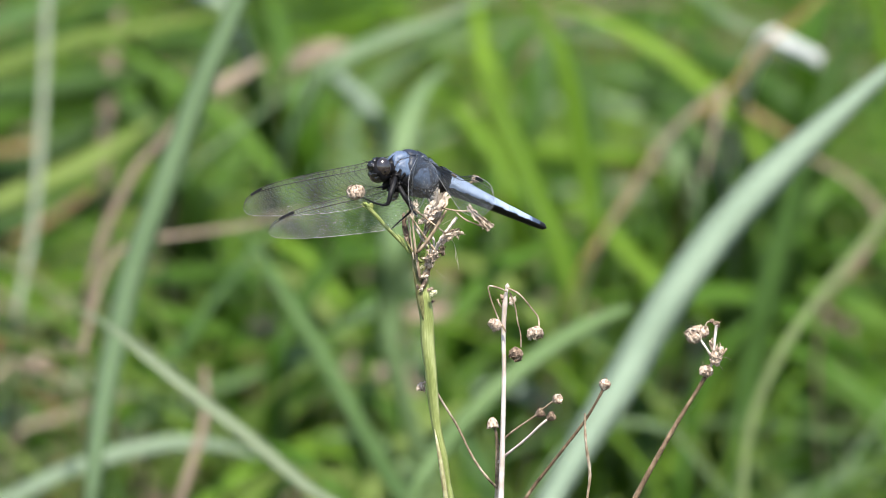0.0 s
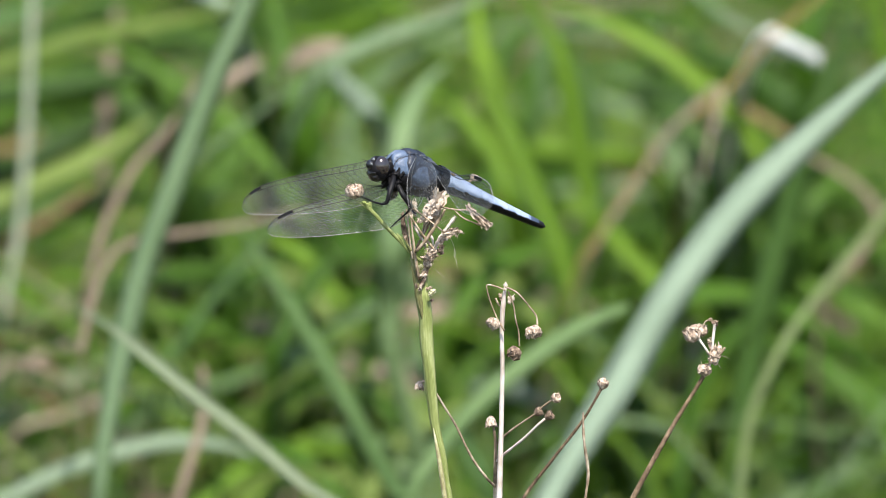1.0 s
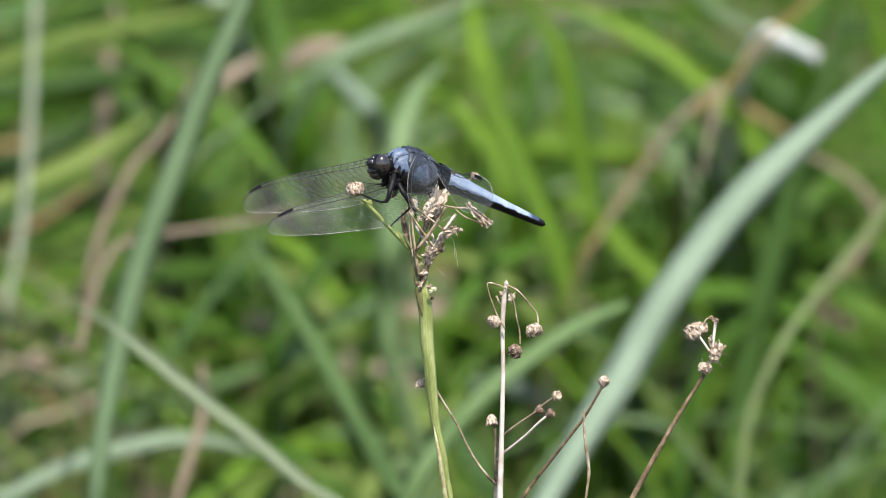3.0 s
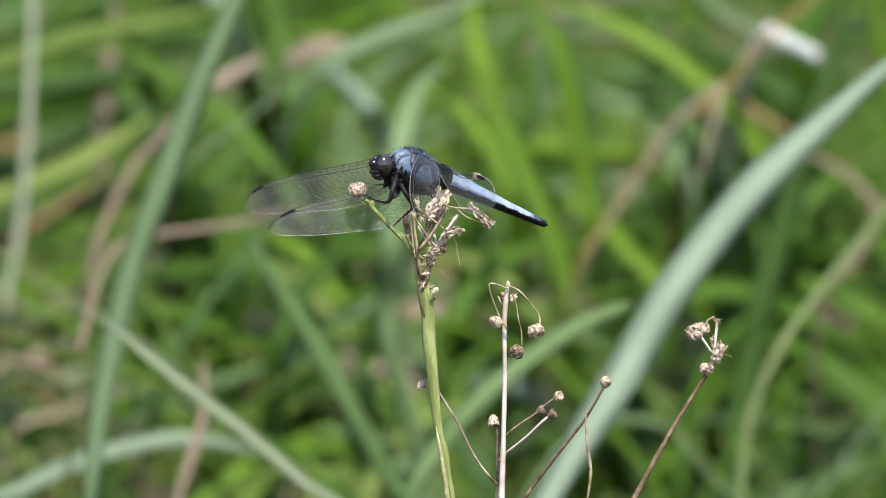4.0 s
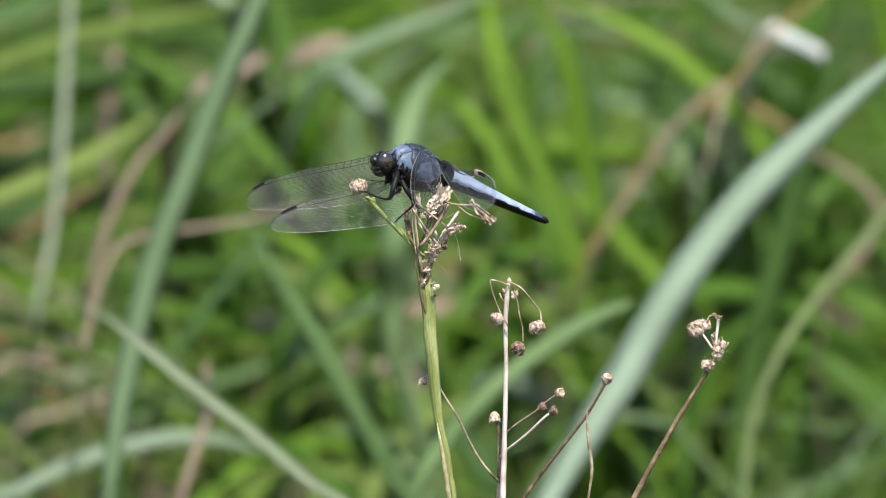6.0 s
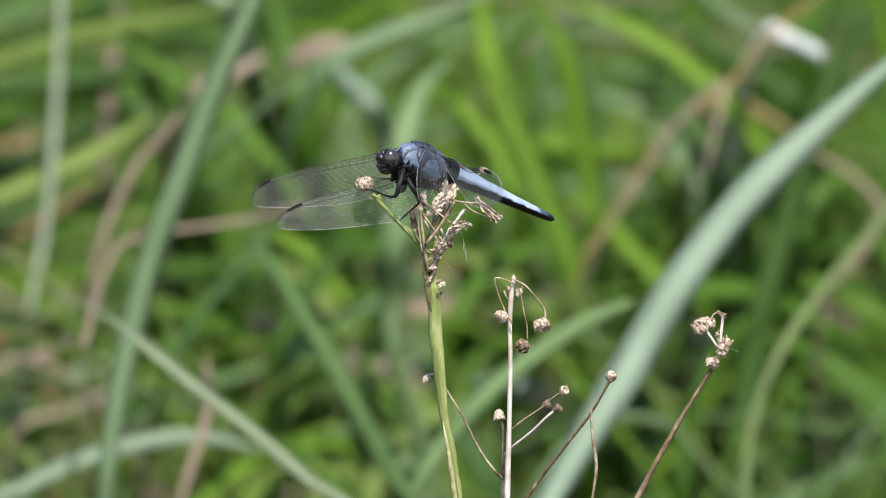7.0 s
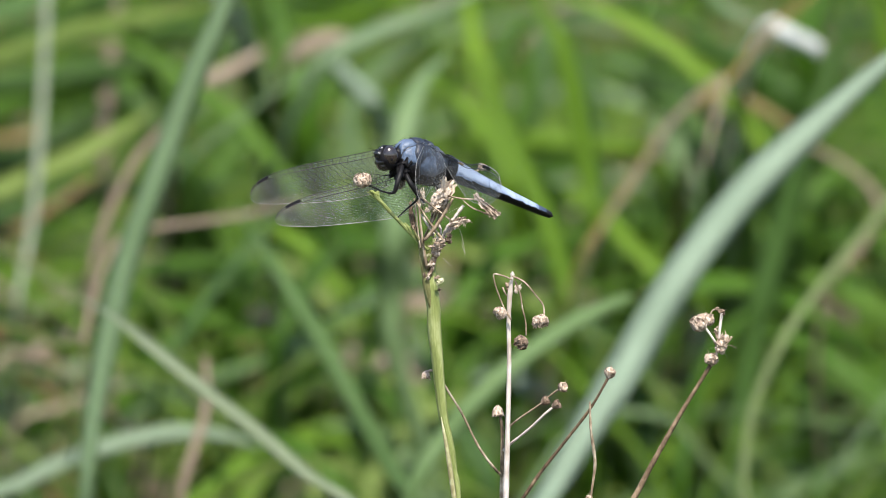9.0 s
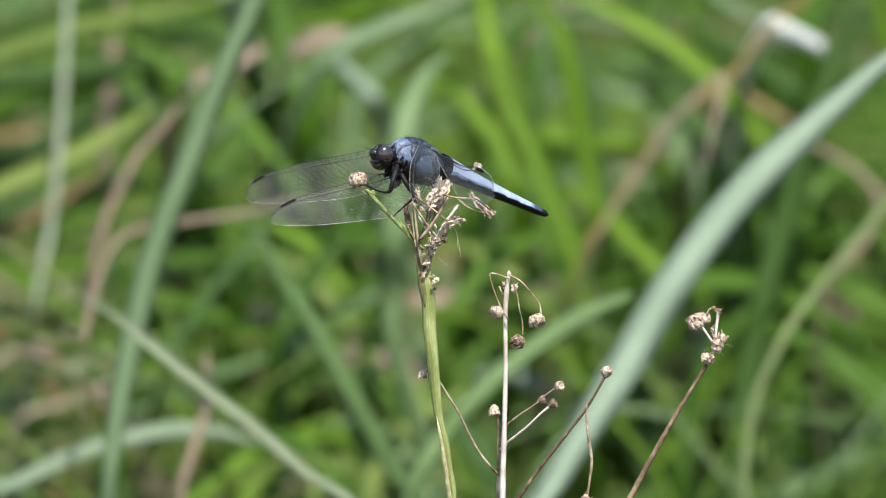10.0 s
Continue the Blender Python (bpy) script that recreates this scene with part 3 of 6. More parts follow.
grass_blade([(0.0429, 0.7100, 0.6357), (0.0482, 0.7150, 0.6428), (0.0604, 0.7190, 0.6608), (0.0710, 0.7240, 0.6756), (0.0868, 0.7300, 0.6857), (0.0993, 0.7380, 0.6996), (0.1188, 0.7470, 0.7153)], 0.0019, OCHRE, "thin brown dead grass stem leaning over", (-0.1, 0.3), tip=0.8)
grass_blade([(-0.0805, 0.7730, 0.6779), (-0.0688, 0.7660, 0.6842), (-0.0565, 0.7710, 0.6907)], 0.0055, TAN, DEAD_LABEL, (0.0, 0.7), side=(0, 0.3, 1), tip=0.5, face=Vector((0.1, -0.8, 0.6)))
grass_blade([(-0.0769, 0.5190, 0.5936), (-0.0734, 0.5270, 0.6056), (-0.0699, 0.5380, 0.6171), (-0.0702, 0.5510, 0.6301)], 0.0028, TAN, DEAD_LABEL, (0.0, 0.1), tip=0.6, face=Vector((0.1, -0.8, 0.6)))
grass_blade([(-0.0496, 0.8470, 0.6767), (-0.0378, 0.8420, 0.6847), (-0.0306, 0.8430, 0.6855)], 0.0066, TAN, DEAD_LABEL, (0.0, 0.7), side=(0, 0.3, 1), tip=0.6, face=Vector((0.1, -0.8, 0.6)))
grass_blade([(-0.0369, 0.8000, 0.5840), (-0.0259, 0.8033, 0.5871), (-0.0153, 0.8067, 0.5843), (-0.0062, 0.8100, 0.5792)], 0.0047, TAN, DEAD_LABEL, (0.0, 0.5), tip=0.6, face=TO_PATH)
grass_blade([(-0.0428, 0.8760, 0.6358), (-0.0464, 0.8710, 0.6605), (-0.0505, 0.8800, 0.6759), (-0.0576, 0.8930, 0.7000)], 0.0110, GREEN, GREEN_LABEL, (0.05, 0.6))

# Two short blades whose pale colour stands in for sun glints.
grass_blade([(-0.0215, 0.8400, 0.6640), (-0.0251, 0.8400, 0.6676), (-0.0315, 0.8400, 0.6740), (-0.0369, 0.8400, 0.6795)], 0.0058, GLAUCOUS, PALE_LABEL, (0.05, 0.5), tip=0.7)
grass_blade([(-0.0676, 0.8400, 0.6968), (-0.0721, 0.8400, 0.7004), (-0.0802, 0.8400, 0.7050)], 0.0062, GLAUCOUS, PALE_LABEL, (0.05, 0.5), tip=0.7)
grass_blade([(-0.1494, 0.8350, 0.5850), (-0.1385, 0.8350, 0.5924), (-0.1263, 0.8490, 0.5947)], 0.0075, RUST, DEAD_LABEL, (-0.05, 0.4), side=(0, 0.3, 1), tip=0.6)
grass_blade([(0.0392, 0.8350, 0.5667), (0.0265, 0.8350, 0.5740), (0.0102, 0.8490, 0.5735)], 0.0070, GLAUCOUS, PALE_LABEL, (0.05, 0.5), side=(0, 0.3, 1), tip=0.6)
grass_blade([(-0.1494, 0.7900, 0.6827), (-0.1388, 0.7933, 0.6864), (-0.1246, 0.7967, 0.6908), (-0.1122, 0.8000, 0.6945), (-0.0944, 0.8033, 0.6969), (-0.0784, 0.8067, 0.6997), (-0.0642, 0.8100, 0.7034)], 0.0061, OLIVE_LIME, LIME_LABEL, (-0.1, 0.4), face=TO_PATH)
grass_blade([(-0.0391, 0.8000, 0.6298), (-0.0472, 0.8057, 0.6416), (-0.0554, 0.8114, 0.6516), (-0.0644, 0.8171, 0.6617), (-0.0753, 0.8229, 0.6691), (-0.0880, 0.8286, 0.6774), (-0.1025, 0.8343, 0.6857), (-0.1135, 0.8400, 0.6891)], 0.0061, GREEN, LIME_LABEL, (0.05, 0.6), face=TO_PATH)
grass_blade([(-0.1086, 0.8500, 0.6387), (-0.1083, 0.8525, 0.6576), (-0.1075, 0.8550, 0.6710), (-0.1057, 0.8575, 0.6825), (-0.1039, 0.8600, 0.6959)], 0.0044, TAN, DEAD_LABEL, (0.0, 0.6), tip=0.6, face=TO_PATH)
grass_blade([(-0.1065, 0.6100, 0.6417), (-0.1031, 0.6133, 0.6549), (-0.1012, 0.6167, 0.6613), (-0.0968, 0.6200, 0.6702), (-0.0915, 0.6233, 0.6795), (-0.0847, 0.6267, 0.6864), (-0.0797, 0.6300, 0.6927)], 0.0029, TAN, DEAD_LABEL, (0.0, 0.3), tip=0.6, face=TO_SUN)
grass_blade([(-0.1565, 0.9500, 0.6342), (-0.1417, 0.9533, 0.6362), (-0.1287, 0.9567, 0.6370), (-0.1138, 0.9600, 0.6401)], 0.0041, RUST, DEAD_LABEL, (-0.1, 0.5), tip=0.6, face=Vector((0.1, -0.95, 0.2)))
grass_blade([(-0.1447, 0.8400, 0.6182), (-0.1321, 0.8433, 0.6259), (-0.1231, 0.8467, 0.6314), (-0.1123, 0.8500, 0.6387)], 0.0036, RUST, DEAD_LABEL, (-0.1, 0.5), tip=0.6, face=TO_PATH)
grass_blade([(-0.1325, 0.7500, 0.5766), (-0.1202, 0.7533, 0.5805), (-0.1043, 0.7567, 0.5862), (-0.0920, 0.7600, 0.5874)], 0.0025, TAN, DEAD_LABEL, (-0.05, 0.4), tip=0.6, face=TO_PATH)
grass_blade([(-0.1425, 0.7800, 0.5895), (-0.1302, 0.7867, 0.5830), (-0.1180, 0.7933, 0.5719), (-0.1093, 0.8000, 0.5552)], 0.0021, RUST, DEAD_LABEL, (-0.05, 0.4), tip=0.6, face=TO_PATH)
grass_blade([(-0.0746, 0.9500, 0.5423), (-0.0653, 0.9550, 0.5529), (-0.0560, 0.9600, 0.5577)], 0.0049, RUST, DEAD_LABEL, (-0.05, 0.4), tip=0.6, face=TO_PATH)
grass_blade([(-0.0651, 0.9500, 0.5746), (-0.0558, 0.9550, 0.5776), (-0.0465, 0.9600, 0.5730)], 0.0049, TAN, DEAD_LABEL, (-0.05, 0.4), tip=0.6, face=TO_PATH)
grass_blade([(-0.0339, 0.8000, 0.5443), (-0.0393, 0.8000, 0.5479), (-0.0501, 0.8000, 0.5461)], 0.0039, TAN, DEAD_LABEL, (-0.05, 0.4), tip=0.6, face=TO_PATH)
grass_blade([(-0.1541, 0.9000, 0.6814), (-0.1451, 0.9067, 0.6843), (-0.1324, 0.9133, 0.6880), (-0.1179, 0.9200, 0.6955)], 0.0092, BLUEGREEN, GREEN_LABEL, (-0.1, 0.4), face=TO_PATH)
grass_blade([(-0.1514, 0.9200, 0.6470), (-0.1368, 0.9250, 0.6538), (-0.1202, 0.9300, 0.6577), (-0.1018, 0.9350, 0.6580), (-0.0834, 0.9400, 0.6545)], 0.0089, GREEN, GREEN_LABEL, (-0.1, 0.4), face=Vector((0.1, -0.95, 0.2)))
grass_blade([(-0.0837, 0.9500, 0.6106), (-0.0745, 0.9567, 0.6228), (-0.0652, 0.9633, 0.6332), (-0.0559, 0.9700, 0.6360)], 0.0084, GREEN, GREEN_LABEL, (-0.1, 0.4), face=Vector((0.1, -0.95, 0.2)))
grass_blade([(-0.0622, 0.9000, 0.6684), (-0.0660, 0.9100, 0.6801), (-0.0735, 0.9200, 0.6899)], 0.0074, GREEN, GREEN_LABEL, (0.1, 0.4), face=Vector((0.1, -0.95, 0.2)))
grass_blade([(-0.0328, 0.9000, 0.6126), (-0.0402, 0.9075, 0.6301), (-0.0431, 0.9150, 0.6421), (-0.0404, 0.9225, 0.6560), (-0.0330, 0.9300, 0.6662)], 0.0083, GREEN, GREEN_LABEL, (0.05, 0.4), face=TO_PATH)
grass_blade([(-0.0256, 0.9200, 0.6283), (-0.0311, 0.9260, 0.6424), (-0.0275, 0.9320, 0.6546), (-0.0163, 0.9380, 0.6651), (-0.0033, 0.9440, 0.6736), (0.0097, 0.9500, 0.6785)], 0.0067, FRESH_SAGE, GREEN_LABEL, (0.0, 0.4), face=TO_PATH)
grass_blade([(-0.0144, 0.9300, 0.6867), (-0.0256, 0.9367, 0.6802), (-0.0405, 0.9433, 0.6756), (-0.0555, 0.9500, 0.6766)], 0.0074, LIME, LIME_LABEL, (0.1, 0.5), face=TO_PATH)
grass_blade([(-0.0773, 0.6600, 0.6042), (-0.0894, 0.6640, 0.6157), (-0.1015, 0.6680, 0.6235), (-0.1137, 0.6720, 0.6293), (-0.1276, 0.6760, 0.6383), (-0.1432, 0.6800, 0.6473)], 0.0024, OLIVE, "yellowing grass stem lying across", (0.05, 0.4), tip=0.7, face=TO_PATH)
grass_blade([(-0.0406, 0.6200, 0.6656), (-0.0506, 0.6100, 0.6654), (-0.0589, 0.6000, 0.6647), (-0.0730, 0.5900, 0.6640), (-0.0870, 0.5800, 0.6635), (-0.0959, 0.5700, 0.6616), (-0.1002, 0.5600, 0.6556), (-0.1029, 0.5500, 0.6487), (-0.1060, 0.5400, 0.6361)], 0.0022, TAN, "kinked dead grass blade hanging down", (0.05, 0.7), tip=0.85, face=TO_PATH)
grass_blade([(0.0484, 0.7800, 0.6310), (0.0459, 0.7833, 0.6485), (0.0430, 0.7867, 0.6642), (0.0400, 0.7900, 0.6800), (0.0368, 0.7933, 0.6912), (0.0315, 0.7967, 0.6997), (0.0244, 0.8000, 0.7110)], 0.0082, LIME, LIME_LABEL, (0.05, 0.6), face=TO_SUN)
grass_blade([(0.1142, 0.7800, 0.6400), (0.1036, 0.7829, 0.6540), (0.0929, 0.7857, 0.6698), (0.0822, 0.7886, 0.6802), (0.0716, 0.7914, 0.6888), (0.0591, 0.7943, 0.6959), (0.0467, 0.7971, 0.7015), (0.0324, 0.8000, 0.7056)], 0.0089, BRIGHT, LIME_LABEL, (0.1, 0.5), face=TO_SUN)
grass_blade([(0.0472, 0.7000, 0.6415), (0.0592, 0.6975, 0.6612), (0.0695, 0.6950, 0.6783), (0.0790, 0.6925, 0.6882), (0.0846, 0.6900, 0.6935), (0.0852, 0.6875, 0.6907), (0.0835, 0.6850, 0.6832), (0.0814, 0.6825, 0.6748), (0.0796, 0.6800, 0.6665)], 0.0022, TAN, "bent dead leaf hanging from a brown stem", (-0.1, 0.3), tip=0.3, face=TO_PATH)
grass_blade([(0.1183, 0.7400, 0.6184), (0.1271, 0.7433, 0.6295), (0.1325, 0.7467, 0.6358), (0.1367, 0.7500, 0.6419), (0.1341, 0.7533, 0.6494), (0.1248, 0.7567, 0.6571), (0.1143, 0.7600, 0.6623)], 0.0026, TAN, DEAD_LABEL, (0.05, 0.2), tip=0.6, face=TO_PATH)
grass_blade([(0.0884, 0.8200, 0.6713), (0.0938, 0.8200, 0.6693), (0.1019, 0.8200, 0.6653), (0.1119, 0.8200, 0.6591)], 0.0040, RUST, DEAD_LABEL, (-0.05, 0.5), tip=0.6, face=TO_PATH)
# A faint sun glint, painted as a narrow pale blade.
grass_blade([(0.0789, 0.8400, 0.7040), (0.0852, 0.8400, 0.6995), (0.0925, 0.8400, 0.6940), (0.0997, 0.8400, 0.6903), (0.1033, 0.8400, 0.6883)], 0.0036, SAGE, PALE_LABEL, (-0.05, 0.6), tip=0.6, face=TO_PATH)
grass_blade([(0.0904, 0.7400, 0.5442), (0.0922, 0.7457, 0.5665), (0.0949, 0.7514, 0.5871), (0.1003, 0.7571, 0.6148), (0.1074, 0.7629, 0.6390), (0.1163, 0.7686, 0.6686), (0.1235, 0.7743, 0.6893), (0.1280, 0.7800, 0.7136)], 0.0088, DEEP, GREEN_LABEL, (0.0, 0.2), face=Vector((0.1, -0.95, 0.2)))
grass_blade([(0.1465, 0.7900, 0.6637), (0.1412, 0.7933, 0.6831), (0.1380, 0.7967, 0.6988), (0.1359, 0.8000, 0.7128)], 0.0075, LIME, LIME_LABEL, (0.05, 0.3), face=TO_PATH)
grass_blade([(0.1181, 0.9000, 0.6721), (0.1221, 0.9100, 0.6838), (0.1279, 0.9200, 0.6955)], 0.0092, GREEN, GREEN_LABEL, (0.05, 0.3), face=Vector((0.1, -0.95, 0.2)))
grass_blade([(0.0626, 0.8800, 0.6434), (0.0516, 0.8780, 0.6447), (0.0369, 0.8760, 0.6462), (0.0223, 0.8740, 0.6475), (0.0077, 0.8720, 0.6468), (-0.0070, 0.8700, 0.6431)], 0.0069, LIME, LIME_LABEL, (0.1, 0.6), face=Vector((0.1, -0.95, 0.2)))
grass_blade([(0.0528, 0.9500, 0.6049), (0.0519, 0.9550, 0.6231), (0.0491, 0.9600, 0.6431), (0.0473, 0.9650, 0.6576), (0.0436, 0.9700, 0.6682)], 0.0075, BLUEGREEN, GREEN_LABEL, (0.0, 0.4), face=TO_PATH)
grass_blade([(0.0284, 0.9500, 0.6370), (0.0322, 0.9567, 0.6549), (0.0332, 0.9633, 0.6673), (0.0314, 0.9700, 0.6777)], 0.0067, BLUEGREEN, GREEN_LABEL, (0.0, 0.4), face=TO_PATH)
grass_blade([(0.0785, 0.9300, 0.6268), (0.0767, 0.9350, 0.6392), (0.0711, 0.9400, 0.6516), (0.0619, 0.9450, 0.6603), (0.0527, 0.9500, 0.6644)], 0.0074, FRESH_SAGE, PALE_LABEL, (0.0, 0.4), face=Vector((0.1, -0.95, 0.2)))
grass_blade([(0.0920, 0.9500, 0.6181), (0.0846, 0.9533, 0.6233), (0.0790, 0.9567, 0.6304), (0.0697, 0.9600, 0.6394)], 0.0075, SAGE, PALE_LABEL, (0.0, 0.4), tip=0.6, face=Vector((0.1, -0.95, 0.2)))
grass_blade([(0.0810, 0.8000, 0.6080), (0.0685, 0.8040, 0.6146), (0.0578, 0.8080, 0.6249), (0.0470, 0.8120, 0.6352), (0.0327, 0.8160, 0.6400), (0.0201, 0.8200, 0.6404)], 0.0075, LIME, LIME_LABEL, (0.05, 0.5), face=TO_PATH)
grass_blade([(0.1057, 0.9700, 0.6208), (0.0963, 0.9733, 0.6336), (0.0851, 0.9767, 0.6370), (0.0720, 0.9800, 0.6308)], 0.0071, GREEN, GREEN_LABEL, (0.05, 0.5), face=TO_PATH)
grass_blade([(0.1147, 0.9000, 0.6107), (0.1186, 0.9067, 0.6209), (0.1280, 0.9133, 0.6292), (0.1412, 0.9200, 0.6320)], 0.0081, GREEN, GREEN_LABEL, (0.0, 0.4), face=Vector((0.1, -0.95, 0.2)))
grass_blade([(0.0663, 0.9700, 0.6018), (0.0720, 0.9750, 0.6144), (0.0834, 0.9800, 0.6232)], 0.0083, GREEN, GREEN_LABEL, (0.0, 0.4), face=Vector((0.1, -0.95, 0.2)))
lime_blade = grass_blade([(0.0423, 0.7200, 0.6101), (0.0395, 0.7250, 0.6270), (0.0344, 0.7300, 0.6431), (0.0280, 0.7350, 0.6571), (0.0217, 0.7400, 0.6709), (0.0164, 0.7450, 0.6827), (0.0129, 0.7500, 0.6926)], 0.0077, LIME, LIME_LABEL, (0.03, 0.4), face=TO_SUN)
# Ten dark blades that paint the shaded gaps of the tangle.
grass_blade([(0.1032, 0.8300, 0.6434), (0.0916, 0.8367, 0.6580), (0.0773, 0.8433, 0.6667), (0.0620, 0.8500, 0.6716)], 0.0101, DEEP, GREEN_LABEL, (0.05, 0.4), face=Vector((0.1, -0.95, 0.2)))
grass_blade([(0.0853, 0.8000, 0.6442), (0.0813, 0.8067, 0.6574), (0.0730, 0.8133, 0.6677), (0.0633, 0.8200, 0.6685)], 0.0082, DEEP, GREEN_LABEL, (0.0, 0.4), face=Vector((0.1, -0.95, 0.2)))
grass_blade([(0.1145, 0.9000, 0.6573), (0.1036, 0.9067, 0.6656), (0.0909, 0.9133, 0.6712), (0.0781, 0.9200, 0.6722)], 0.0085, DEEP, GREEN_LABEL, (0.05, 0.4), face=Vector((0.1, -0.95, 0.2)))
grass_blade([(-0.1519, 0.8400, 0.6218), (-0.1304, 0.8467, 0.6291), (-0.1124, 0.8533, 0.6341), (-0.0926, 0.8600, 0.6344)], 0.0094, DEEP, GREEN_LABEL, (-0.05, 0.4), face=Vector((0.1, -0.95, 0.2)))
grass_blade([(-0.1516, 0.8400, 0.6657), (-0.1301, 0.8467, 0.6707), (-0.1086, 0.8533, 0.6727), (-0.0869, 0.8600, 0.6758)], 0.0083, DEEP, GREEN_LABEL, (-0.05, 0.4), face=Vector((0.1, -0.95, 0.2)))
grass_blade([(-0.0816, 0.8600, 0.6372), (-0.0890, 0.8667, 0.6491), (-0.1001, 0.8733, 0.6610), (-0.1149, 0.8800, 0.6675)], 0.0084, DEEP, GREEN_LABEL, (0.05, 0.4), face=Vector((0.1, -0.95, 0.2)))
grass_blade([(-0.0651, 0.8600, 0.6758), (-0.0798, 0.8667, 0.6840), (-0.0964, 0.8733, 0.6795), (-0.1130, 0.8800, 0.6730)], 0.0073, DEEP, GREEN_LABEL, (0.05, 0.4), face=Vector((0.1, -0.95, 0.2)))
grass_blade([(0.0956, 0.8800, 0.6342), (0.0847, 0.8867, 0.6499), (0.0702, 0.8933, 0.6619), (0.0556, 0.9000, 0.6684)], 0.0081, DEEP, GREEN_LABEL, (0.0, 0.4), face=Vector((0.1, -0.95, 0.2)))
grass_blade([(-0.1050, 0.8600, 0.6941), (-0.1180, 0.8667, 0.6896), (-0.1328, 0.8733, 0.6832), (-0.1496, 0.8800, 0.6804)], 0.0073, DEEP, GREEN_LABEL, (0.05, 0.4), face=Vector((0.1, -0.95, 0.2)))
grass_blade([(-0.1508, 0.8600, 0.6372), (-0.1347, 0.8667, 0.6436), (-0.1184, 0.8733, 0.6518), (-0.1003, 0.8800, 0.6601)], 0.0080, DEEP, GREEN_LABEL, (-0.05, 0.4), face=Vector((0.1, -0.95, 0.2)))
grass_blade([(-0.1130, 0.8100, 0.6119), (-0.0968, 0.8129, 0.6147), (-0.0807, 0.8157, 0.6155), (-0.0610, 0.8186, 0.6164), (-0.0394, 0.8214, 0.6188), (-0.0141, 0.8243, 0.6202), (0.0075, 0.8271, 0.6209), (0.0329, 0.8300, 0.6167)], 0.0065, GREEN, LIME_LABEL, (-0.1, 0.6), face=Vector((0.1, -0.95, 0.2)))
grass_blade([(-0.1082, 0.8300, 0.6069), (-0.0921, 0.8350, 0.6015), (-0.0741, 0.8400, 0.5943), (-0.0560, 0.8450, 0.5876), (-0.0397, 0.8500, 0.5779)], 0.0072, GREEN, LIME_LABEL, (-0.1, 0.5), face=TO_PATH)
grass_blade([(-0.0033, 0.8600, 0.5261), (-0.0059, 0.8650, 0.5580), (-0.0095, 0.8700, 0.5868), (-0.0127, 0.8750, 0.6101), (-0.0143, 0.8800, 0.6260)], 0.0077, SAGE, PALE_LABEL, (0.0, 0.2), face=Vector((0.1, -0.95, 0.2)))
grass_blade([(-0.0844, 0.6700, 0.6095), (-0.0777, 0.6800, 0.6184), (-0.0701, 0.6900, 0.6282), (-0.0615, 0.7000, 0.6372), (-0.0486, 0.7100, 0.6524), (-0.0330, 0.7200, 0.6738)], 0.0033, BLUEGREEN, GREEN_LABEL, (-0.05, 0.5), face=TO_PATH)
grass_blade([(-0.0256, 0.9200, 0.5851), (-0.0330, 0.9233, 0.5958), (-0.0442, 0.9267, 0.6010), (-0.0573, 0.9300, 0.6005)], 0.0081, GREEN, GREEN_LABEL, (0.05, 0.5), face=Vector((0.1, -0.95, 0.2)))
grass_blade([(0.0191, 0.9500, 0.5879), (0.0117, 0.9550, 0.5965), (0.0023, 0.9600, 0.5996)], 0.0075, GREEN, GREEN_LABEL, (0.05, 0.5), face=Vector((0.1, -0.95, 0.2)))
grass_blade([(0.0711, 0.7600, 0.6144), (0.0801, 0.7633, 0.6171), (0.0926, 0.7667, 0.6169), (0.1051, 0.7700, 0.6128), (0.1195, 0.7733, 0.6041), (0.1322, 0.7767, 0.5936), (0.1466, 0.7800, 0.5804)], 0.0081, GREEN, LIME_LABEL, (-0.1, 0.6), face=TO_PATH)
grass_blade([(0.1518, 0.9000, 0.5808), (0.1389, 0.9025, 0.5879), (0.1242, 0.9050, 0.5950), (0.1113, 0.9075, 0.5983), (0.0966, 0.9100, 0.5998)], 0.0074, GREEN, GREEN_LABEL, (0.1, 0.5), face=Vector((0.1, -0.95, 0.2)))
grass_blade([(-0.0316, 0.7400, 0.5532), (-0.0281, 0.7500, 0.5765), (-0.0228, 0.7600, 0.5964), (-0.0140, 0.7700, 0.6128), (0.0003, 0.7800, 0.6238)], 0.0046, GREEN, GREEN_LABEL, (0.0, 0.3), face=TO_PATH)
grass_blade([(-0.0033, 0.7200, 0.5532), (-0.0086, 0.7275, 0.5733), (-0.0174, 0.7350, 0.5863), (-0.0315, 0.7425, 0.5922), (-0.0457, 0.7500, 0.5891)], 0.0053, GREEN, GREEN_LABEL, (0.05, 0.3), face=TO_SUN)
grass_blade([(-0.0207, 0.7000, 0.5550), (-0.0243, 0.7067, 0.5680), (-0.0313, 0.7133, 0.5775), (-0.0419, 0.7200, 0.5799)], 0.0059, LIME, LIME_LABEL, (0.03, 0.3), face=TO_SUN)
grass_blade([(-0.0392, 0.8000, 0.5898), (-0.0320, 0.8067, 0.6015), (-0.0213, 0.8133, 0.6095), (-0.0069, 0.8200, 0.6112)], 0.0064, GREEN, GREEN_LABEL, (-0.05, 0.4), face=TO_SUN)
grass_blade([(0.0091, 0.7600, 0.5496), (0.0038, 0.7675, 0.5699), (0.0056, 0.7750, 0.5849), (0.0128, 0.7825, 0.5963), (0.0253, 0.7900, 0.6041)], 0.0053, GREEN, GREEN_LABEL, (0.0, 0.3), face=TO_PATH)
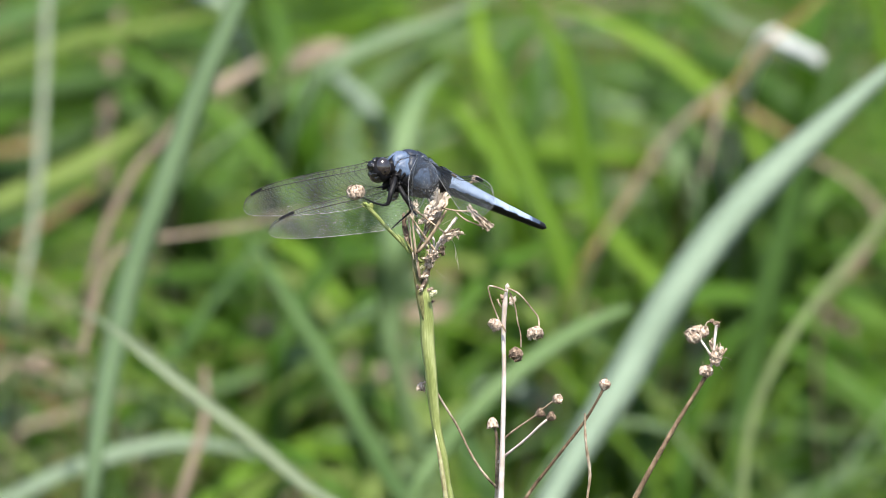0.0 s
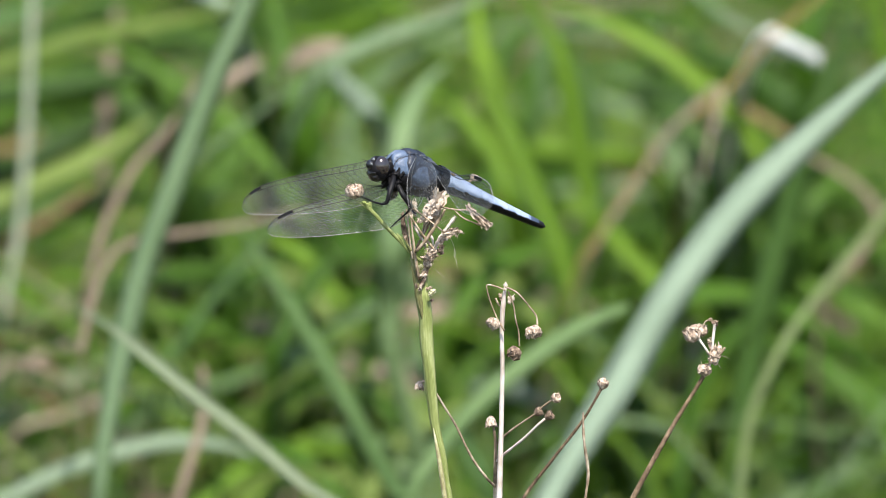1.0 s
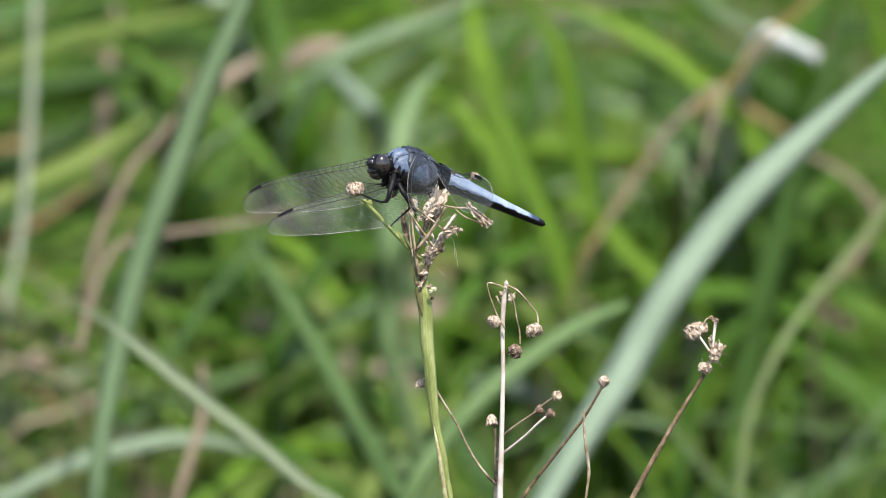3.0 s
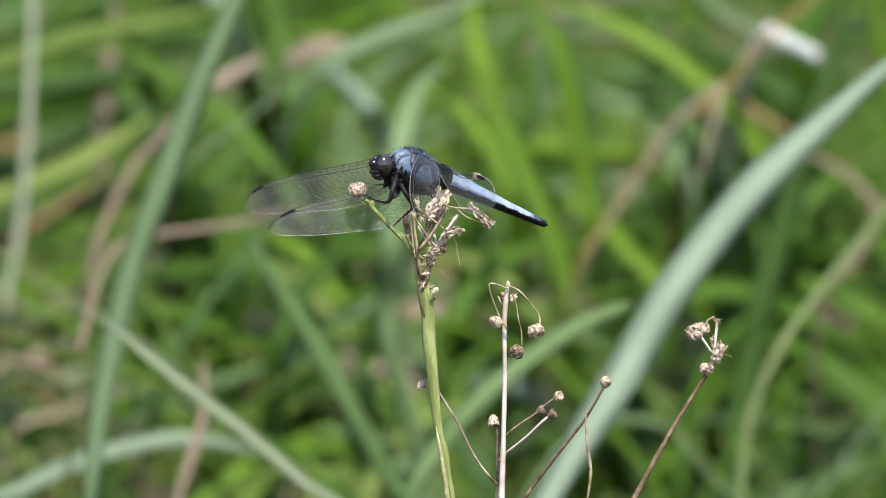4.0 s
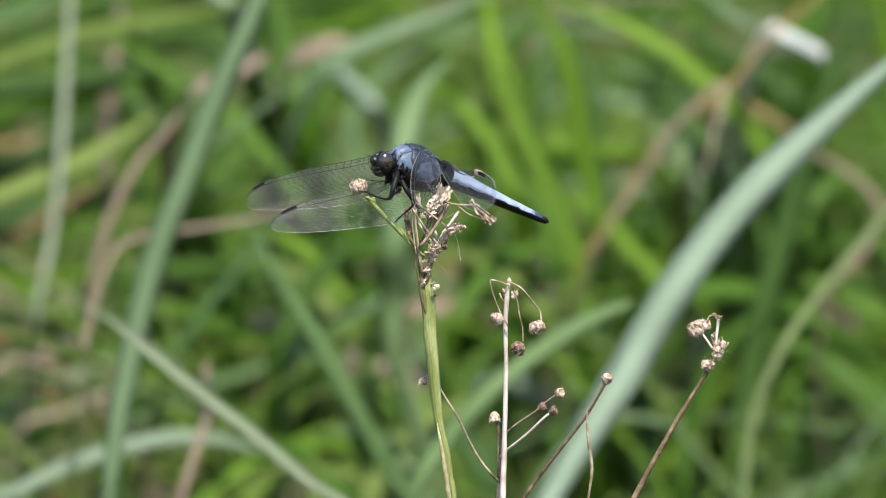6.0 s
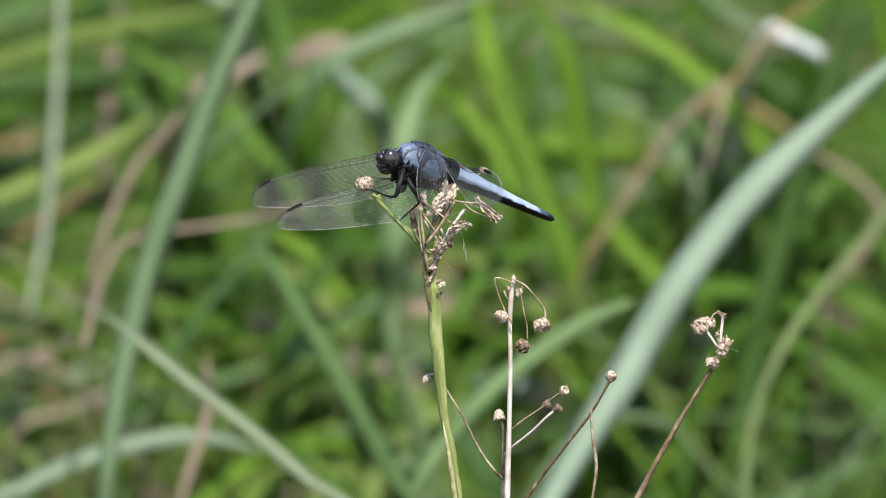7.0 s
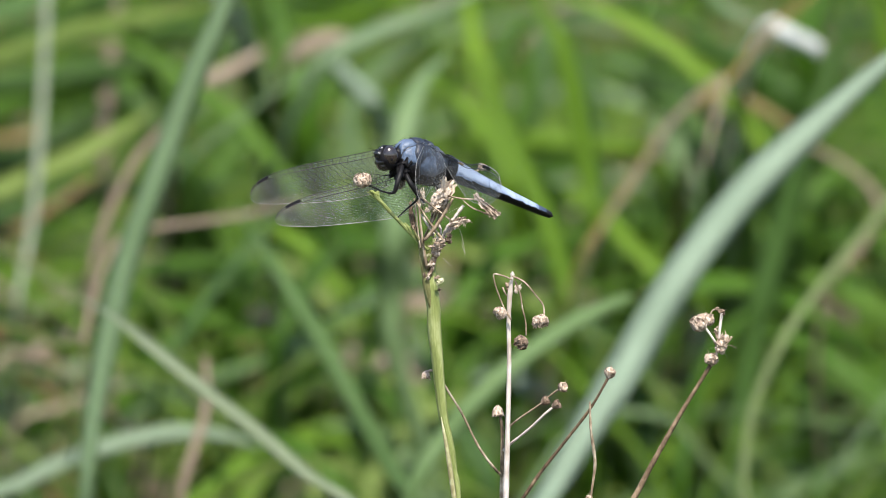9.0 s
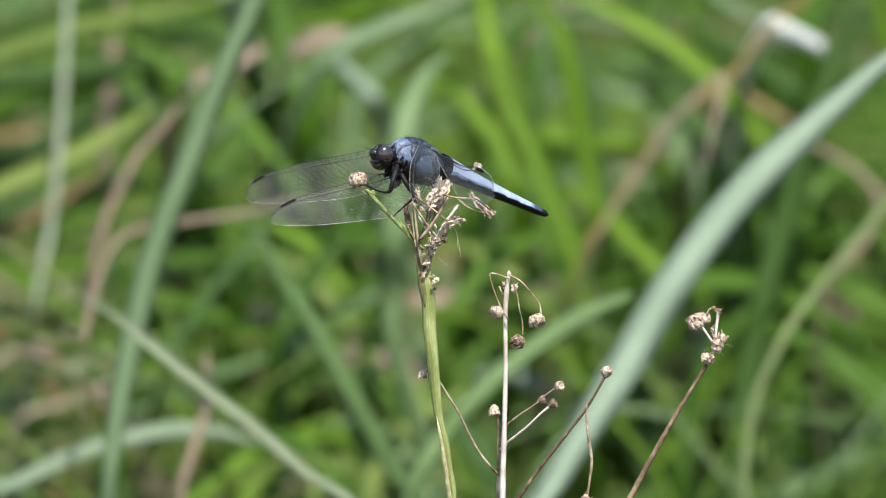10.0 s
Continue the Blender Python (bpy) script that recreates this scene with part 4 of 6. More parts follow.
grass_blade([(-0.0142, 0.8400, 0.5611), (-0.0070, 0.8467, 0.5711), (0.0040, 0.8533, 0.5773), (0.0186, 0.8600, 0.5781)], 0.0062, FRESH_SAGE, GREEN_LABEL, (-0.05, 0.4), face=TO_SUN)
grass_blade([(-0.1027, 0.7600, 0.5694), (-0.0957, 0.7633, 0.5770), (-0.0851, 0.7667, 0.5827), (-0.0691, 0.7700, 0.5879), (-0.0549, 0.7733, 0.5915), (-0.0389, 0.7767, 0.5937), (-0.0247, 0.7800, 0.5922)], 0.0046, FRESH_SAGE, PALE_LABEL, (-0.05, 0.4), face=TO_PATH)
grass_blade([(-0.1528, 0.8500, 0.5576), (-0.1420, 0.8550, 0.5619), (-0.1312, 0.8600, 0.5666), (-0.1185, 0.8650, 0.5736), (-0.1077, 0.8700, 0.5783)], 0.0062, SAGE, PALE_LABEL, (-0.05, 0.4), tip=0.5, face=Vector((0.1, -0.95, 0.2)))
grass_blade([(-0.1307, 0.8000, 0.5895), (-0.1237, 0.8050, 0.5923), (-0.1166, 0.8100, 0.5951)], 0.0032, TAN, DEAD_LABEL, (0.0, 0.5), tip=0.6, face=TO_PATH)
grass_blade([(-0.1486, 0.8000, 0.5989), (-0.1324, 0.8000, 0.6017), (-0.1181, 0.8000, 0.6058), (-0.1037, 0.8000, 0.6116)], 0.0039, OLIVE, LIME_LABEL, (-0.05, 0.5), face=TO_PATH)
grass_blade([(-0.0824, 0.6500, 0.5640), (-0.0738, 0.6540, 0.5703), (-0.0653, 0.6580, 0.5766), (-0.0567, 0.6620, 0.5815), (-0.0430, 0.6660, 0.5848), (-0.0292, 0.6700, 0.5832)], 0.0072, LIME, LIME_LABEL, (-0.1, 0.2), face=TO_SUN)
grass_blade([(-0.0238, 0.6400, 0.5641), (-0.0307, 0.6450, 0.5736), (-0.0393, 0.6500, 0.5815), (-0.0480, 0.6550, 0.5867), (-0.0618, 0.6600, 0.5893)], 0.0055, GREEN, LIME_LABEL, (0.02, 0.2), face=TO_PATH)
grass_blade([(-0.1499, 0.7800, 0.5497), (-0.1358, 0.7867, 0.5576), (-0.1217, 0.7933, 0.5619), (-0.1039, 0.8000, 0.5625)], 0.0053, OLIVE, LIME_LABEL, (-0.1, 0.3), face=TO_PATH)
grass_blade([(-0.1070, 0.8400, 0.5353), (-0.1052, 0.8450, 0.5566), (-0.0999, 0.8500, 0.5724), (-0.0890, 0.8550, 0.5845), (-0.0727, 0.8600, 0.5892)], 0.0072, GREEN, GREEN_LABEL, (0.0, 0.3), face=Vector((0.1, -0.95, 0.2)))
grass_blade([(-0.1252, 0.8400, 0.5298), (-0.1235, 0.8467, 0.5489), (-0.1246, 0.8533, 0.5663), (-0.1275, 0.8600, 0.5800)], 0.0047, RUST, DEAD_LABEL, (0.0, 0.3), tip=0.5, face=TO_PATH)
grass_blade([(-0.0977, 0.9000, 0.5246), (-0.0997, 0.9067, 0.5422), (-0.1072, 0.9133, 0.5599), (-0.1092, 0.9200, 0.5663)], 0.0055, TAN, DEAD_LABEL, (0.0, 0.3), tip=0.5, face=Vector((0.1, -0.95, 0.2)))
grass_blade([(-0.1385, 0.9000, 0.5246), (-0.1330, 0.9067, 0.5460), (-0.1350, 0.9133, 0.5618), (-0.1408, 0.9200, 0.5738)], 0.0074, GREEN, GREEN_LABEL, (0.0, 0.3), face=Vector((0.1, -0.95, 0.2)))
grass_blade([(-0.0562, 0.9700, 0.5063), (-0.0581, 0.9750, 0.5303), (-0.0525, 0.9800, 0.5506), (-0.0412, 0.9850, 0.5670), (-0.0261, 0.9900, 0.5777)], 0.0083, DEEP, GREEN_LABEL, (0.0, 0.3), face=Vector((0.1, -0.95, 0.2)))
grass_blade([(-0.0181, 0.9000, 0.5396), (-0.0256, 0.9067, 0.5535), (-0.0367, 0.9133, 0.5617), (-0.0516, 0.9200, 0.5625)], 0.0085, GREEN, GREEN_LABEL, (0.0, 0.3), face=TO_PATH)
grass_blade([(-0.0414, 1.0000, 0.5009), (-0.0358, 1.0067, 0.5249), (-0.0339, 1.0133, 0.5431), (-0.0244, 1.0200, 0.5613)], 0.0083, DEEP, GREEN_LABEL, (0.0, 0.3), face=Vector((0.1, -0.95, 0.2)))
grass_blade([(0.0042, 0.9500, 0.5537), (-0.0071, 0.9567, 0.5678), (-0.0221, 0.9633, 0.5724), (-0.0354, 0.9700, 0.5694)], 0.0082, GREEN, GREEN_LABEL, (0.0, 0.3), face=Vector((0.1, -0.95, 0.2)))
grass_blade([(-0.0148, 1.0000, 0.5009), (-0.0167, 1.0100, 0.5243), (-0.0225, 1.0200, 0.5381)], 0.0083, BLUEGREEN, GREEN_LABEL, (0.0, 0.3), face=Vector((0.1, -0.95, 0.2)))
grass_blade([(0.1449, 0.7400, 0.5764), (0.1327, 0.7450, 0.5890), (0.1205, 0.7500, 0.5971), (0.1082, 0.7550, 0.6022), (0.0924, 0.7600, 0.6036)], 0.0063, GREEN, LIME_LABEL, (0.05, 0.4), face=TO_PATH)
grass_blade([(0.0736, 0.7400, 0.5496), (0.0766, 0.7450, 0.5756), (0.0834, 0.7500, 0.5963), (0.0958, 0.7550, 0.6098), (0.1101, 0.7600, 0.6144)], 0.0056, GREEN, GREEN_LABEL, (0.0, 0.4), face=TO_SUN)
grass_blade([(0.1176, 0.7600, 0.5442), (0.1195, 0.7667, 0.5664), (0.1143, 0.7733, 0.5798), (0.1038, 0.7800, 0.5895)], 0.0064, GREEN, GREEN_LABEL, (0.0, 0.4), face=TO_SUN)
grass_blade([(0.1477, 0.8000, 0.5552), (0.1406, 0.8040, 0.5673), (0.1317, 0.8080, 0.5766), (0.1210, 0.8120, 0.5827), (0.1085, 0.8160, 0.5835), (0.0924, 0.8200, 0.5774)], 0.0075, GREEN, GREEN_LABEL, (0.05, 0.2), face=Vector((0.1, -0.95, 0.2)))
grass_blade([(0.1046, 0.8000, 0.5351), (0.1118, 0.8025, 0.5456), (0.1245, 0.8050, 0.5507), (0.1372, 0.8075, 0.5530), (0.1517, 0.8100, 0.5534)], 0.0072, FRESH_SAGE, LIME_LABEL, (-0.05, 0.3), face=TO_PATH)
grass_blade([(0.1336, 0.9500, 0.5318), (0.1261, 0.9500, 0.5346), (0.1205, 0.9500, 0.5356)], 0.0075, SAGE, PALE_LABEL, (0.05, 0.3), tip=0.6, face=Vector((0.1, -0.95, 0.2)))
grass_blade([(0.0632, 0.8000, 0.5351), (0.0696, 0.8060, 0.5505), (0.0769, 0.8120, 0.5641), (0.0851, 0.8180, 0.5759), (0.0961, 0.8240, 0.5895), (0.1125, 0.8300, 0.5977)], 0.0072, LIME, LIME_LABEL, (0.0, 0.3), face=TO_PATH)
grass_blade([(0.0681, 0.8600, 0.5224), (0.0663, 0.8650, 0.5457), (0.0645, 0.8700, 0.5634), (0.0682, 0.8750, 0.5812), (0.0774, 0.8800, 0.5915)], 0.0084, DEEP, GREEN_LABEL, (0.0, 0.3), face=Vector((0.1, -0.95, 0.2)))
grass_blade([(0.1189, 0.9000, 0.5170), (0.1134, 0.9050, 0.5387), (0.1153, 0.9100, 0.5566), (0.1247, 0.9150, 0.5708), (0.1415, 0.9200, 0.5775)], 0.0085, GREEN, GREEN_LABEL, (0.0, 0.3), face=Vector((0.1, -0.95, 0.2)))
grass_blade([(0.1356, 0.9500, 0.5080), (0.1394, 0.9533, 0.5341), (0.1357, 0.9567, 0.5487), (0.1245, 0.9600, 0.5539)], 0.0086, GREEN, GREEN_LABEL, (0.0, 0.3), face=Vector((0.1, -0.95, 0.2)))
grass_blade([(0.0868, 0.9500, 0.5080), (0.0850, 0.9550, 0.5300), (0.0888, 0.9600, 0.5444)], 0.0086, GREEN, GREEN_LABEL, (0.0, 0.3), face=Vector((0.1, -0.95, 0.2)))
grass_blade([(0.0077, 0.8600, 0.5243), (0.0132, 0.8650, 0.5383), (0.0242, 0.8700, 0.5467), (0.0407, 0.8750, 0.5514), (0.0555, 0.8800, 0.5487)], 0.0080, GREEN, GREEN_LABEL, (0.0, 0.3), face=TO_PATH)
grass_blade([(0.0153, 0.9300, 0.5192), (0.0172, 0.9367, 0.5408), (0.0135, 0.9433, 0.5586), (0.0042, 0.9500, 0.5689)], 0.0082, GREEN, GREEN_LABEL, (0.0, 0.3), face=Vector((0.1, -0.95, 0.2)))
grass_blade([(0.0567, 0.9500, 0.5423), (0.0454, 0.9500, 0.5537), (0.0323, 0.9500, 0.5575)], 0.0082, FRESH_SAGE, GREEN_LABEL, (0.0, 0.3), face=Vector((0.1, -0.95, 0.2)))
grass_blade([(0.0529, 0.9500, 0.5651), (0.0435, 0.9533, 0.5740), (0.0342, 0.9567, 0.5763), (0.0230, 0.9600, 0.5711)], 0.0082, BLUEGREEN, GREEN_LABEL, (0.0, 0.3), face=Vector((0.1, -0.95, 0.2)))
grass_blade([(0.1137, 0.9700, 0.5254), (0.1213, 0.9750, 0.5361), (0.1328, 0.9800, 0.5390)], 0.0056, RUST, DEAD_LABEL, (0.0, 0.3), face=Vector((0.1, -0.95, 0.2)))
grass_blade([(0.1323, 0.9200, 0.5775), (0.1304, 0.9200, 0.5851), (0.1248, 0.9200, 0.5879)], 0.0063, TAN, DEAD_LABEL, (0.0, 0.3), tip=0.6, face=Vector((0.1, -0.95, 0.2)))
grass_blade([(-0.0142, 0.8500, 0.5963), (0.0003, 0.8533, 0.5995), (0.0131, 0.8567, 0.6045), (0.0222, 0.8600, 0.6113)], 0.0047, TAN, DEAD_LABEL, (-0.1, 0.5), tip=0.6, face=TO_PATH)
grass_blade([(0.0020, 0.7600, 0.6054), (0.0091, 0.7650, 0.6172), (0.0180, 0.7700, 0.6254), (0.0305, 0.7750, 0.6300), (0.0466, 0.7800, 0.6310)], 0.0067, GREEN, LIME_LABEL, (0.0, 0.2), face=TO_SUN)
grass_blade([(0.0324, 0.7800, 0.6040), (0.0244, 0.7850, 0.6140), (0.0146, 0.7900, 0.6204), (0.0039, 0.7950, 0.6242), (-0.0087, 0.8000, 0.6243)], 0.0068, OLIVE_LIME, LIME_LABEL, (0.02, 0.2), face=TO_SUN)
grass_blade([(-0.0523, 0.7200, 0.6030), (-0.0462, 0.7250, 0.6164), (-0.0401, 0.7300, 0.6263), (-0.0314, 0.7350, 0.6344), (-0.0191, 0.7400, 0.6389)], 0.0063, GREEN, LIME_LABEL, (0.0, 0.2), face=TO_SUN)
grass_blade([(-0.0246, 0.7600, 0.5964), (-0.0335, 0.7650, 0.6082), (-0.0406, 0.7700, 0.6164), (-0.0495, 0.7750, 0.6228), (-0.0621, 0.7800, 0.6256)], 0.0060, OLIVE_LIME, LIME_LABEL, (0.02, 0.2), face=TO_SUN)
grass_blade([(0.0216, 0.7800, 0.6436), (0.0181, 0.7850, 0.6555), (0.0110, 0.7900, 0.6656), (0.0021, 0.7950, 0.6739), (-0.0104, 0.8000, 0.6786)], 0.0068, LIME, LIME_LABEL, (0.05, 0.4), face=TO_PATH)
grass_blade([(0.0075, 0.8200, 0.6267), (0.0147, 0.8250, 0.6423), (0.0220, 0.8300, 0.6544), (0.0274, 0.8350, 0.6664), (0.0292, 0.8400, 0.6821)], 0.0072, GREEN, GREEN_LABEL, (0.03, 0.15), face=TO_PATH)
grass_blade([(0.0413, 0.7800, 0.6076), (0.0369, 0.7850, 0.6212), (0.0324, 0.7900, 0.6349), (0.0244, 0.7950, 0.6468), (0.0128, 0.8000, 0.6533)], 0.0068, GREEN, LIME_LABEL, (0.03, 0.15), face=TO_PATH)
grass_blade([(0.0218, 0.8000, 0.6044), (0.0299, 0.8050, 0.6145), (0.0398, 0.8100, 0.6228), (0.0525, 0.8150, 0.6275), (0.0670, 0.8200, 0.6285)], 0.0064, GREEN, GREEN_LABEL, (0.03, 0.15), face=TO_PATH)
grass_blade([(-0.0644, 0.8100, 0.6100), (-0.0537, 0.8150, 0.6184), (-0.0393, 0.8200, 0.6231), (-0.0250, 0.8250, 0.6241), (-0.0105, 0.8300, 0.6197)], 0.0068, GREEN, GREEN_LABEL, (0.03, 0.15), face=TO_PATH)
grass_blade([(-0.0282, 0.7800, 0.6076), (-0.0372, 0.7850, 0.6176), (-0.0444, 0.7900, 0.6259), (-0.0534, 0.7950, 0.6305), (-0.0678, 0.8000, 0.6316)], 0.0061, LIME, LIME_LABEL, (0.03, 0.15), face=TO_PATH)
grass_blade([(-0.0491, 0.7400, 0.5979), (-0.0386, 0.7450, 0.6060), (-0.0280, 0.7500, 0.6124), (-0.0139, 0.7550, 0.6188), (0.0020, 0.7600, 0.6215)], 0.0063, FRESH_SAGE, GREEN_LABEL, (0.03, 0.15), face=TO_SUN)
grass_blade([(0.0002, 0.7000, 0.5816), (-0.0068, 0.7050, 0.5913), (-0.0155, 0.7100, 0.5958), (-0.0295, 0.7150, 0.5967), (-0.0454, 0.7200, 0.5888)], 0.0066, OLIVE_LIME, LIME_LABEL, (0.03, 0.15), face=TO_SUN)
grass_blade([(-0.0241, 0.6800, 0.5586), (-0.0206, 0.6850, 0.5718), (-0.0120, 0.6900, 0.5833), (0.0002, 0.6950, 0.5913), (0.0141, 0.7000, 0.5939)], 0.0066, OLIVE_LIME, LIME_LABEL, (0.03, 0.15), face=TO_SUN)
grass_blade([(-0.0033, 0.7000, 0.5550), (-0.0085, 0.7050, 0.5683), (-0.0155, 0.7100, 0.5763), (-0.0261, 0.7150, 0.5808), (-0.0401, 0.7200, 0.5799)], 0.0063, FRESH_SAGE, GREEN_LABEL, (0.03, 0.15), face=TO_SUN)
grass_blade([(-0.0630, 0.7200, 0.5514), (-0.0560, 0.7267, 0.5645), (-0.0456, 0.7333, 0.5740), (-0.0315, 0.7400, 0.5800)], 0.0066, LIME, LIME_LABEL, (0.03, 0.15), face=TO_SUN)
grass_blade([(-0.0417, 0.7000, 0.5550), (-0.0382, 0.7050, 0.5648), (-0.0278, 0.7100, 0.5710), (-0.0120, 0.7150, 0.5719), (0.0020, 0.7200, 0.5674)], 0.0059, OLIVE_LIME, LIME_LABEL, (0.03, 0.15), face=TO_SUN)
grass_blade([(-0.0301, 0.7800, 0.5931), (-0.0212, 0.7850, 0.5896), (-0.0105, 0.7900, 0.5888)], 0.0053, TAN, DEAD_LABEL, (0.0, 0.5), tip=0.6, face=TO_PATH)
grass_blade([(0.0143, 0.7200, 0.5621), (0.0090, 0.7267, 0.5734), (0.0020, 0.7333, 0.5812), (-0.0068, 0.7400, 0.5854)], 0.0063, BLUEGREEN, GREEN_LABEL, (0.03, 0.15), face=TO_SUN)



def meadow(name, count, seed, area, material_weights, label, tall=(0.55, 1.0), wide=(0.004, 0.010), segs=9):
    """A tangle of arching blades, as one mass."""
    r = random.Random(seed)
    bm = bmesh.new()
    uv = bm.loops.layers.uv.new("UVMap")
    mats = [m for m, _ in material_weights]
    weights = [w for _, w in material_weights]
    for _ in range(count):
        x0, x1, y0, y1 = area
        foot = Vector((r.uniform(x0, x1), y0 + (y1 - y0) * r.random() ** 1.3, -0.01))
        a = r.choice((0.0, math.pi)) + r.gauss(0, 0.55)
        lean = Vector((math.cos(a), abs(math.sin(a)) * 0.8 - 0.05, 0))
        h, reach, peak = r.uniform(*tall), r.uniform(0.25, 1.0), r.uniform(0.5, 1.0)
        sag = r.uniform(0.25, 0.9)
        line = []
        for i in range(segs + 1):
            s = i / segs
            rise = math.sin(min(s / peak, 1.0) * math.pi / 2) if s < peak else 1 - sag * ((s - peak) / max(0.05, 1 - peak)) ** 2 * (1 - peak)
            line.append(foot + lean * (reach * s ** 1.4) + Vector((0.02 * math.sin(5 * s + a), 0, h * rise)))
        if line[-1].y < y0 - 0.12:
            continue
        w = r.uniform(*wide)
        widths = [w * min(1.0, 0.5 + 2.5 * i / segs) * min(1.0, 0.1 + 2.4 * (1 - i / segs)) for i in range(segs + 1)]
        side = Vector((1, 0, 0))
        ribbon(bm, uv, line, widths, side, slot=r.choices(range(len(mats)), weights)[0], twist=r.uniform(-0.3, 0.3), face=Vector((r.uniform(-0.6, 0.6), -0.9, r.uniform(0.1, 0.9))))
    me = bpy.data.meshes.new(name)
    bm.to_mesh(me)
    bm.free()
    for m in mats:
        me.materials.append(m)
    tagged(new(name, me), label, "grass", kind="stuff")


MIXED = [(DEEP, 3), (GREEN, 7), (LIME, 4), (TAN, 0.35), (RUST, 0.5)]
# Mostly DEEP: the far undergrowth's shade is put into its colour.
FAR = [(DEEP, 8), (GREEN, 4), (LIME, 1), (RUST, 0.5)]
meadow("grass", 2600, 11, (-0.75, 0.75, 0.98, 1.6), [(GREEN, 7), (LIME, 4), (DEEP, 2), (OLIVE_LIME, 2), (TAN, 0.8), (RUST, 0.8), (SAGE, 0.6)], "fine tangled green grass with dead stalks", (0.38, 0.63), (0.0018, 0.0045), 12)
meadow("grass", 1000, 16, (-0.45, 0.45, 0.84, 1.04), [(GREEN, 7), (LIME, 5), (OLIVE_LIME, 3), (TAN, 0.8), (RUST, 0.6), (FRESH_SAGE, 2)], "fine low sunlit grass", (0.40, 0.585), (0.0016, 0.0036), 12)
meadow("grass", 260, 17, (-0.34, 0.34, 0.58, 0.80), [(GREEN, 6), (LIME, 4), (OLIVE_LIME, 4), (TAN, 0.5), (FRESH_SAGE, 4), (SAGE, 1)], "thin scattered sunlit grass stems", (0.50, 0.66), (0.0010, 0.0024), 14)
meadow("grass", 700, 15, (-0.85, 0.85, 1.6, 2.4), MIXED, "dense tangled green grass with dead stalks", (0.42, 0.66), (0.005, 0.010), 12)
meadow("grass", 1300, 12, (-1.4, 1.4, 2.0, 4.8), FAR, "dense tangled green grass with dead stalks", (0.38, 0.70), (0.008, 0.014), 10)
meadow("grass", 1500, 13, (-4.0, 4.0, 4.6, 9.0), FAR, "tall meadow grass further off", (0.6, 1.0), (0.010, 0.018), 8)
meadow("grass", 500, 14, (-0.6, 0.6, 0.15, 1.1), [(GREEN, 6), (TAN, 3), (RUST, 1)], "short undergrowth below the stalks", (0.15, 0.42), (0.003, 0.007), 6)
for x0, x1, y0, y1, n in ((-5.0, -0.7, -3.5, 2.0, 1500), (0.7, 5.0, -3.5, 2.0, 1500), (-6.0, -1.0, 2.0, 6.0, 900), (1.0, 6.0, 2.0, 6.0, 900), (-5.0, 5.0, -7.0, -3.3, 1200)):
    meadow("grass", n, n + int(10 * x0), (x0, x1, y0, y1), MIXED, "rough meadow grass beside the path", (0.2, 0.5), (0.006, 0.014), 6)


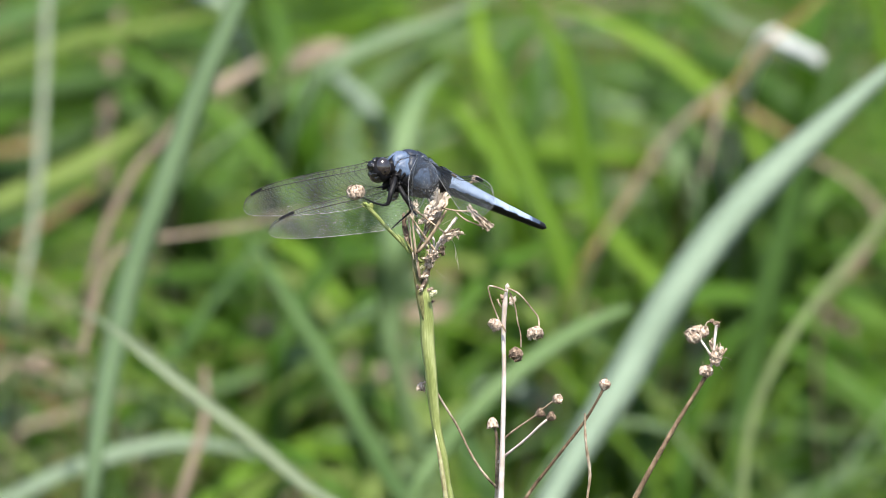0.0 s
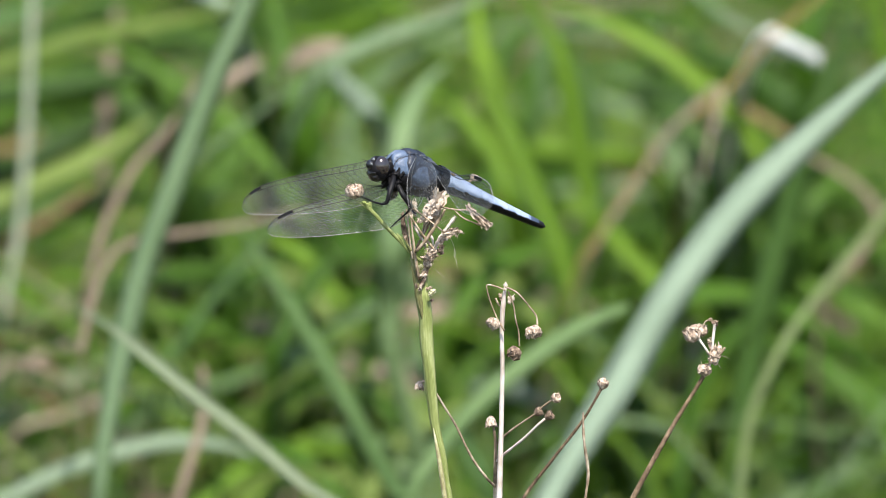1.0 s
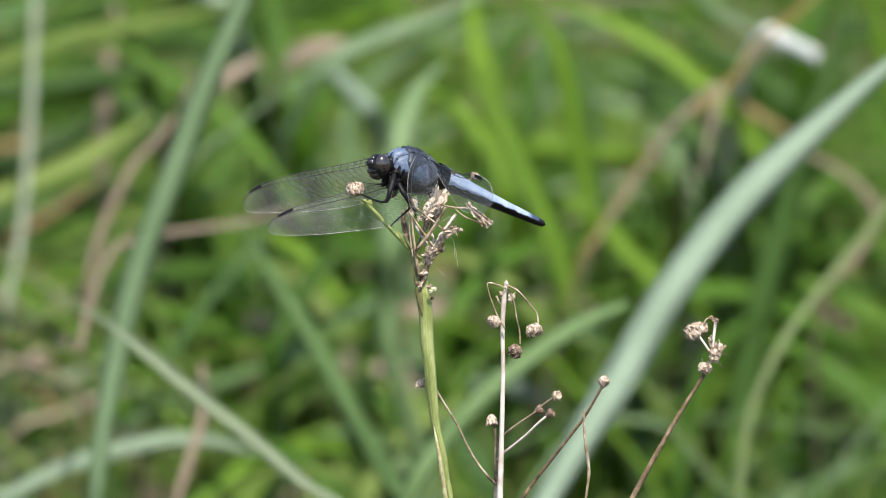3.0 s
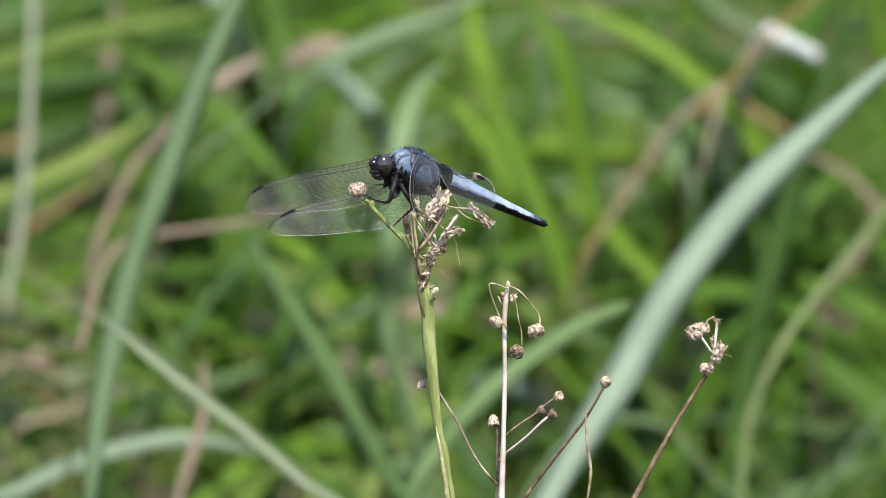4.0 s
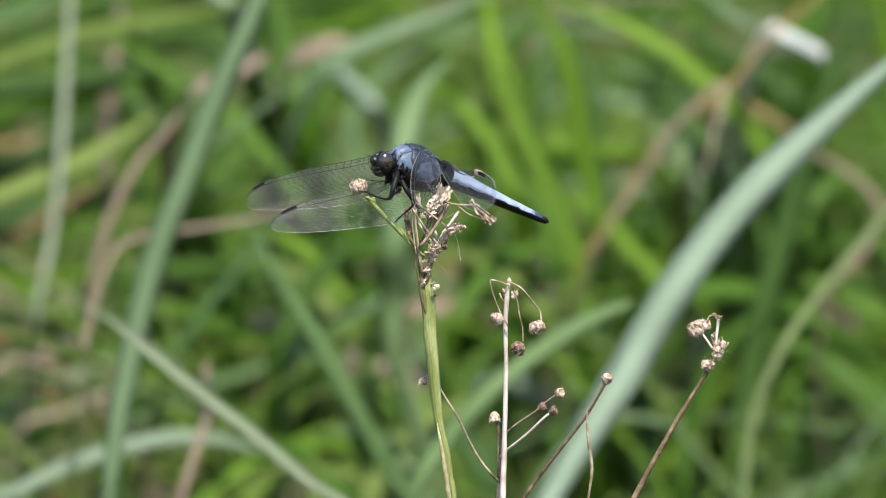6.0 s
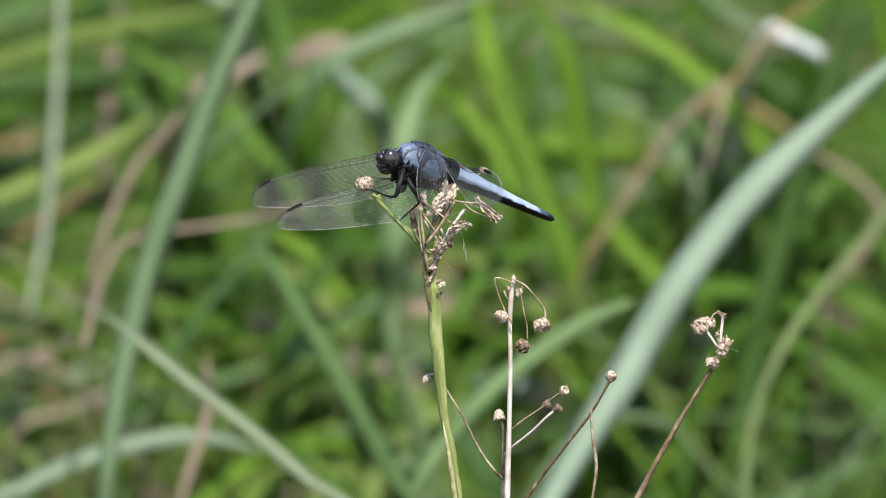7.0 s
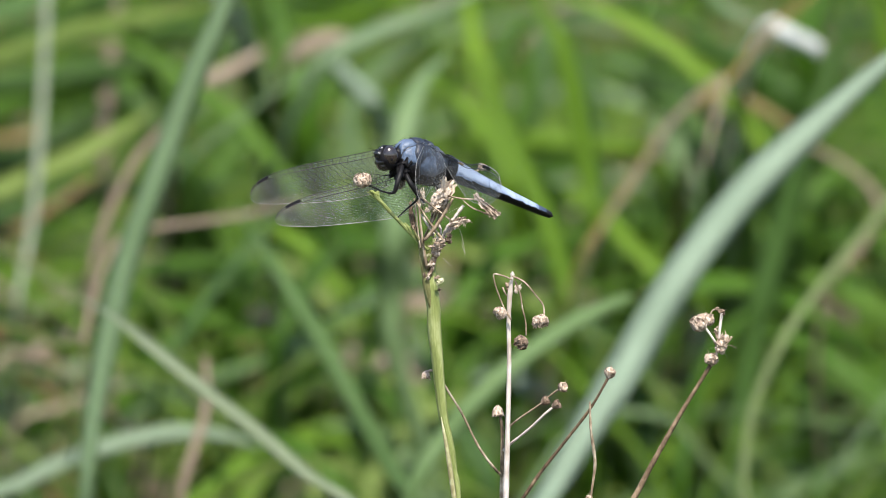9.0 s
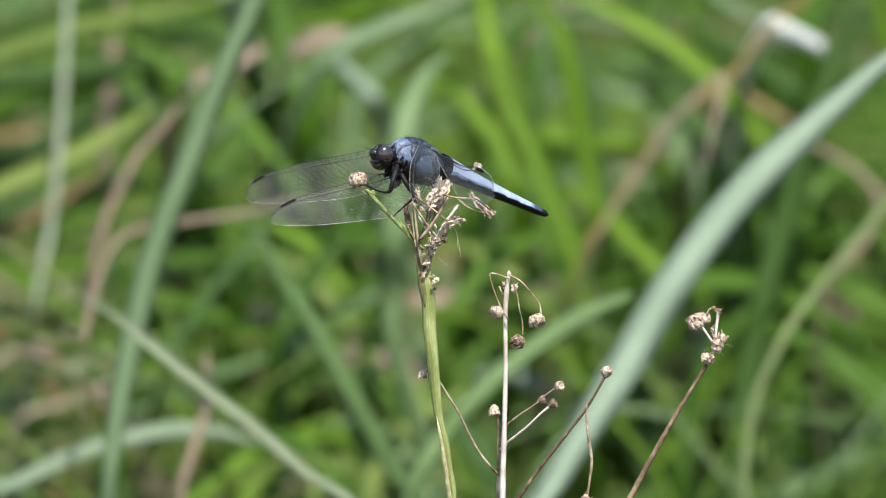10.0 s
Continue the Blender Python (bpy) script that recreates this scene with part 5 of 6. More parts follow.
# ---- the flower stalks ----
def perch_stalk():
    base = (0.00580, 0.00000, 0.61605)
    base = (base[0], base[1], 0.0)
    t = thing("flower_stalk", base, "ribbed green flower stalk topped with dried seed heads", "plant", "dried flower stalks")
    bm = bmesh.new()
    foot = Vector(base)
    tube(bm, [foot, (0.00197, 0.00000, 0.68757), (0.00114, 0.00000, 0.69245), (0.00018, 0.00000, 0.69873), (-0.00147, 0.00000, 0.70570), (-0.00243, 0.00000, 0.71336), (-0.00304, 0.00000, 0.72031), (-0.00373, 0.00000, 0.72727), (-0.00393, 0.00000, 0.73282), (-0.00469, 0.00000, 0.73838), (-0.00475, 0.00000, 0.74074), (-0.00421, 0.00000, 0.74282), (-0.00366, 0.00000, 0.74504)], [0.00130, 0.00075, 0.00075, 0.00089, 0.00110, 0.00130, 0.00144, 0.00165, 0.00164, 0.00178, 0.00150, 0.00080, 0.00020], 8, 26, 0.045, 0.025)
    part("stem", bm, STEM_GREEN, t, "ridged yellow-green stem")
    bm = bmesh.new()
    tube(bm, [(0.00238, -0.00100, 0.67727), (0.00087, -0.00100, 0.68774), (0.00018, -0.00100, 0.69263), (-0.00078, -0.00100, 0.69890), (-0.00161, -0.00100, 0.70350), (-0.00202, -0.00100, 0.70587)], [0.0006, 0.0006, 0.0006, 0.0005, 0.0003, 0.0001], 6, 8, 0.1)
    part("side_rib", bm, STEM_STRAW, t, "pale split rib beside the stem")
    bm = bmesh.new()
    tube(bm, [(-0.00439, -0.00100, 0.73157), (-0.00548, -0.00160, 0.73791), (-0.00630, -0.00100, 0.74336), (-0.00712, 0.00000, 0.74806), (-0.00781, 0.00000, 0.75083)], [0.0002, 0.0009, 0.0009, 0.0006, 0.0004], 6, 8, 0.08, 0.1)
    part("side_branch", bm, STEM_BROWN, t)
    green = [([(-0.00521, 0.00000, 0.74681), (-0.00767, -0.00100, 0.74918), (-0.01081, -0.00200, 0.75266), (-0.01423, -0.00300, 0.75641), (-0.01668, -0.00400, 0.75933), (-0.01832, -0.00400, 0.76099)], [0.0004, 0.00042, 0.00048, 0.00048, 0.0005, 0.0007])]
    for pts, rad in green:
        bm = bmesh.new()
        tube(bm, pts, rad, 6, 7, 0.05, 0.15)
        part("branch", bm, STEM_GREEN, t, "thin green branch")
    brown = [
        ([(-0.00698, -0.00200, 0.74768), (-0.00767, -0.00200, 0.75183), (-0.00821, -0.00300, 0.75683), (-0.00862, -0.00300, 0.76001)], [0.00040, 0.00032, 0.00032, 0.00024]),
        ([(-0.00686, 0.00200, 0.74775), (-0.00507, 0.00200, 0.75191), (-0.00301, 0.00100, 0.75581), (-0.00110, 0.00000, 0.76094), (-0.00027, 0.00000, 0.76260)], [0.00040, 0.00040, 0.00040, 0.00056, 0.00064]),
        ([(-0.00164, -0.00300, 0.74977), (-0.00438, -0.00300, 0.75337), (-0.00670, -0.00300, 0.75683), (-0.00807, -0.00300, 0.75890)], [0.00040, 0.00040, 0.00032, 0.00024]),
        ([(0.00068, -0.00400, 0.75435), (-0.00260, -0.00400, 0.75698), (-0.00533, -0.00300, 0.75890), (-0.00766, -0.00300, 0.76056), (-0.00985, -0.00200, 0.76263)], [0.00024, 0.00032, 0.00032, 0.00024, 0.00016]),
        ([(-0.00027, 0.00100, 0.75996), (0.00219, 0.00000, 0.75956), (0.00466, 0.00000, 0.75928), (0.00657, -0.00100, 0.75943)], [0.00032, 0.00024, 0.00032, 0.00024]),
        ([(0.00301, 0.00000, 0.75928), (0.00520, -0.00100, 0.75749), (0.00794, -0.00100, 0.75625), (0.01068, -0.00100, 0.75528)], [0.00016, 0.00024, 0.00024, 0.00048]),
        ([(-0.00412, 0.00400, 0.74952), (-0.00302, 0.00400, 0.75341), (-0.00165, 0.00300, 0.75800)], [0.00040, 0.00040, 0.00032]),
    ]
    for pts, rad in brown:
        bm = bmesh.new()
        tube(bm, pts, [0.75 * q for q in rad], 6, 7, 0.0, 0.35)
        part("branch", bm, TWIG, t, "wiry brown branch")
    bm = bmesh.new()
    tube(bm, [(-0.00247, 0.00100, 0.74790), (-0.00110, 0.00100, 0.75109), (0.00082, 0.00100, 0.75414), (0.00329, 0.00100, 0.75761)], [0.0005, 0.0005, 0.00045, 0.00035], 10, 9, 0.12, 0.6)
    part("branch", bm, STRAW, t, "bleached broken branch")
    bm = bmesh.new()
    tube(bm, [(-0.00630, -0.00100, 0.74225), (-0.00520, -0.00200, 0.74324), (-0.00383, -0.00200, 0.74546), (-0.00246, -0.00200, 0.74768)], [0.0004, 0.0005, 0.0005, 0.0004], 10, 8, 0.0, 0.7)
    part("branch", bm, TWIG, t)
    bm = bmesh.new()
    tube(bm, [(-0.00726, -0.00100, 0.74891), (-0.00849, -0.00100, 0.75237), (-0.00931, -0.00100, 0.75583), (-0.00958, -0.00100, 0.75791)], [0.0004, 0.0005, 0.0008, 0.0004], 6, 8, 0.0, 0.5)
    part("branch", bm, DARK_HUSK, t)
    bm = bmesh.new()
    tube(bm, [(-0.00069, 0.01300, 0.76136), (0.00221, 0.02000, 0.76158), (0.00608, 0.02400, 0.76238), (0.00774, 0.02500, 0.76307)], [0.0003, 0.0003, 0.0003, 0.0003], 6, 6)
    part("branch", bm, TWIG, t)
    seed_head(t, (-0.02105, -0.00400, 0.76458), 0.0022, HUSK, (-0.25, -0.3, 0.9), 22, label="round pale brown dried flower head")
    crumb(t, (-0.01832, -0.00400, 0.76127), 0.0010, STEM_GREEN, (-1, 0, 0.1), 12, 1.4)
    bm = bmesh.new()
    papery(bm, (-0.00014, -0.00200, 0.76415), (-0.00397, -0.00100, 0.75611), 0.0034, 0.0016, 0.0009)
    papery(bm, (-0.00164, 0.00100, 0.76287), (-0.00493, 0.00100, 0.75206), 0.0028, 0.0007, 0.0008)
    papery(bm, (0.00082, 0.00200, 0.76300), (-0.00219, 0.00200, 0.75468), 0.0026, 0.0008, 0.0008)
    papery(bm, (-0.00219, -0.00200, 0.76069), (-0.00438, -0.00200, 0.75709), 0.0030, 0.0020, 0.0009)
    part("bract", bm, HUSK_PALE, t, "shredded papery bract")
    crumb(t, (-0.00233, 0.00000, 0.75900), 0.0016, HUSK, (-0.4, -0.1, 0.6), 14, 1.2)
    crumb(t, (-0.00698, -0.00200, 0.75986), 0.0014, HUSK_PALE, (0.1, 0, 1), 18, 1.5)
    for top, low, wide, narrow in (((0.00630, -0.00100, 0.76054), (0.01040, -0.00100, 0.75528), 0.0013, 0.0018), ((0.00711, -0.00300, 0.75973), (0.01204, -0.00300, 0.75586), 0.0009, 0.0016), ((0.00849, 0.00100, 0.75775), (0.01123, 0.00100, 0.75442), 0.0012, 0.0013),
                                   ((0.00027, -0.00300, 0.75392), (0.00410, -0.00300, 0.75503), 0.0015, 0.0018), ((0.00000, -0.00100, 0.75251), (0.00274, -0.00100, 0.75389), 0.0018, 0.0016)):
        bm = bmesh.new()
        papery(bm, top, low, wide, narrow, 0.0006)
        part("bract", bm, HUSK, t, "brown crumpled dry bract")
    crumb(t, (0.00986, 0.00000, 0.75596), 0.0008, HUSK, (0.8, 0, -0.5), 10, 1.8)
    crumb(t, (0.00219, -0.00100, 0.75417), 0.0009, HUSK, (1, 0, 0.2), 9, 1.5)
    crumb(t, (0.00027, -0.00200, 0.75211), 0.0009, HUSK, (0.6, 0, 0.8), 16, 1.4)
    crumb(t, (-0.00274, -0.00300, 0.74825), 0.0020, HUSK, (0.2, -0.4, 0.7), 26, 1.1)
    crumb(t, (-0.00944, -0.00100, 0.75777), 0.00072, DARK_HUSK, (0, 0, 1), 12, 1.6)
    crumb(t, (-0.01165, 0.00300, 0.76243), 0.0011, DARK_HUSK, (0.4, 0, 0.4), 12, 1.5)
    crumb(t, (-0.00589, -0.00200, 0.74407), 0.00065, DARK_HUSK, (0, 0, 1), 12, 1.5)
    crumb(t, (-0.00616, -0.00220, 0.74105), 0.00052, DARK_HUSK, (-0.4, 0, 1), 10, 1.2)
    crumb(t, (-0.00315, -0.00120, 0.74034), 0.00059, HUSK, (0.9, 0, 0.3), 12, 1.2)
    crumb(t, (-0.00247, -0.00080, 0.73723), 0.00039, DARK_HUSK, (0.9, 0, 0.3), 8, 1.2)
    seed_head(t, (0.00801, 0.02500, 0.76349), 0.0011, HUSK, (0.2, 0, 1), 14)
    for pts in ([(0.00219, -0.00100, 0.75251), (0.00301, -0.00100, 0.75029), (0.00301, -0.00100, 0.74821), (0.00384, -0.00100, 0.74613)], [(-0.00164, 0.00000, 0.74487), (-0.00055, 0.00000, 0.74376), (0.00082, 0.00000, 0.74265)]):
        bm = bmesh.new()
        tube(bm, pts, [0.00003, 0.00004, 0.00003], 5, 4)
        part("silk_thread", bm, STRAW, t, "hair-thin pale silk strand")
    return t


def straw_stalk():
    base = (0.01383, 0.00400, 0.61523)
    base = (base[0], base[1], 0.0)
    t = thing("flower_stalk", base, "bleached straw stalk with drooping dried flower heads", "plant", "dried flower stalks")
    d = 0.004
    bm = bmesh.new()
    tube(bm, [Vector(base), (0.01366, 0.00400, 0.65742), (0.01405, 0.00400, 0.68473), (0.01458, 0.00400, 0.70499), (0.01484, 0.00400, 0.72032), (0.01470, 0.00400, 0.72868), (0.01497, 0.00400, 0.73494), (0.01565, 0.00400, 0.74063)], [0.0013, 0.0009, 0.00072, 0.00058, 0.00052, 0.00052, 0.0006, 0.0003], 6, 9, 0.06, 0.10)
    for k in range(7):
        a = 0.9 * k
        root = Vector((0.01560 + 0.0004 * math.cos(a), 0.004 + 0.0004 * math.sin(a), 0.74000))
        flake(bm, root, (-0.22 * math.cos(a), -0.2 * math.sin(a), 1.0), rng.uniform(0.0006, 0.0013), 0.00028, rng.uniform(-0.3, 0.3))
    part("stem", bm, STRAW, t, "bleached hollow stem")
    droops = [
        ([(0.01551, 0.00300, 0.73912), (0.01317, 0.00200, 0.74025), (0.01111, 0.00200, 0.74053), (0.01125, 0.00200, 0.73873), (0.01235, 0.00200, 0.73525), (0.01372, 0.00200, 0.73206), (0.01537, 0.00200, 0.72928)], 0.00026, TWIG),
        ([(0.01551, 0.00300, 0.73996), (0.01838, 0.00100, 0.73889), (0.02139, 0.00000, 0.73557), (0.02304, 0.00000, 0.73321), (0.02331, 0.00000, 0.73071)], 0.00026, TWIG),
        ([(0.01619, 0.00300, 0.73885), (0.01743, 0.00200, 0.73595), (0.01812, 0.00200, 0.73178), (0.01880, 0.00200, 0.72900), (0.01895, 0.00200, 0.72552)], 0.00024, TWIG),
        ([(0.01566, 0.00450, 0.73555), (0.01442, 0.00500, 0.73478), (0.01319, 0.00600, 0.73670)], 0.0003, TWIG),
    ]
    for pts, r, m in droops:
        bm = bmesh.new()
        tube(bm, pts, [r * 0.85, r * 0.72, r * 0.75, r * 0.9], 6, 7, 0.05, 0.4)
        part("flower_stem", bm, m, t)
    seed_head(t, (0.01263, 0.00200, 0.73108), 0.0017, HUSK, (-0.5, -0.1, -0.7), 14)
    seed_head(t, (0.02236, 0.00000, 0.72932), 0.0020, HUSK, (0.1, -0.3, -0.9), 20, label="drooping grey-brown dried flower head")
    seed_head(t, (0.01785, 0.00200, 0.72385), 0.0018, DARK_HUSK, (-0.7, -0.2, -0.4), 20, label="drooping dark brown dried flower head")
    crumb(t, (0.01676, 0.00500, 0.73645), 0.0009, HUSK_PALE, (0.4, 0.2, 0.7), 16, 1.5)
    crumb(t, (0.01456, 0.00600, 0.73698), 0.0007, DARK_HUSK, (-0.3, 0.2, 0.9), 14, 2.2)
    return t


def forked_stalk():
    base = (0.01220, 0.01000, 0.61399)
    base = (base[0], base[1], 0.0)
    t = thing("flower_stalk", base, "thin brown forked stalk with small dried buds", "plant", "dried flower stalks")
    bm = bmesh.new()
    tube(bm, [Vector(base), (0.01272, 0.01000, 0.65628), (0.01311, 0.01000, 0.68366), (0.01324, 0.00900, 0.69434), (0.01309, 0.00800, 0.70221), (0.01267, 0.00800, 0.70472)], [0.0011, 0.0008, 0.0006, 0.00055, 0.0004, 0.0003], 6, 8, 0.05, 0.1)
    part("stem", bm, TWIG, t)
    for pts, r, m in (
            ([(0.01323, 0.00900, 0.69994), (0.01625, 0.00600, 0.70353), (0.02008, 0.00400, 0.70666), (0.02213, 0.00300, 0.70823), (0.02501, 0.00200, 0.71090), (0.02692, 0.00100, 0.71247)], 0.00028, TWIG),
            ([(0.01324, 0.00900, 0.69574), (0.01529, 0.00600, 0.69822), (0.02008, 0.00300, 0.70265), (0.02349, 0.00100, 0.70634), (0.02528, 0.00100, 0.70787)], 0.00034, STRAW),
            ([(0.01297, 0.00900, 0.68986), (0.01130, 0.00700, 0.69189), (0.00771, 0.00600, 0.69696), (0.00330, 0.00600, 0.70576), (0.00014, 0.00600, 0.71093), (-0.00179, 0.00600, 0.71414), (-0.00330, 0.00600, 0.71609), (-0.00440, 0.00500, 0.71639), (-0.00509, 0.00500, 0.71598)], 0.00034, TWIG)):
        bm = bmesh.new()
        tube(bm, pts, [r * 1.1, r * 0.85, r * 0.85, r * 0.95], 6, 7, 0.05, 0.3)
        part("branch", bm, m, t)
    bud(t, (0.01212, 0.00800, 0.70570), 0.0014, HUSK, (0.05, -0.2, -1))
    bud(t, (0.02774, 0.00100, 0.71288), 0.0012, HUSK, (0.5, -0.5, 0.4))
    bud(t, (0.02365, 0.00300, 0.70920), 0.0011, DARK_HUSK, (0.8, 0, 0.5))
    bud(t, (0.02624, 0.00100, 0.70857), 0.0011, DARK_HUSK, (0.8, -0.2, 0.5))
    bud(t, (-0.00536, 0.00500, 0.71528), 0.0010, HUSK, (-0.1, 0, -1))
    return t


def leaning_stalk():
    base = (-0.01169, 0.02000, 0.61194)
    base = (base[0], base[1], 0.0)
    t = thing("flower_stalk", base, "thin leaning brown stalk with a single dried bud", "plant", "dried flower stalks")
    bm = bmesh.new()
    tube(bm, [Vector(base), (0.00637, 0.01500, 0.65815), (0.01987, 0.01000, 0.68632), (0.02770, 0.00800, 0.69731), (0.03427, 0.00600, 0.70632), (0.03728, 0.00500, 0.71151), (0.03892, 0.00500, 0.71458)], [0.0010, 0.0007, 0.00045, 0.0004, 0.00038, 0.0003, 0.0004], 6, 8, 0.04, 0.1)
    part("stem", bm, TWIG_DARK, t)
    bm = bmesh.new()
    tube(bm, [(0.03453, 0.00500, 0.70872), (0.03454, 0.00500, 0.70649), (0.03482, 0.00500, 0.70133), (0.03582, 0.00600, 0.69347), (0.03541, 0.00600, 0.68927), (0.03473, 0.00600, 0.68438), (0.03446, 0.00600, 0.68158)], [0.0002, 0.0003, 0.00032, 0.0004, 0.0003, 0.0003, 0.0003], 6, 7, 0.0, 0.35)
    part("branch", bm, TWIG, t, "crooked hanging side branch")
    bud(t, (0.03933, 0.00500, 0.71570), 0.0013, HUSK, (0.15, -0.3, 0.9), "cup-shaped pale dried bud")
    crumb(t, (0.03446, 0.00600, 0.68424), 0.0012, HUSK, (0, 0, -1), 10, 1.2)
    return t


def clustered_stalk():
    base = (0.02698, -0.00500, 0.63111)
    base = (base[0], base[1], 0.0)
    t = thing("flower_stalk", base, "leaning brown stalk ending in a knot of dried heads", "plant", "dried flower stalks")
    bm = bmesh.new()
    tube(bm, [Vector(base), (0.03519, -0.00400, 0.66452), (0.04642, -0.00300, 0.68863), (0.05162, -0.00200, 0.69835), (0.05711, -0.00100, 0.70793), (0.06163, 0.00000, 0.71514), (0.06368, 0.00000, 0.71848)], [0.0013, 0.0009, 0.00065, 0.0006, 0.0005, 0.00045, 0.0005], 6, 9, 0.06, 0.12)
    part("stem", bm, TWIG_DARK, t)
    for pts, r, m in (
            ([(0.06423, 0.00000, 0.71959), (0.06559, 0.00000, 0.72237), (0.06418, -0.00100, 0.72532), (0.06225, -0.00100, 0.72810)], 0.0003, STRAW),
            ([(0.06559, 0.00000, 0.72237), (0.06585, 0.00000, 0.72654), (0.06624, 0.00000, 0.73002), (0.06638, 0.00000, 0.73141)], 0.00036, STRAW),
            ([(0.06638, 0.00000, 0.73071), (0.06569, 0.00000, 0.73210), (0.06432, 0.00000, 0.73210), (0.06363, 0.00000, 0.73099)], 0.0002, TWIG),
            ([(0.06611, -0.00100, 0.72254), (0.06775, -0.00100, 0.72421), (0.06884, -0.00100, 0.72573)], 0.0003, TWIG)):
        bm = bmesh.new()
        tube(bm, pts, [r, r, r * 1.1], 6, 6, 0.0, 0.2)
        part("flower_stem", bm, m, t)
    seed_head(t, (0.06088, -0.00100, 0.72893), 0.0022, HUSK, (-0.3, -0.3, 0.7), 24, label="round pale dried flower head")
    seed_head(t, (0.06298, 0.00100, 0.72958), 0.0017, HUSK, (0.3, -0.2, 0.8), 18)
    crumb(t, (0.06610, 0.00000, 0.73168), 0.0009, DARK_HUSK, (0.6, 0, -0.5), 10, 1.3)
    crumb(t, (0.06641, 0.00000, 0.72335), 0.0021, HUSK, (0.3, -0.3, 0.8), 26, 1.2)
    crumb(t, (0.06530, 0.00000, 0.72627), 0.0010, HUSK, (-0.1, -0.2, 1), 10, 1.7)
    seed_head(t, (0.06395, 0.00000, 0.72001), 0.0018, HUSK, (-0.1, -0.4, 0.9), 16)
    return t


def perch_tangle(t):
    """The broken twigs, buds and scraps that cling below the perch's dried head."""
    for pts, r, material, label in (
            ([(-0.00561, -0.00280, 0.74323), (-0.00634, -0.00280, 0.74784), (-0.00698, -0.00280, 0.75292), (-0.00743, -0.00280, 0.75846)], 0.00034, TWIG, "wiry tan branch"),
            ([(-0.00607, -0.00450, 0.74995), (-0.00347, -0.00450, 0.75318), (-0.00096, -0.00450, 0.75710), (0.00077, -0.00450, 0.76019)], 0.00042, TWIG, "wiry brown branch"),
            ([(-0.00379, 0.00100, 0.74541), (-0.00388, 0.00100, 0.74818), (-0.00342, 0.00100, 0.75072)], 0.00050, STEM_GREEN, "short green twig"),
            ([(-0.00507, -0.00200, 0.74079), (-0.00406, -0.00200, 0.74333), (-0.00324, -0.00200, 0.74587), (-0.00256, -0.00200, 0.74726)], 0.00050, DARK_HUSK, "withered brown twig"),
            ([(-0.00278, -0.00100, 0.75357), (-0.00214, -0.00100, 0.75149), (-0.00324, -0.00100, 0.74849)], 0.00030, STRAW, "bleached broken branch"),
            ([(-0.00689, 0.00100, 0.75557), (-0.00507, 0.00100, 0.75234), (-0.00278, 0.00100, 0.74957)], 0.00026, STRAW, "bleached broken branch"),
            ([(-0.01099, -0.00200, 0.75372), (-0.00986, -0.00200, 0.75234), (-0.00917, -0.00200, 0.75118)], 0.00035, STEM_GREEN, "short green twig"),
            ([(-0.00735, -0.00200, 0.74957), (-0.00803, -0.00200, 0.75072), (-0.00908, -0.00200, 0.75280)], 0.00030, STEM_BROWN, "short browning twig")):
        bm = bmesh.new()
        tube(bm, pts, [r, r * 1.1, r * 0.9, r * 0.7], 6, 7, 0.06, 0.4)
        part("branch", bm, material, t, label)
    for at, size, material, way, flakes in (
            ((-0.00899, -0.00200, 0.75317), 0.0007, DARK_HUSK, (0.1, 0, 1), 8), ((-0.00999, -0.00200, 0.75271), 0.0006, STEM_GREEN, (-0.4, 0, 1), 7),
            ((-0.00607, -0.00350, 0.75003), 0.0005, TWIG_DARK, (0.5, 0, 1), 8), ((-0.00461, -0.00300, 0.74372), 0.0006, HUSK_PALE, (1, 0, 0.1), 9),
            ((-0.00507, -0.00300, 0.74095), 0.0006, HUSK, (0.3, 0, 1), 9), ((-0.00242, -0.00300, 0.73956), 0.0008, STEM_STRAW, (1, 0, 0.5), 10),
            ((-0.00014, -0.00200, 0.75003), 0.0009, DARK_HUSK, (0.2, 0, 1), 10), ((0.00383, -0.00300, 0.75410), 0.0009, HUSK, (1, -0.1, 0.3), 10),
            ((0.00064, -0.00200, 0.75418), 0.0004, STEM_GREEN, (-1, 0, 0.2), 6), ((-0.00506, -0.00200, 0.75718), 0.0010, HUSK_PALE, (0.8, 0, 0.5), 10),
            ((-0.00507, -0.00300, 0.74603), 0.0005, STEM_STRAW, (1, 0, 0.2), 8)):
        crumb(t, at, size, material, way, flakes, 1.4)
    for pts in ([(0.00224, 0.00000, 0.75734), (0.00110, 0.00000, 0.75674), (-0.00014, 0.00000, 0.75596)], [(0.00279, 0.00000, 0.75088), (0.00338, 0.00000, 0.74833), (0.00375, 0.00000, 0.74487)]):
        bm = bmesh.new()
        tube(bm, pts, [0.00003, 0.00003, 0.00002], 4, 4)
        part("silk_thread", bm, STRAW, t, "hair-thin pale silk strand")


perch = perch_stalk()
straw_stalk()
forked_stalk()
leaning_stalk()
clustered_stalk()
perch_tangle(perch)


# ---- the dragonfly ----
def abdomen_ring(height, width):
    """Half-heart section: a ridge above, swollen sides, a flat belly."""
    out = []
    for k in range(72):
        a = 2 * math.pi * k / 72
        x, z = math.sin(a) * width, math.cos(a) * height
        z *= 1.0 if z > 0 else 0.9
        x *= 1.0 - 0.18 * max(0.0, math.cos(a))
        out.append((x, z))
    return out


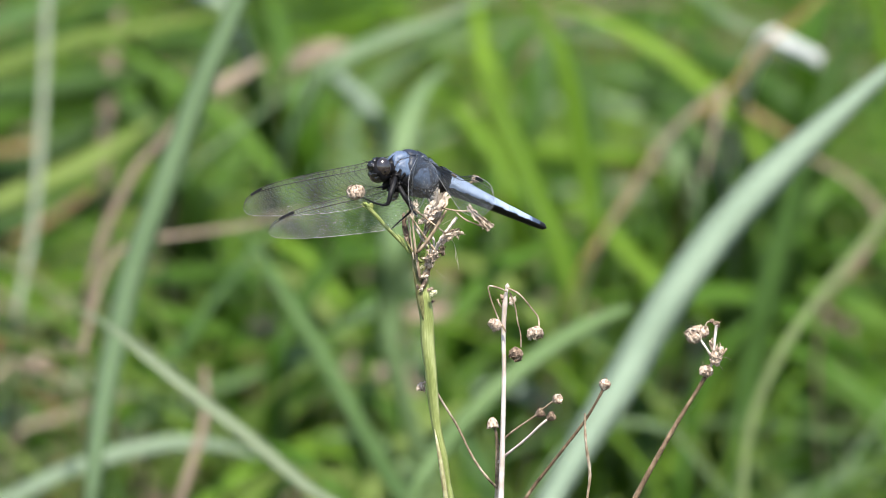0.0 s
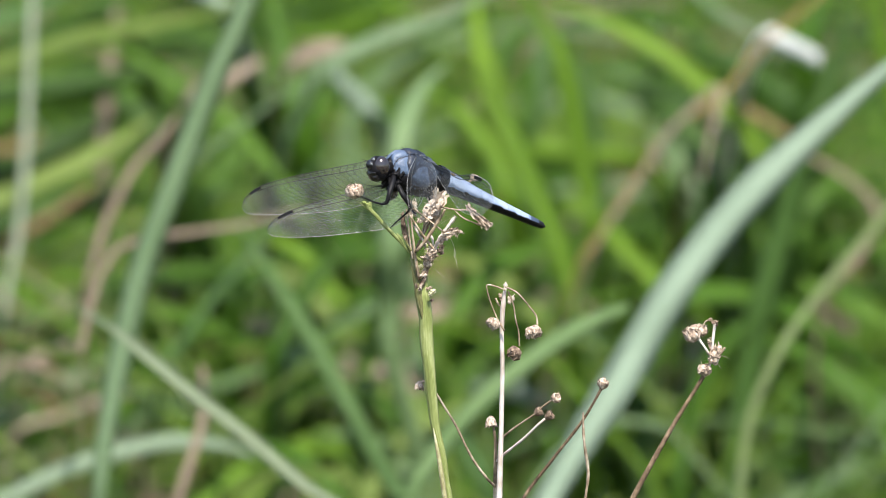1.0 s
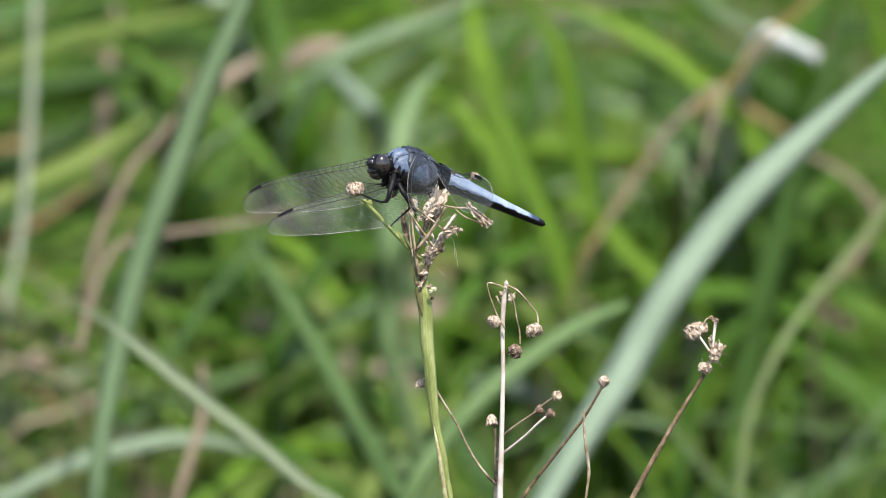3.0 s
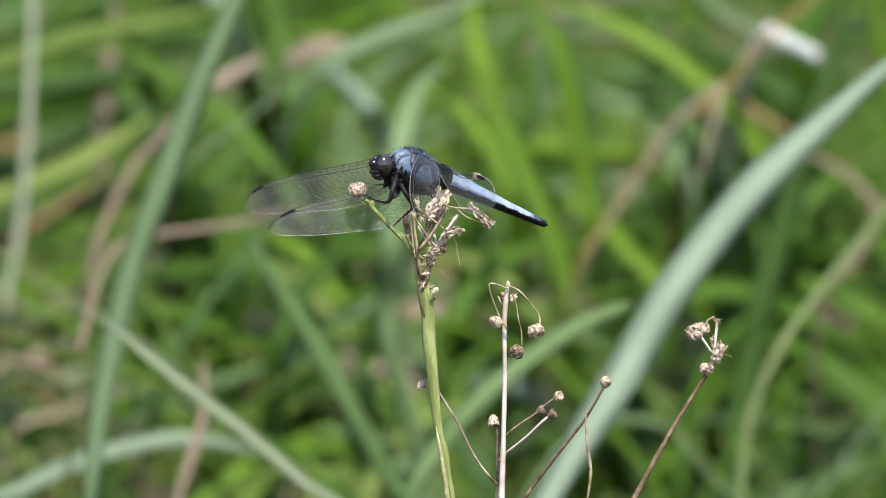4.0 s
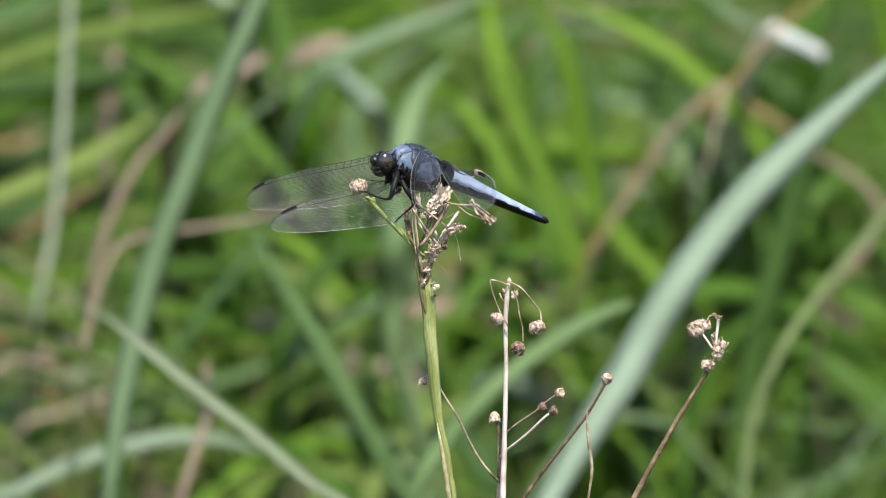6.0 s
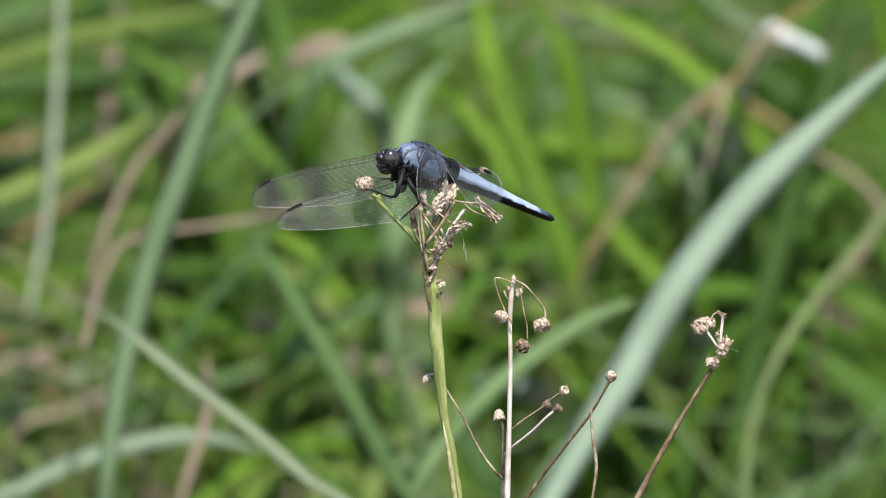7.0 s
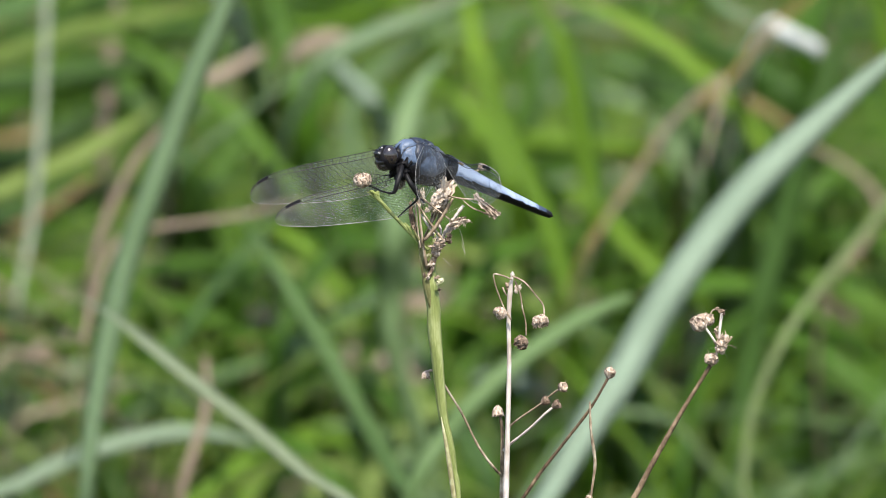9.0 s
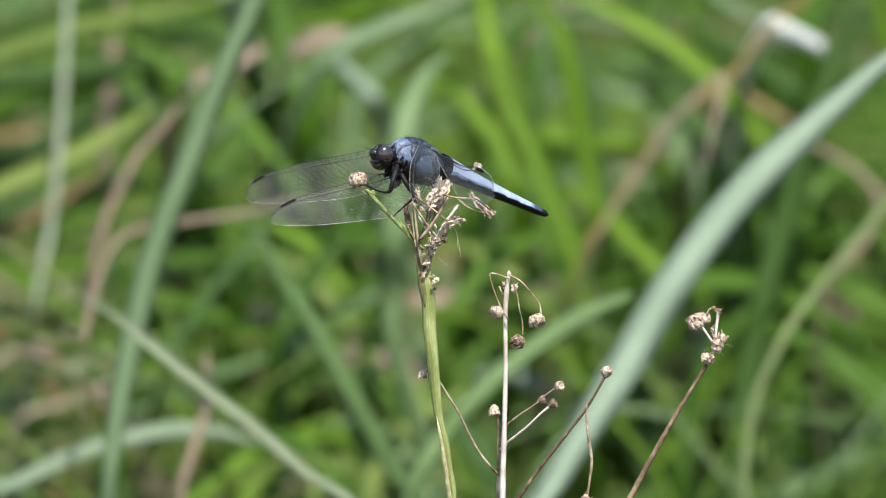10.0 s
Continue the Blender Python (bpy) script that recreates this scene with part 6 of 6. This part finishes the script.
def dragonfly():
    base = (-0.00575, -0.00100, 0.76718)
    t = thing("dragonfly", base, "blue-grey pruinose skimmer dragonfly perched on a dried flower head", "dragonfly")
    # the body's axes: it heads towards the camera's side, nose a little down
    tail, waist = Vector((0.02456, 0.02000, 0.75237)), Vector((-0.00151, 0.00300, 0.76687))
    back = (tail - waist).normalized()
    left = back.cross(Vector((0, 0, 1))).normalized() * -1
    if left.y > 0:
        left = -left
    up = left.cross(back)
    if up.z < 0:
        up = -up

    # abdomen: ten rings, the first two black, then blue with dark sides, the last three black
    length = (tail - waist).length
    stops = [0.0, 0.035, 0.07, 0.23, 0.38, 0.51, 0.64, 0.76, 0.86, 0.94, 1.0]
    highs = [3.2, 3.3, 3.1, 2.42, 2.03, 1.8, 1.55, 1.38, 1.22, 1.08, 0.85]
    wides = [2.6, 2.9, 2.9, 2.6, 2.4, 2.2, 2.0, 1.85, 1.6, 1.3, 0.8]
    for i in range(10):
        bm = bmesh.new()
        rings = []
        for k in range(11):
            j = (k / 9 * 0.965) if k < 10 else 1.0
            s = stops[i] + (stops[i + 1] - stops[i]) * j
            h = (highs[i] + (highs[i + 1] - highs[i]) * j) * (1 + 0.004 * math.sin(math.pi * j))
            w = wides[i] + (wides[i + 1] - wides[i]) * j
            c = waist + back * (length * s) - up * (0.0001 * math.sin(math.pi * s))
            rings.append([bm.verts.new(c + left * (x * 0.001) + up * (z * 0.001)) for x, z in abdomen_ring(h, w)])
        for k, (a, b) in enumerate(zip(rings, rings[1:])):
            s = stops[i] + (stops[i + 1] - stops[i]) * (k + 0.5) / 10
            border = float(np.interp(s, (0.0, 0.2, 0.45, 0.85, 1.0), (0.32, 0.295, 0.270, 0.25, 0.20))) + 0.012 * math.sin(44 * s) + 0.008 * math.sin(97 * s)
            for q in range(72):
                f = bm.faces.new((a[q], a[(q + 1) % 72], b[(q + 1) % 72], b[q]))
                round_by = min(q + 0.5, 71.5 - q) / 72
                # Slot 2: seams and tip, plus painted shading along the ridge and border.
                f.material_index = 1 if round_by > border or round_by < 0.014 else 2 if k == 9 or (i == 7 and k > 6) or round_by < 0.075 + 0.012 * math.sin(31 * s) or round_by > border - 0.05 * (1 - s) else 0
        if i == 9:
            bm.faces.new(rings[-1])
        bmesh.ops.recalc_face_normals(bm, faces=bm.faces)
        if i < 2:
            mats = [BLACK, BLACK, BLACK]
        elif i < 8:
            mats = [BLOOM_PALE, BLACK, BLOOM_SEAM_SHADE]
        elif i < 9:
            mats = [BLOOM_MID, BLACK, BLOOM_DARK]
        else:
            mats = [BLACK, BLACK, BLACK]
        part("abdomen_segment", bm, mats, t, "black segment" if mats[0] is BLACK else "pale blue waxy segment with black sides")
    for s in (-1, 1):
        bm = bmesh.new()
        p = tail - back * 0.0005 + left * (0.0003 * s)
        tube(bm, [p, p + back * 0.0006 + left * (0.0002 * s), p + back * 0.0011], [0.0004, 0.0004, 0.0002], 3, 6)
        part("tail_appendage", bm, BLACK, t)
    bm = bmesh.new()
    p = waist + back * 0.003 + left * 0.0016 + up * 0.0022
    blob(bm, p, (0.0011, 0.0004, 0.0003), turn=Matrix.Rotation(radians(25), 3, "Y"), rough=0.3)
    part("amber_spot", bm, AMBER, t, "small amber patch")

    # thorax: a deep hairy box, with blue plates in front and at the side
    fore = -back
    turn = Matrix((fore, left, up)).transposed()
    chest = Vector((-0.00671, 0.00000, 0.76828))
    bulk = Vector((0.0085, 0.0043, 0.0053))
    centres = [((0.86, 0.34, 0.42), 1), ((0.86, -0.34, 0.42), 1), ((0.70, 0.66, -0.05), 1), ((0.30, 0.78, 0.38), 0), ((0.02, 0.88, -0.10), 3), ((-0.38, 0.80, 0.20), 0),
               ((-0.55, 0.75, -0.25), 2), ((0.42, 0.25, 0.88), 0), ((0.42, -0.40, 0.85), 0), ((0.02, 0.10, 1.0), 0), ((-0.32, 0.12, 0.94), 3), ((-0.60, 0.15, 0.78), 0), ((-0.9, 0.3, 0.3), 2),
               ((0.45, 0.6, -0.6), 2), ((-0.2, 0.6, -0.75), 2), ((0.95, 0.1, -0.3), 2), ((0.0, -0.9, 0.1), 0), ((0.2, -0.1, -1.0), 2), ((-0.8, 0.0, -0.6), 2), ((0.7, -0.6, -0.1), 0), ((-0.6, -0.7, 0.2), 0)]
    centres = [(Vector(c).normalized(), k) for c, k in centres]

    def hull(u):
        return chest + turn @ Vector((u.x * bulk.x, u.y * bulk.y * (1 - 0.22 * max(0, u.z)), u.z * bulk.z * (1.0 + 0.10 * u.x)))
    bm = bmesh.new()
    for v in bmesh.ops.create_icosphere(bm, subdivisions=4, radius=1.0)["verts"]:
        v.co = hull(v.co.normalized() * 0.965)
    part("thorax", bm, BLOOM_DARK, t, "dark hairy thorax")
    ball = bmesh.new()
    bmesh.ops.create_icosphere(ball, subdivisions=6, radius=1.0)
    ball.verts.ensure_lookup_table()
    shift = {}
    for v in ball.verts:
        u = v.co.normalized()
        w = u + 0.12 * Vector((noise.noise(u * 2.2), noise.noise(u * 2.2 + Vector((7, 0, 0))), noise.noise(u * 2.2 + Vector((0, 9, 0)))))
        d = sorted((Vector((w.x - c.x, w.y - c.y, 0.6 * (w.z - c.z))).length, i) for i, (c, _) in enumerate(centres))
        shift[v.index] = (d[0][1], d[1][0] - d[0][0], u)
    for number, (c, k) in enumerate(centres):
        bm = bmesh.new()
        twin = {}
        for f in ball.faces:
            if all(shift[v.index][0] == number and shift[v.index][1] > 0.010 for v in f.verts):
                corner = []
                for v in f.verts:
                    if v.index not in twin:
                        gap, u = shift[v.index][1], shift[v.index][2]
                        twin[v.index] = bm.verts.new(hull(u * (0.955 + 0.075 * min(1.0, gap / 0.22) ** 0.5 + 0.012 * noise.noise(u * 9))))
                    corner.append(twin[v.index])
                bm.faces.new(corner)
        if len(bm.faces):
            part("thorax_plate", bm, (BLOOM_DARK, BLOOM, BLACK, BLOOM_MID)[k], t, ("dark plate with thin bloom", "blue waxy plate", "", "plate with dull blue bloom")[k])
    ball.free()
    bm = bmesh.new()
    blob(bm, Vector((-0.01165, -0.00330, 0.76850)), (0.0022, 0.0030, 0.0039), turn, 0.45, 4.0, 5)
    part("pronotum", bm, BLACK, t, "short black bristly collar behind the head")
    bm = bmesh.new()
    for _ in range(420):
        u = Vector((rng.uniform(-0.6, 1.0), rng.uniform(-0.9, 1.0), rng.uniform(-1, 0.9))).normalized()
        root = hull(u)
        way = (turn @ u + Vector((rng.uniform(-.4, .4), rng.uniform(-.4, .4), rng.uniform(-.4, .4)))).normalized()
        tube(bm, [root, root + way * 0.0004, root + way * 0.0009], [0.00003, 0.00002, 0.00001], 1, 3)
    part("bristles", bm, BLACK, t, "fine dark bristles")

    # head
    skull = Vector((-0.01543, -0.00600, 0.77040))
    nose = (Vector((-0.86, -0.45, -0.12))).normalized()
    cheek = nose.cross(Vector((0, 0, 1))).normalized()
    if cheek.y > 0:
        cheek = -cheek
    crown = cheek.cross(nose)
    if crown.z < 0:
        crown = -crown
    face = Matrix((nose, cheek, crown)).transposed()
    bm = bmesh.new()
    blob(bm, skull + face @ Vector((-0.0002, 0, -0.0001)), (0.0027, 0.0029, 0.0031), face, 0.10, 3.0, 4)
    head = part("head", bm, BLACK, t, "glossy black head")
    for at, size in (((0.0016, 0.0005, 0.0011), (0.0011, 0.0010, 0.0011)), ((0.0016, -0.0006, 0.0011), (0.0011, 0.0010, 0.0011)), ((0.0011, 0.0, -0.0010), (0.0016, 0.0020, 0.0019)), ((0.0007, 0.0, -0.0019), (0.0015, 0.0019, 0.0013)), ((0.0008, 0.0, 0.0023), (0.0007, 0.0008, 0.0007))):
        bm = bmesh.new()
        blob(bm, skull + face @ Vector(at), size, face, 0.18, 3.0, 4)
        part("face_plate", bm, FACE, head)
    for s in (1, -1):
        bm = bmesh.new()
        blob(bm, skull + face @ Vector((-0.0004, 0.0015 * s, 0.0005 if s > 0 else 0.0002)), (0.0020, 0.0016, 0.0025), face, 0.0, 1.0, 4)
        part("eye", bm, EYE, head, "large dark brown compound eye")
        bm = bmesh.new()
        p = skull + face @ Vector((0.0020, 0.0005 * s, 0.0018))
        tube(bm, [p, p + face @ Vector((0.0008, 0.0006 * s, 0.0006)), p + face @ Vector((0.0016, 0.0014 * s, 0.0010))], [0.0001, 0.00006, 0.00003], 3, 5)
        part("antenna", bm, BLACK, head)
    bm = bmesh.new()
    tube(bm, [skull - nose * 0.0012, Vector((-0.01148, -0.00300, 0.76996)), Vector((-0.00985, -0.00200, 0.76926))], [0.0015, 0.0018, 0.0026], 4, 12, 0.0, 0.25)
    part("neck", bm, BLACK, t)

    for at in ((0.30, 0.62, 0.80), (0.05, 0.60, 0.86), (-0.25, 0.62, 0.84), (-0.55, 0.58, 0.74), (0.30, -0.62, 0.80), (0.05, -0.60, 0.86), (-0.25, -0.62, 0.84), (-0.55, -0.58, 0.74)):
        bm = bmesh.new()
        u = Vector(at).normalized()
        for k in range(5):
            blob(bm, hull(u + Vector((rng.uniform(-.14, .14), rng.uniform(-.10, .10), rng.uniform(-.06, .05)))), (rng.uniform(0.0003, 0.0009), 0.0004, rng.uniform(0.0002, 0.0004)), turn, 0.8, 2.5, 3)
        part("wing_joint", bm, JOINT, t, "knobbly dark wing joint")

    # legs
    legs = [
        [(-0.01147, -0.00500, 0.76860), (-0.01187, -0.00800, 0.76738), (-0.01268, -0.01000, 0.76478), (-0.01323, -0.01000, 0.76285), (-0.01364, -0.01000, 0.76244), (-0.01432, -0.01000, 0.76230), (-0.01583, -0.00900, 0.76243), (-0.01789, -0.00600, 0.76281), (-0.01954, -0.00500, 0.76335)],
        [(-0.01149, -0.00200, 0.76677), (-0.01285, -0.00400, 0.76624), (-0.01449, -0.00400, 0.76569), (-0.01667, -0.00400, 0.76583), (-0.01900, -0.00400, 0.76610)],
        [(-0.01093, -0.00500, 0.76666), (-0.00928, -0.00700, 0.76392), (-0.00779, -0.00600, 0.76129), (-0.00765, -0.00600, 0.76074), (-0.00848, -0.00400, 0.75919), (-0.01066, -0.00400, 0.75726), (-0.01258, -0.00400, 0.75546)],
        [(-0.00931, 0.00000, 0.76426), (-0.00822, 0.00100, 0.76218), (-0.00685, 0.00100, 0.76024), (-0.00630, 0.00100, 0.75830), (-0.00671, 0.00100, 0.75664)],
        [(-0.00480, -0.00150, 0.76450), (-0.00320, -0.00050, 0.76260), (-0.00270, 0.00000, 0.76000), (-0.00330, 0.00050, 0.75780), (-0.00360, 0.00050, 0.75640)],
        [(-0.00493, 0.00300, 0.76285), (-0.00329, 0.00400, 0.76173), (-0.00274, 0.00300, 0.75994), (-0.00219, 0.00200, 0.75843)],
    ]
    thick = [0.00066, 0.00024, 0.00058, 0.00032, 0.00022, 0.00035]
    for pts, r in zip(legs, thick):
        bm = bmesh.new()
        line = tube(bm, pts, [r, r * 1.05, r * 0.9, r * 0.75, r * 0.45, r * 0.30, r * 0.2], 6, 8, 0.0, 0.12)
        for p in line[len(line) // 3::2]:
            for _ in range(2):
                way = Vector((rng.uniform(-1, 1), rng.uniform(-1, 1), rng.uniform(-1, 0.3))).normalized()
                tube(bm, [p, p + way * 0.0006, p + way * 0.0012], [0.00006, 0.00004, 0.00001], 1, 3)
        part("leg", bm, LEG, t)

    # wings: each between a front edge and a rear edge, running from root to tip
    def wing(front, rear, stigma, label, membrane, edge=VEIN_DARK, camber=0.0004):
        f, r = curve(front, 8), curve(rear, 8)
        n, m = 44, 9
        pick = lambda line, s: line[min(int(s * (len(line) - 1)), len(line) - 2)].lerp(line[min(int(s * (len(line) - 1)), len(line) - 2) + 1], s * (len(line) - 1) - min(int(s * (len(line) - 1)), len(line) - 2))
        across = (pick(f, 0.5) - pick(f, 0.1)).cross(pick(r, 0.5) - pick(f, 0.5)).normalized()

        def place(s, q):
            a, b = pick(f, s), pick(r, s)
            return a.lerp(b, q) + across * (camber * math.sin(math.pi * q) + 0.00012 * math.sin(q * 25) * (1 - q))
        bm = bmesh.new()
        uv = bm.loops.layers.uv.new("UVMap")
        rows = [[bm.verts.new(place(i / n, j / m)) for j in range(m + 1)] for i in range(n + 1)]
        for i in range(n):
            for j in range(m):
                face = bm.faces.new((rows[i][j], rows[i + 1][j], rows[i + 1][j + 1], rows[i][j + 1]))
                for loop, (a, b) in zip(face.loops, ((i, j), (i + 1, j), (i + 1, j + 1), (i, j + 1))):
                    loop[uv].uv = (a / n, b / m)
        bmesh.ops.remove_doubles(bm, verts=bm.verts, dist=1e-6)
        w = part("wing", bm, membrane, t, label)
        fine = 0.6 if membrane is WING_NEAR else 1.0
        veins = [(0.0, 0.0, 0.0, 1.0, 0.00009), (0.08, 0.04, 0.0, 0.5, 0.00006), (0.15, 0.085, 0.0, 0.95, 0.00012), (0.20, 0.16, 0.0, 0.92, 0.00003), (0.24, 0.30, 0.0, 0.86, 0.00003),
                 (0.29, 0.52, 0.0, 0.76, 0.00003), (0.34, 0.74, 0.0, 0.64, 0.00003), (0.39, 0.90, 0.0, 0.52, 0.00003), (0.44, 0.98, 0.0, 0.40, 0.00003), (0.55, 1.0, 0.0, 0.26, 0.00003), (1.0, 1.0, 0.05, 1.0, 0.00008)]
        if membrane is WING_NEAR:
            veins = [v for v in veins if v[0] in (0.0, 0.15, 1.0)]
        rim = 0.5 if membrane in (WING_NEAR, WING_NEAR_REAR) else 1.0
        veins = [(a, b, c, d, rad * fine * (rim if a == 1.0 else 1.0)) for a, b, c, d, rad in veins]
        if membrane is WING_NEAR_REAR:
            veins.append((0.0, 0.0, 0.0, 0.52, 0.00013))
        for q0, q1, s0, s1, rad in veins:
            bm = bmesh.new()
            pts = [place(s0 + (s1 - s0) * k / 14, q0 + (q1 - q0) * (k / 14) ** 1.7) for k in range(15)]
            tube(bm, pts, [rad, rad, rad * 0.7], 2, 5)
            part("vein", bm, VEIN_GLEAM if q0 == 1.0 else edge if q0 == 0.0 and s1 == 1.0 else VEIN_DARK, w)
        if membrane is not WING_NEAR:
            # the knot half-way along the front edge, and the cross-veins of the two front cells
            bm = bmesh.new()
            for k in range(34):
                s = 0.06 + 0.60 * k / 33
                tube(bm, [place(s, 0.0), place(s + 0.004, 0.05), place(s + 0.006, 0.09)], [0.00003, 0.00002, 0.00002], 1, 4)
            tube(bm, [place(0.47, 0.0), place(0.475, 0.07), place(0.482, 0.14)], [0.00011, 0.00008, 0.00005], 2, 5)
            part("cross_veins", bm, VEIN_DARK, w, "short dark cross-veins")
        bm = bmesh.new()
        s0, s1 = stigma
        for lift in (0.00012, -0.00012):
            vs = [[bm.verts.new(place(s0 + (s1 - s0) * i / 6, 0.09 * j) + across * lift) for j in (0, 1)] for i in range(7)]
            for a, b in zip(vs, vs[1:]):
                bm.faces.new((a[0], b[0], b[1], a[1]))
        part("wing_spot", bm, BLACK, w, "black wing spot near the tip")
        return w

    # far front wing, far rear wing, near front wing, near rear wing
    wing([(-0.00630, 0.00200, 0.77250), (-0.01288, 0.00400, 0.77215), (-0.01974, 0.00500, 0.77018), (-0.03074, 0.00700, 0.76766), (-0.04036, 0.00800, 0.76516), (-0.04505, 0.00900, 0.76321), (-0.04780, 0.00900, 0.76099), (-0.04850, 0.00900, 0.75876)],
         [(-0.00575, 0.00200, 0.76978), (-0.01151, 0.00300, 0.76424), (-0.01975, 0.00400, 0.75979), (-0.02937, 0.00600, 0.75782), (-0.03901, 0.00800, 0.75697), (-0.04521, 0.00900, 0.75682), (-0.04754, 0.00900, 0.75723), (-0.04836, 0.00900, 0.75821)], (0.68, 0.79), "clear far front wing with a net of dark veins", WING_FRONT)
    wing([(-0.00329, 0.00200, 0.77034), (-0.01013, 0.00100, 0.76688), (-0.01834, 0.00000, 0.76440), (-0.02656, 0.00000, 0.76219), (-0.03478, 0.00000, 0.75984), (-0.03889, 0.00000, 0.75804), (-0.04136, 0.00000, 0.75623), (-0.04232, 0.00000, 0.75430)],
         [(-0.00274, 0.00200, 0.76840), (-0.00575, 0.00100, 0.75969), (-0.01150, 0.00000, 0.75540), (-0.01972, 0.00000, 0.75388), (-0.03068, 0.00000, 0.75277), (-0.03753, 0.00000, 0.75263), (-0.04082, 0.00000, 0.75291), (-0.04205, 0.00000, 0.75360)], (0.62, 0.76), "clear far rear wing with worn speckled edge", WING_REAR)
    front_near = wing([(-0.00629, -0.00300, 0.77272), (-0.00708, -0.01200, 0.77238), (-0.00814, -0.02200, 0.77068), (-0.00822, -0.03000, 0.76690), (-0.00732, -0.03500, 0.76430), (-0.00540, -0.03800, 0.76330)],
         [(-0.00519, -0.00300, 0.77217), (-0.00272, -0.01200, 0.77265), (-0.00136, -0.02200, 0.77137), (-0.00130, -0.03000, 0.76830), (-0.00230, -0.03500, 0.76540), (-0.00480, -0.03800, 0.76335)], (0.80, 0.90), "clear near front wing held forward", WING_NEAR, VEIN_GLEAM)
    rear_near = wing([(-0.00215, -0.00300, 0.77096), (0.00139, -0.01200, 0.77089), (0.00451, -0.01900, 0.77055), (0.00693, -0.02400, 0.77142), (0.00962, -0.03000, 0.77148), (0.01162, -0.03500, 0.77031), (0.01229, -0.03700, 0.76747)],
         [(-0.00187, -0.00300, 0.76944), (0.00071, -0.01200, 0.76635), (0.00261, -0.01900, 0.76450), (0.00436, -0.02400, 0.76292), (0.00665, -0.03000, 0.76273), (0.00947, -0.03500, 0.76334), (0.01175, -0.03700, 0.76569)], (0.56, 0.66), "clear near rear wing held forward", WING_NEAR_REAR, VEIN_GLEAM)
    return t, (head, skull - Vector(base), cheek), (front_near, Vector((-0.00574, -0.00300, 0.77245)) - Vector(base), back), (rear_near, Vector((-0.00205, -0.00300, 0.77010)) - Vector(base), back)


insect, *joints = dragonfly()


# ---- what moves ----
def motions():
    # the perch bends a little in the breeze and carries the insect: seconds, millimetres at the insect's height
    still, foot = insect.matrix_basis.copy(), perch.matrix_basis.copy()
    bend = [(0, 0.00), (0.5, 0.04), (1, 0.12), (1.5, 0.07), (2, 0.21), (2.5, 0.01), (4, 0.13), (4.5, -0.14), (5, 0.14), (5.5, 0.00), (7, 0.46), (7.5, 0.17), (8, 0.33), (8.5, 0.27), (9, 0.38), (9.5, 0.20), (10, 0.08)]

    def tilt(mm):
        return foot @ Matrix.Rotation(mm / 790.0, 4, "Y") @ foot.inverted()
    walk(perch, [(t, tilt(mm) @ foot) for t, mm in bend])
    walk(insect, [(t, tilt(mm) @ still) for t, mm in bend])
    # the head lifts for a moment and the near wings dip: seconds, degrees
    for (piece, hinge, axis), turns in zip(joints, (HEAD_LIFT, FRONT_DIP, REAR_DIP)):
        rest = piece.matrix_basis.copy()
        walk(piece, [(t, Matrix.Translation(hinge) @ Matrix.Rotation(radians(a), 4, axis) @ Matrix.Translation(-hinge) @ rest) for t, a in turns])
    # four blades swing in the wind: seconds, centimetres at the height of the view
    for blade, swing in ((thin_blade, THIN_SWING), (swaying_blade, BLADE_SWING), (lime_blade, LIME_SWING), (arched_blade, LIME_SWING)):
        rest = blade.matrix_basis.copy()
        walk(blade, [(t, rest @ Matrix.Rotation(cm / 78.0, 4, "Y")) for t, cm in swing])


HEAD_LIFT = [(0, 0), (0.5, 0), (0.9, 0), (1.0, 0), (1.1, 18), (1.2, 18), (1.3, 4), (1.4, 0), (1.5, 0), (2.5, 0), (5, 0), (7.5, 0), (10, 0)]
FRONT_DIP = [(0, 0), (8.5, 0), (9.0, -0.4), (9.4, -0.2), (9.6, 0.5), (10, 0.8)]
REAR_DIP = [(0, 0), (1.2, 0), (1.4, 0.4), (2.5, 0.4), (5.0, 0.2), (7.5, 0.4), (9.0, 0), (9.4, 0), (9.6, 1.4), (10, 1.8)]
THIN_SWING = [(0, 0.0), (0.5, 0.05), (1.0, -0.45), (1.5, -0.3), (2.0, -0.3), (2.5, -0.27), (4.0, -0.4), (4.5, -0.4), (5.0, 0.8), (5.5, 0.75), (7.0, 0.45), (7.5, 0.18), (8.0, 0.15), (8.5, 0.0), (9.0, 0.0), (9.5, 0.75), (10.0, 0.68)]
BLADE_SWING = [(0, 0.0), (0.5, 0.1), (1.0, 0.33), (1.5, 0.1), (2.0, 0.1), (2.5, 0.3), (4.0, 0.0), (4.5, -0.05), (5.0, -0.1), (5.5, 0.62), (7.0, 0.4), (7.5, 0.3), (8.0, 0.1), (8.5, 0.4), (9.0, -0.25), (9.5, 0.2), (10.0, 0.58)]
LIME_SWING = [(0, 0.0), (1.0, 0.0), (2.0, 0.05), (2.5, -0.03), (4.0, -0.12), (4.5, -0.05), (5.0, 0.25), (5.5, 0.42), (7.0, 0.1), (7.5, 0.2), (8.0, 0.0), (8.5, 0.05), (9.0, -0.3), (9.5, -0.2), (10.0, 0.2)]
motions()
